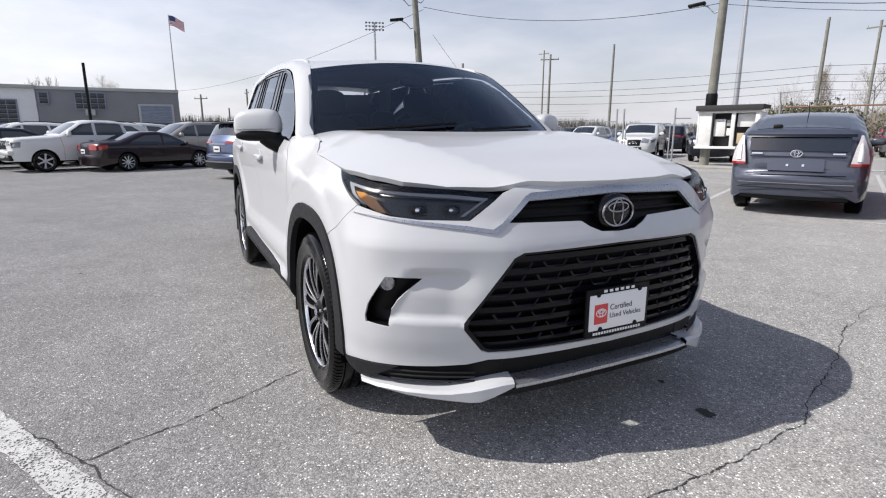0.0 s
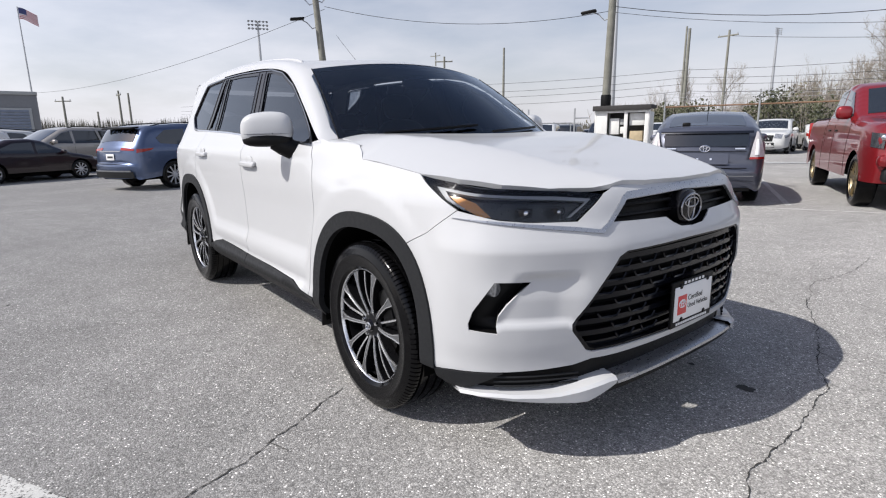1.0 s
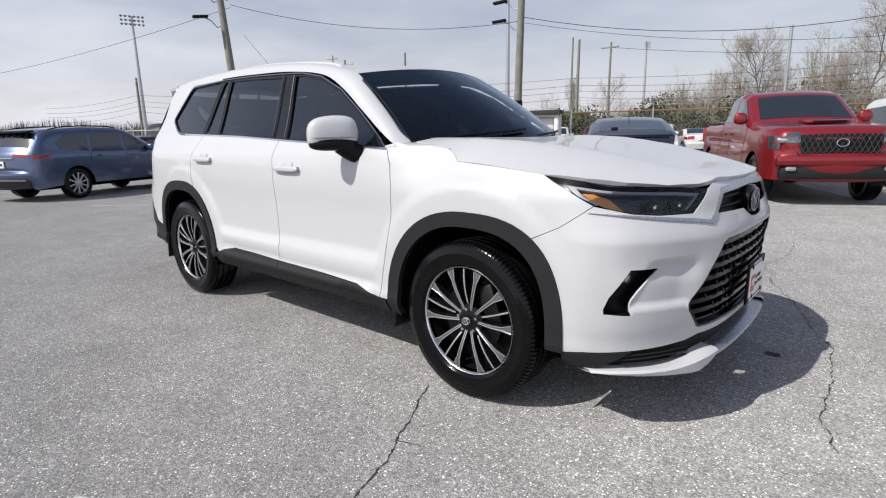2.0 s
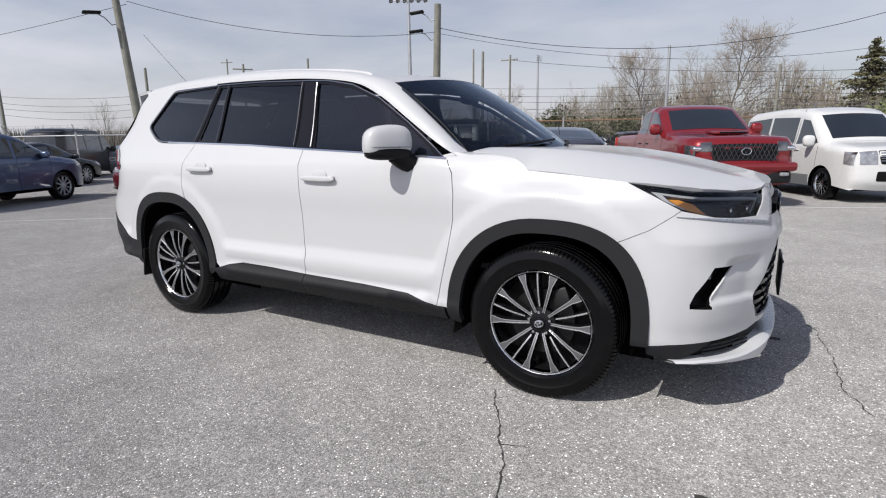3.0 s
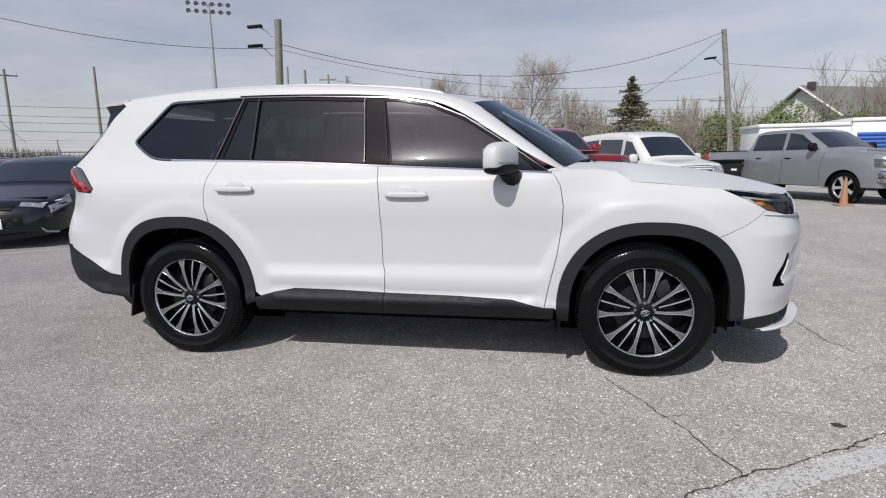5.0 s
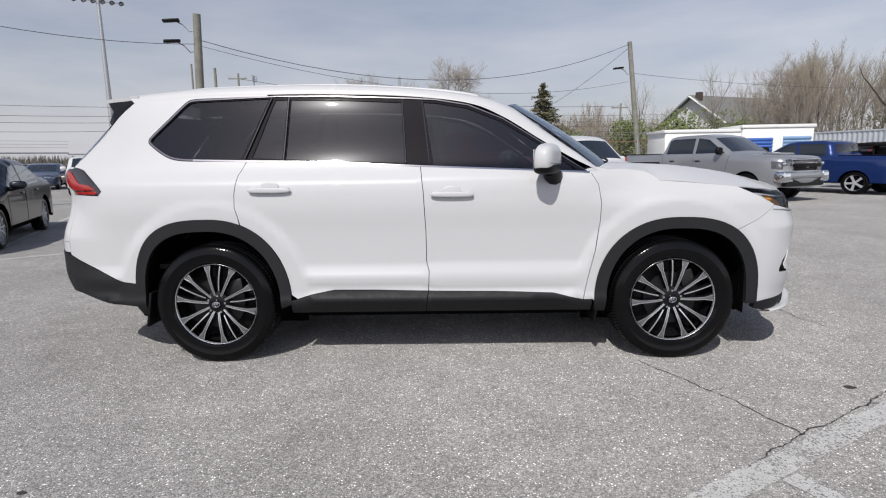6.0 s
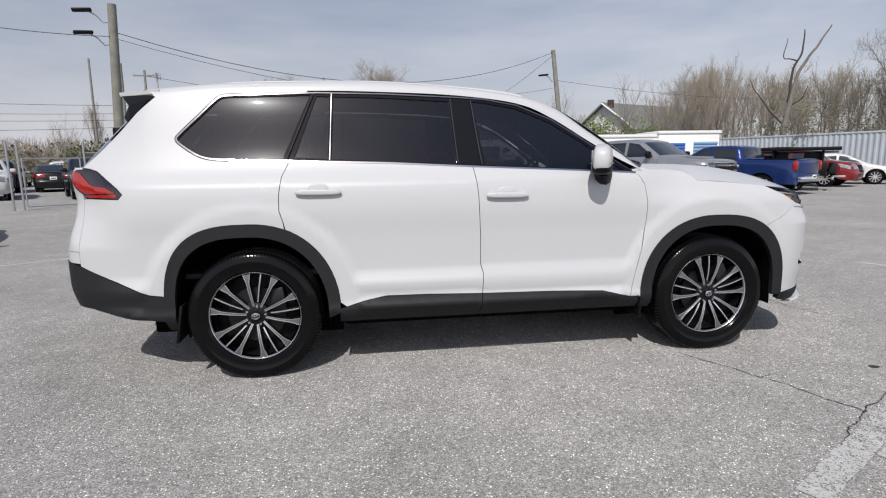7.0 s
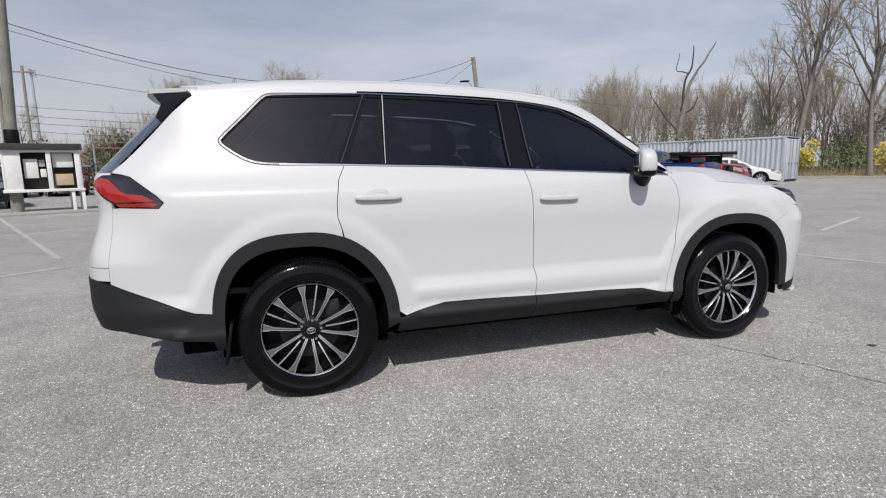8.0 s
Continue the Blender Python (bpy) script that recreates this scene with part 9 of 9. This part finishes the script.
# belt of brush and thin trees beyond the street
BELT = material("brown_olive_brush", (0.19, 0.175, 0.115), 0.9, vary=0.4, scale=0.15)
rnd = random.Random(31)
st, lv, lf = Sticks(), [], []
for k in range(5200):
    deg = rnd.uniform(67, 122)
    d = rnd.uniform(62, 84)
    o = at_angle(deg, d)
    hh = d * (0.082 + 0.034 * noise.noise(Vector((deg * 0.22, 1, 0))) + 0.018 * noise.noise(Vector((deg * 0.9, 5, 0)))) * rnd.uniform(0.5, 1.15) * (1.0 if deg < 106 else 0.62)
    top = o + Vector((rnd.uniform(-0.9, 0.9), rnd.uniform(-0.9, 0.9), hh))
    st.add(o, top, 0.045, 0.012, 3)
    for _ in range(3):
        b = o.lerp(top, rnd.uniform(0.45, 0.95))
        st.spike(b, b + Vector((rnd.uniform(-0.8, 0.8), rnd.uniform(-0.8, 0.8), rnd.uniform(0.3, 1.2))), 0.022)
    for _ in range(6):
        leafy(lv, lf, o + Vector((rnd.uniform(-0.8, 0.8), rnd.uniform(-0.8, 0.8), hh * rnd.random() ** 1.2 * 0.9)), rnd.uniform(0.10, 0.30), rnd)
tagged(raw("brush_belt", st.v, st.f, TWIG), "belt of bare brush beyond the street", "brush", kind="stuff")
tagged(raw("brush_leaves", lv, lf, BELT, smooth=False), "olive and brown leaves of the roadside brush", "brush", kind="stuff")

# far woods round the horizon
rnd = random.Random(9)
st = Sticks()
for k in range(26000):
    deg = rnd.uniform(58, 205)
    d = rnd.uniform(150, 230)
    top = (3.2 + 3.6 * smooth(125, 145, deg) + 1.6 * noise.noise(Vector((deg * 0.13, 0, 0))) + 1.2 * noise.noise(Vector((deg * 0.6, 3, 0)))) * d / 190 + 0.8
    c = at_angle(deg, d)
    hh = top * (0.35 + 0.65 * rnd.random())
    st.spike(c, c + Vector((rnd.uniform(-0.7, 0.7), rnd.uniform(-0.7, 0.7), hh)), rnd.uniform(0.14, 0.34))
tagged(raw("far_woods", st.v, st.f, FARWOOD, smooth=False), "low band of bare woods on the horizon", "woods", kind="stuff")
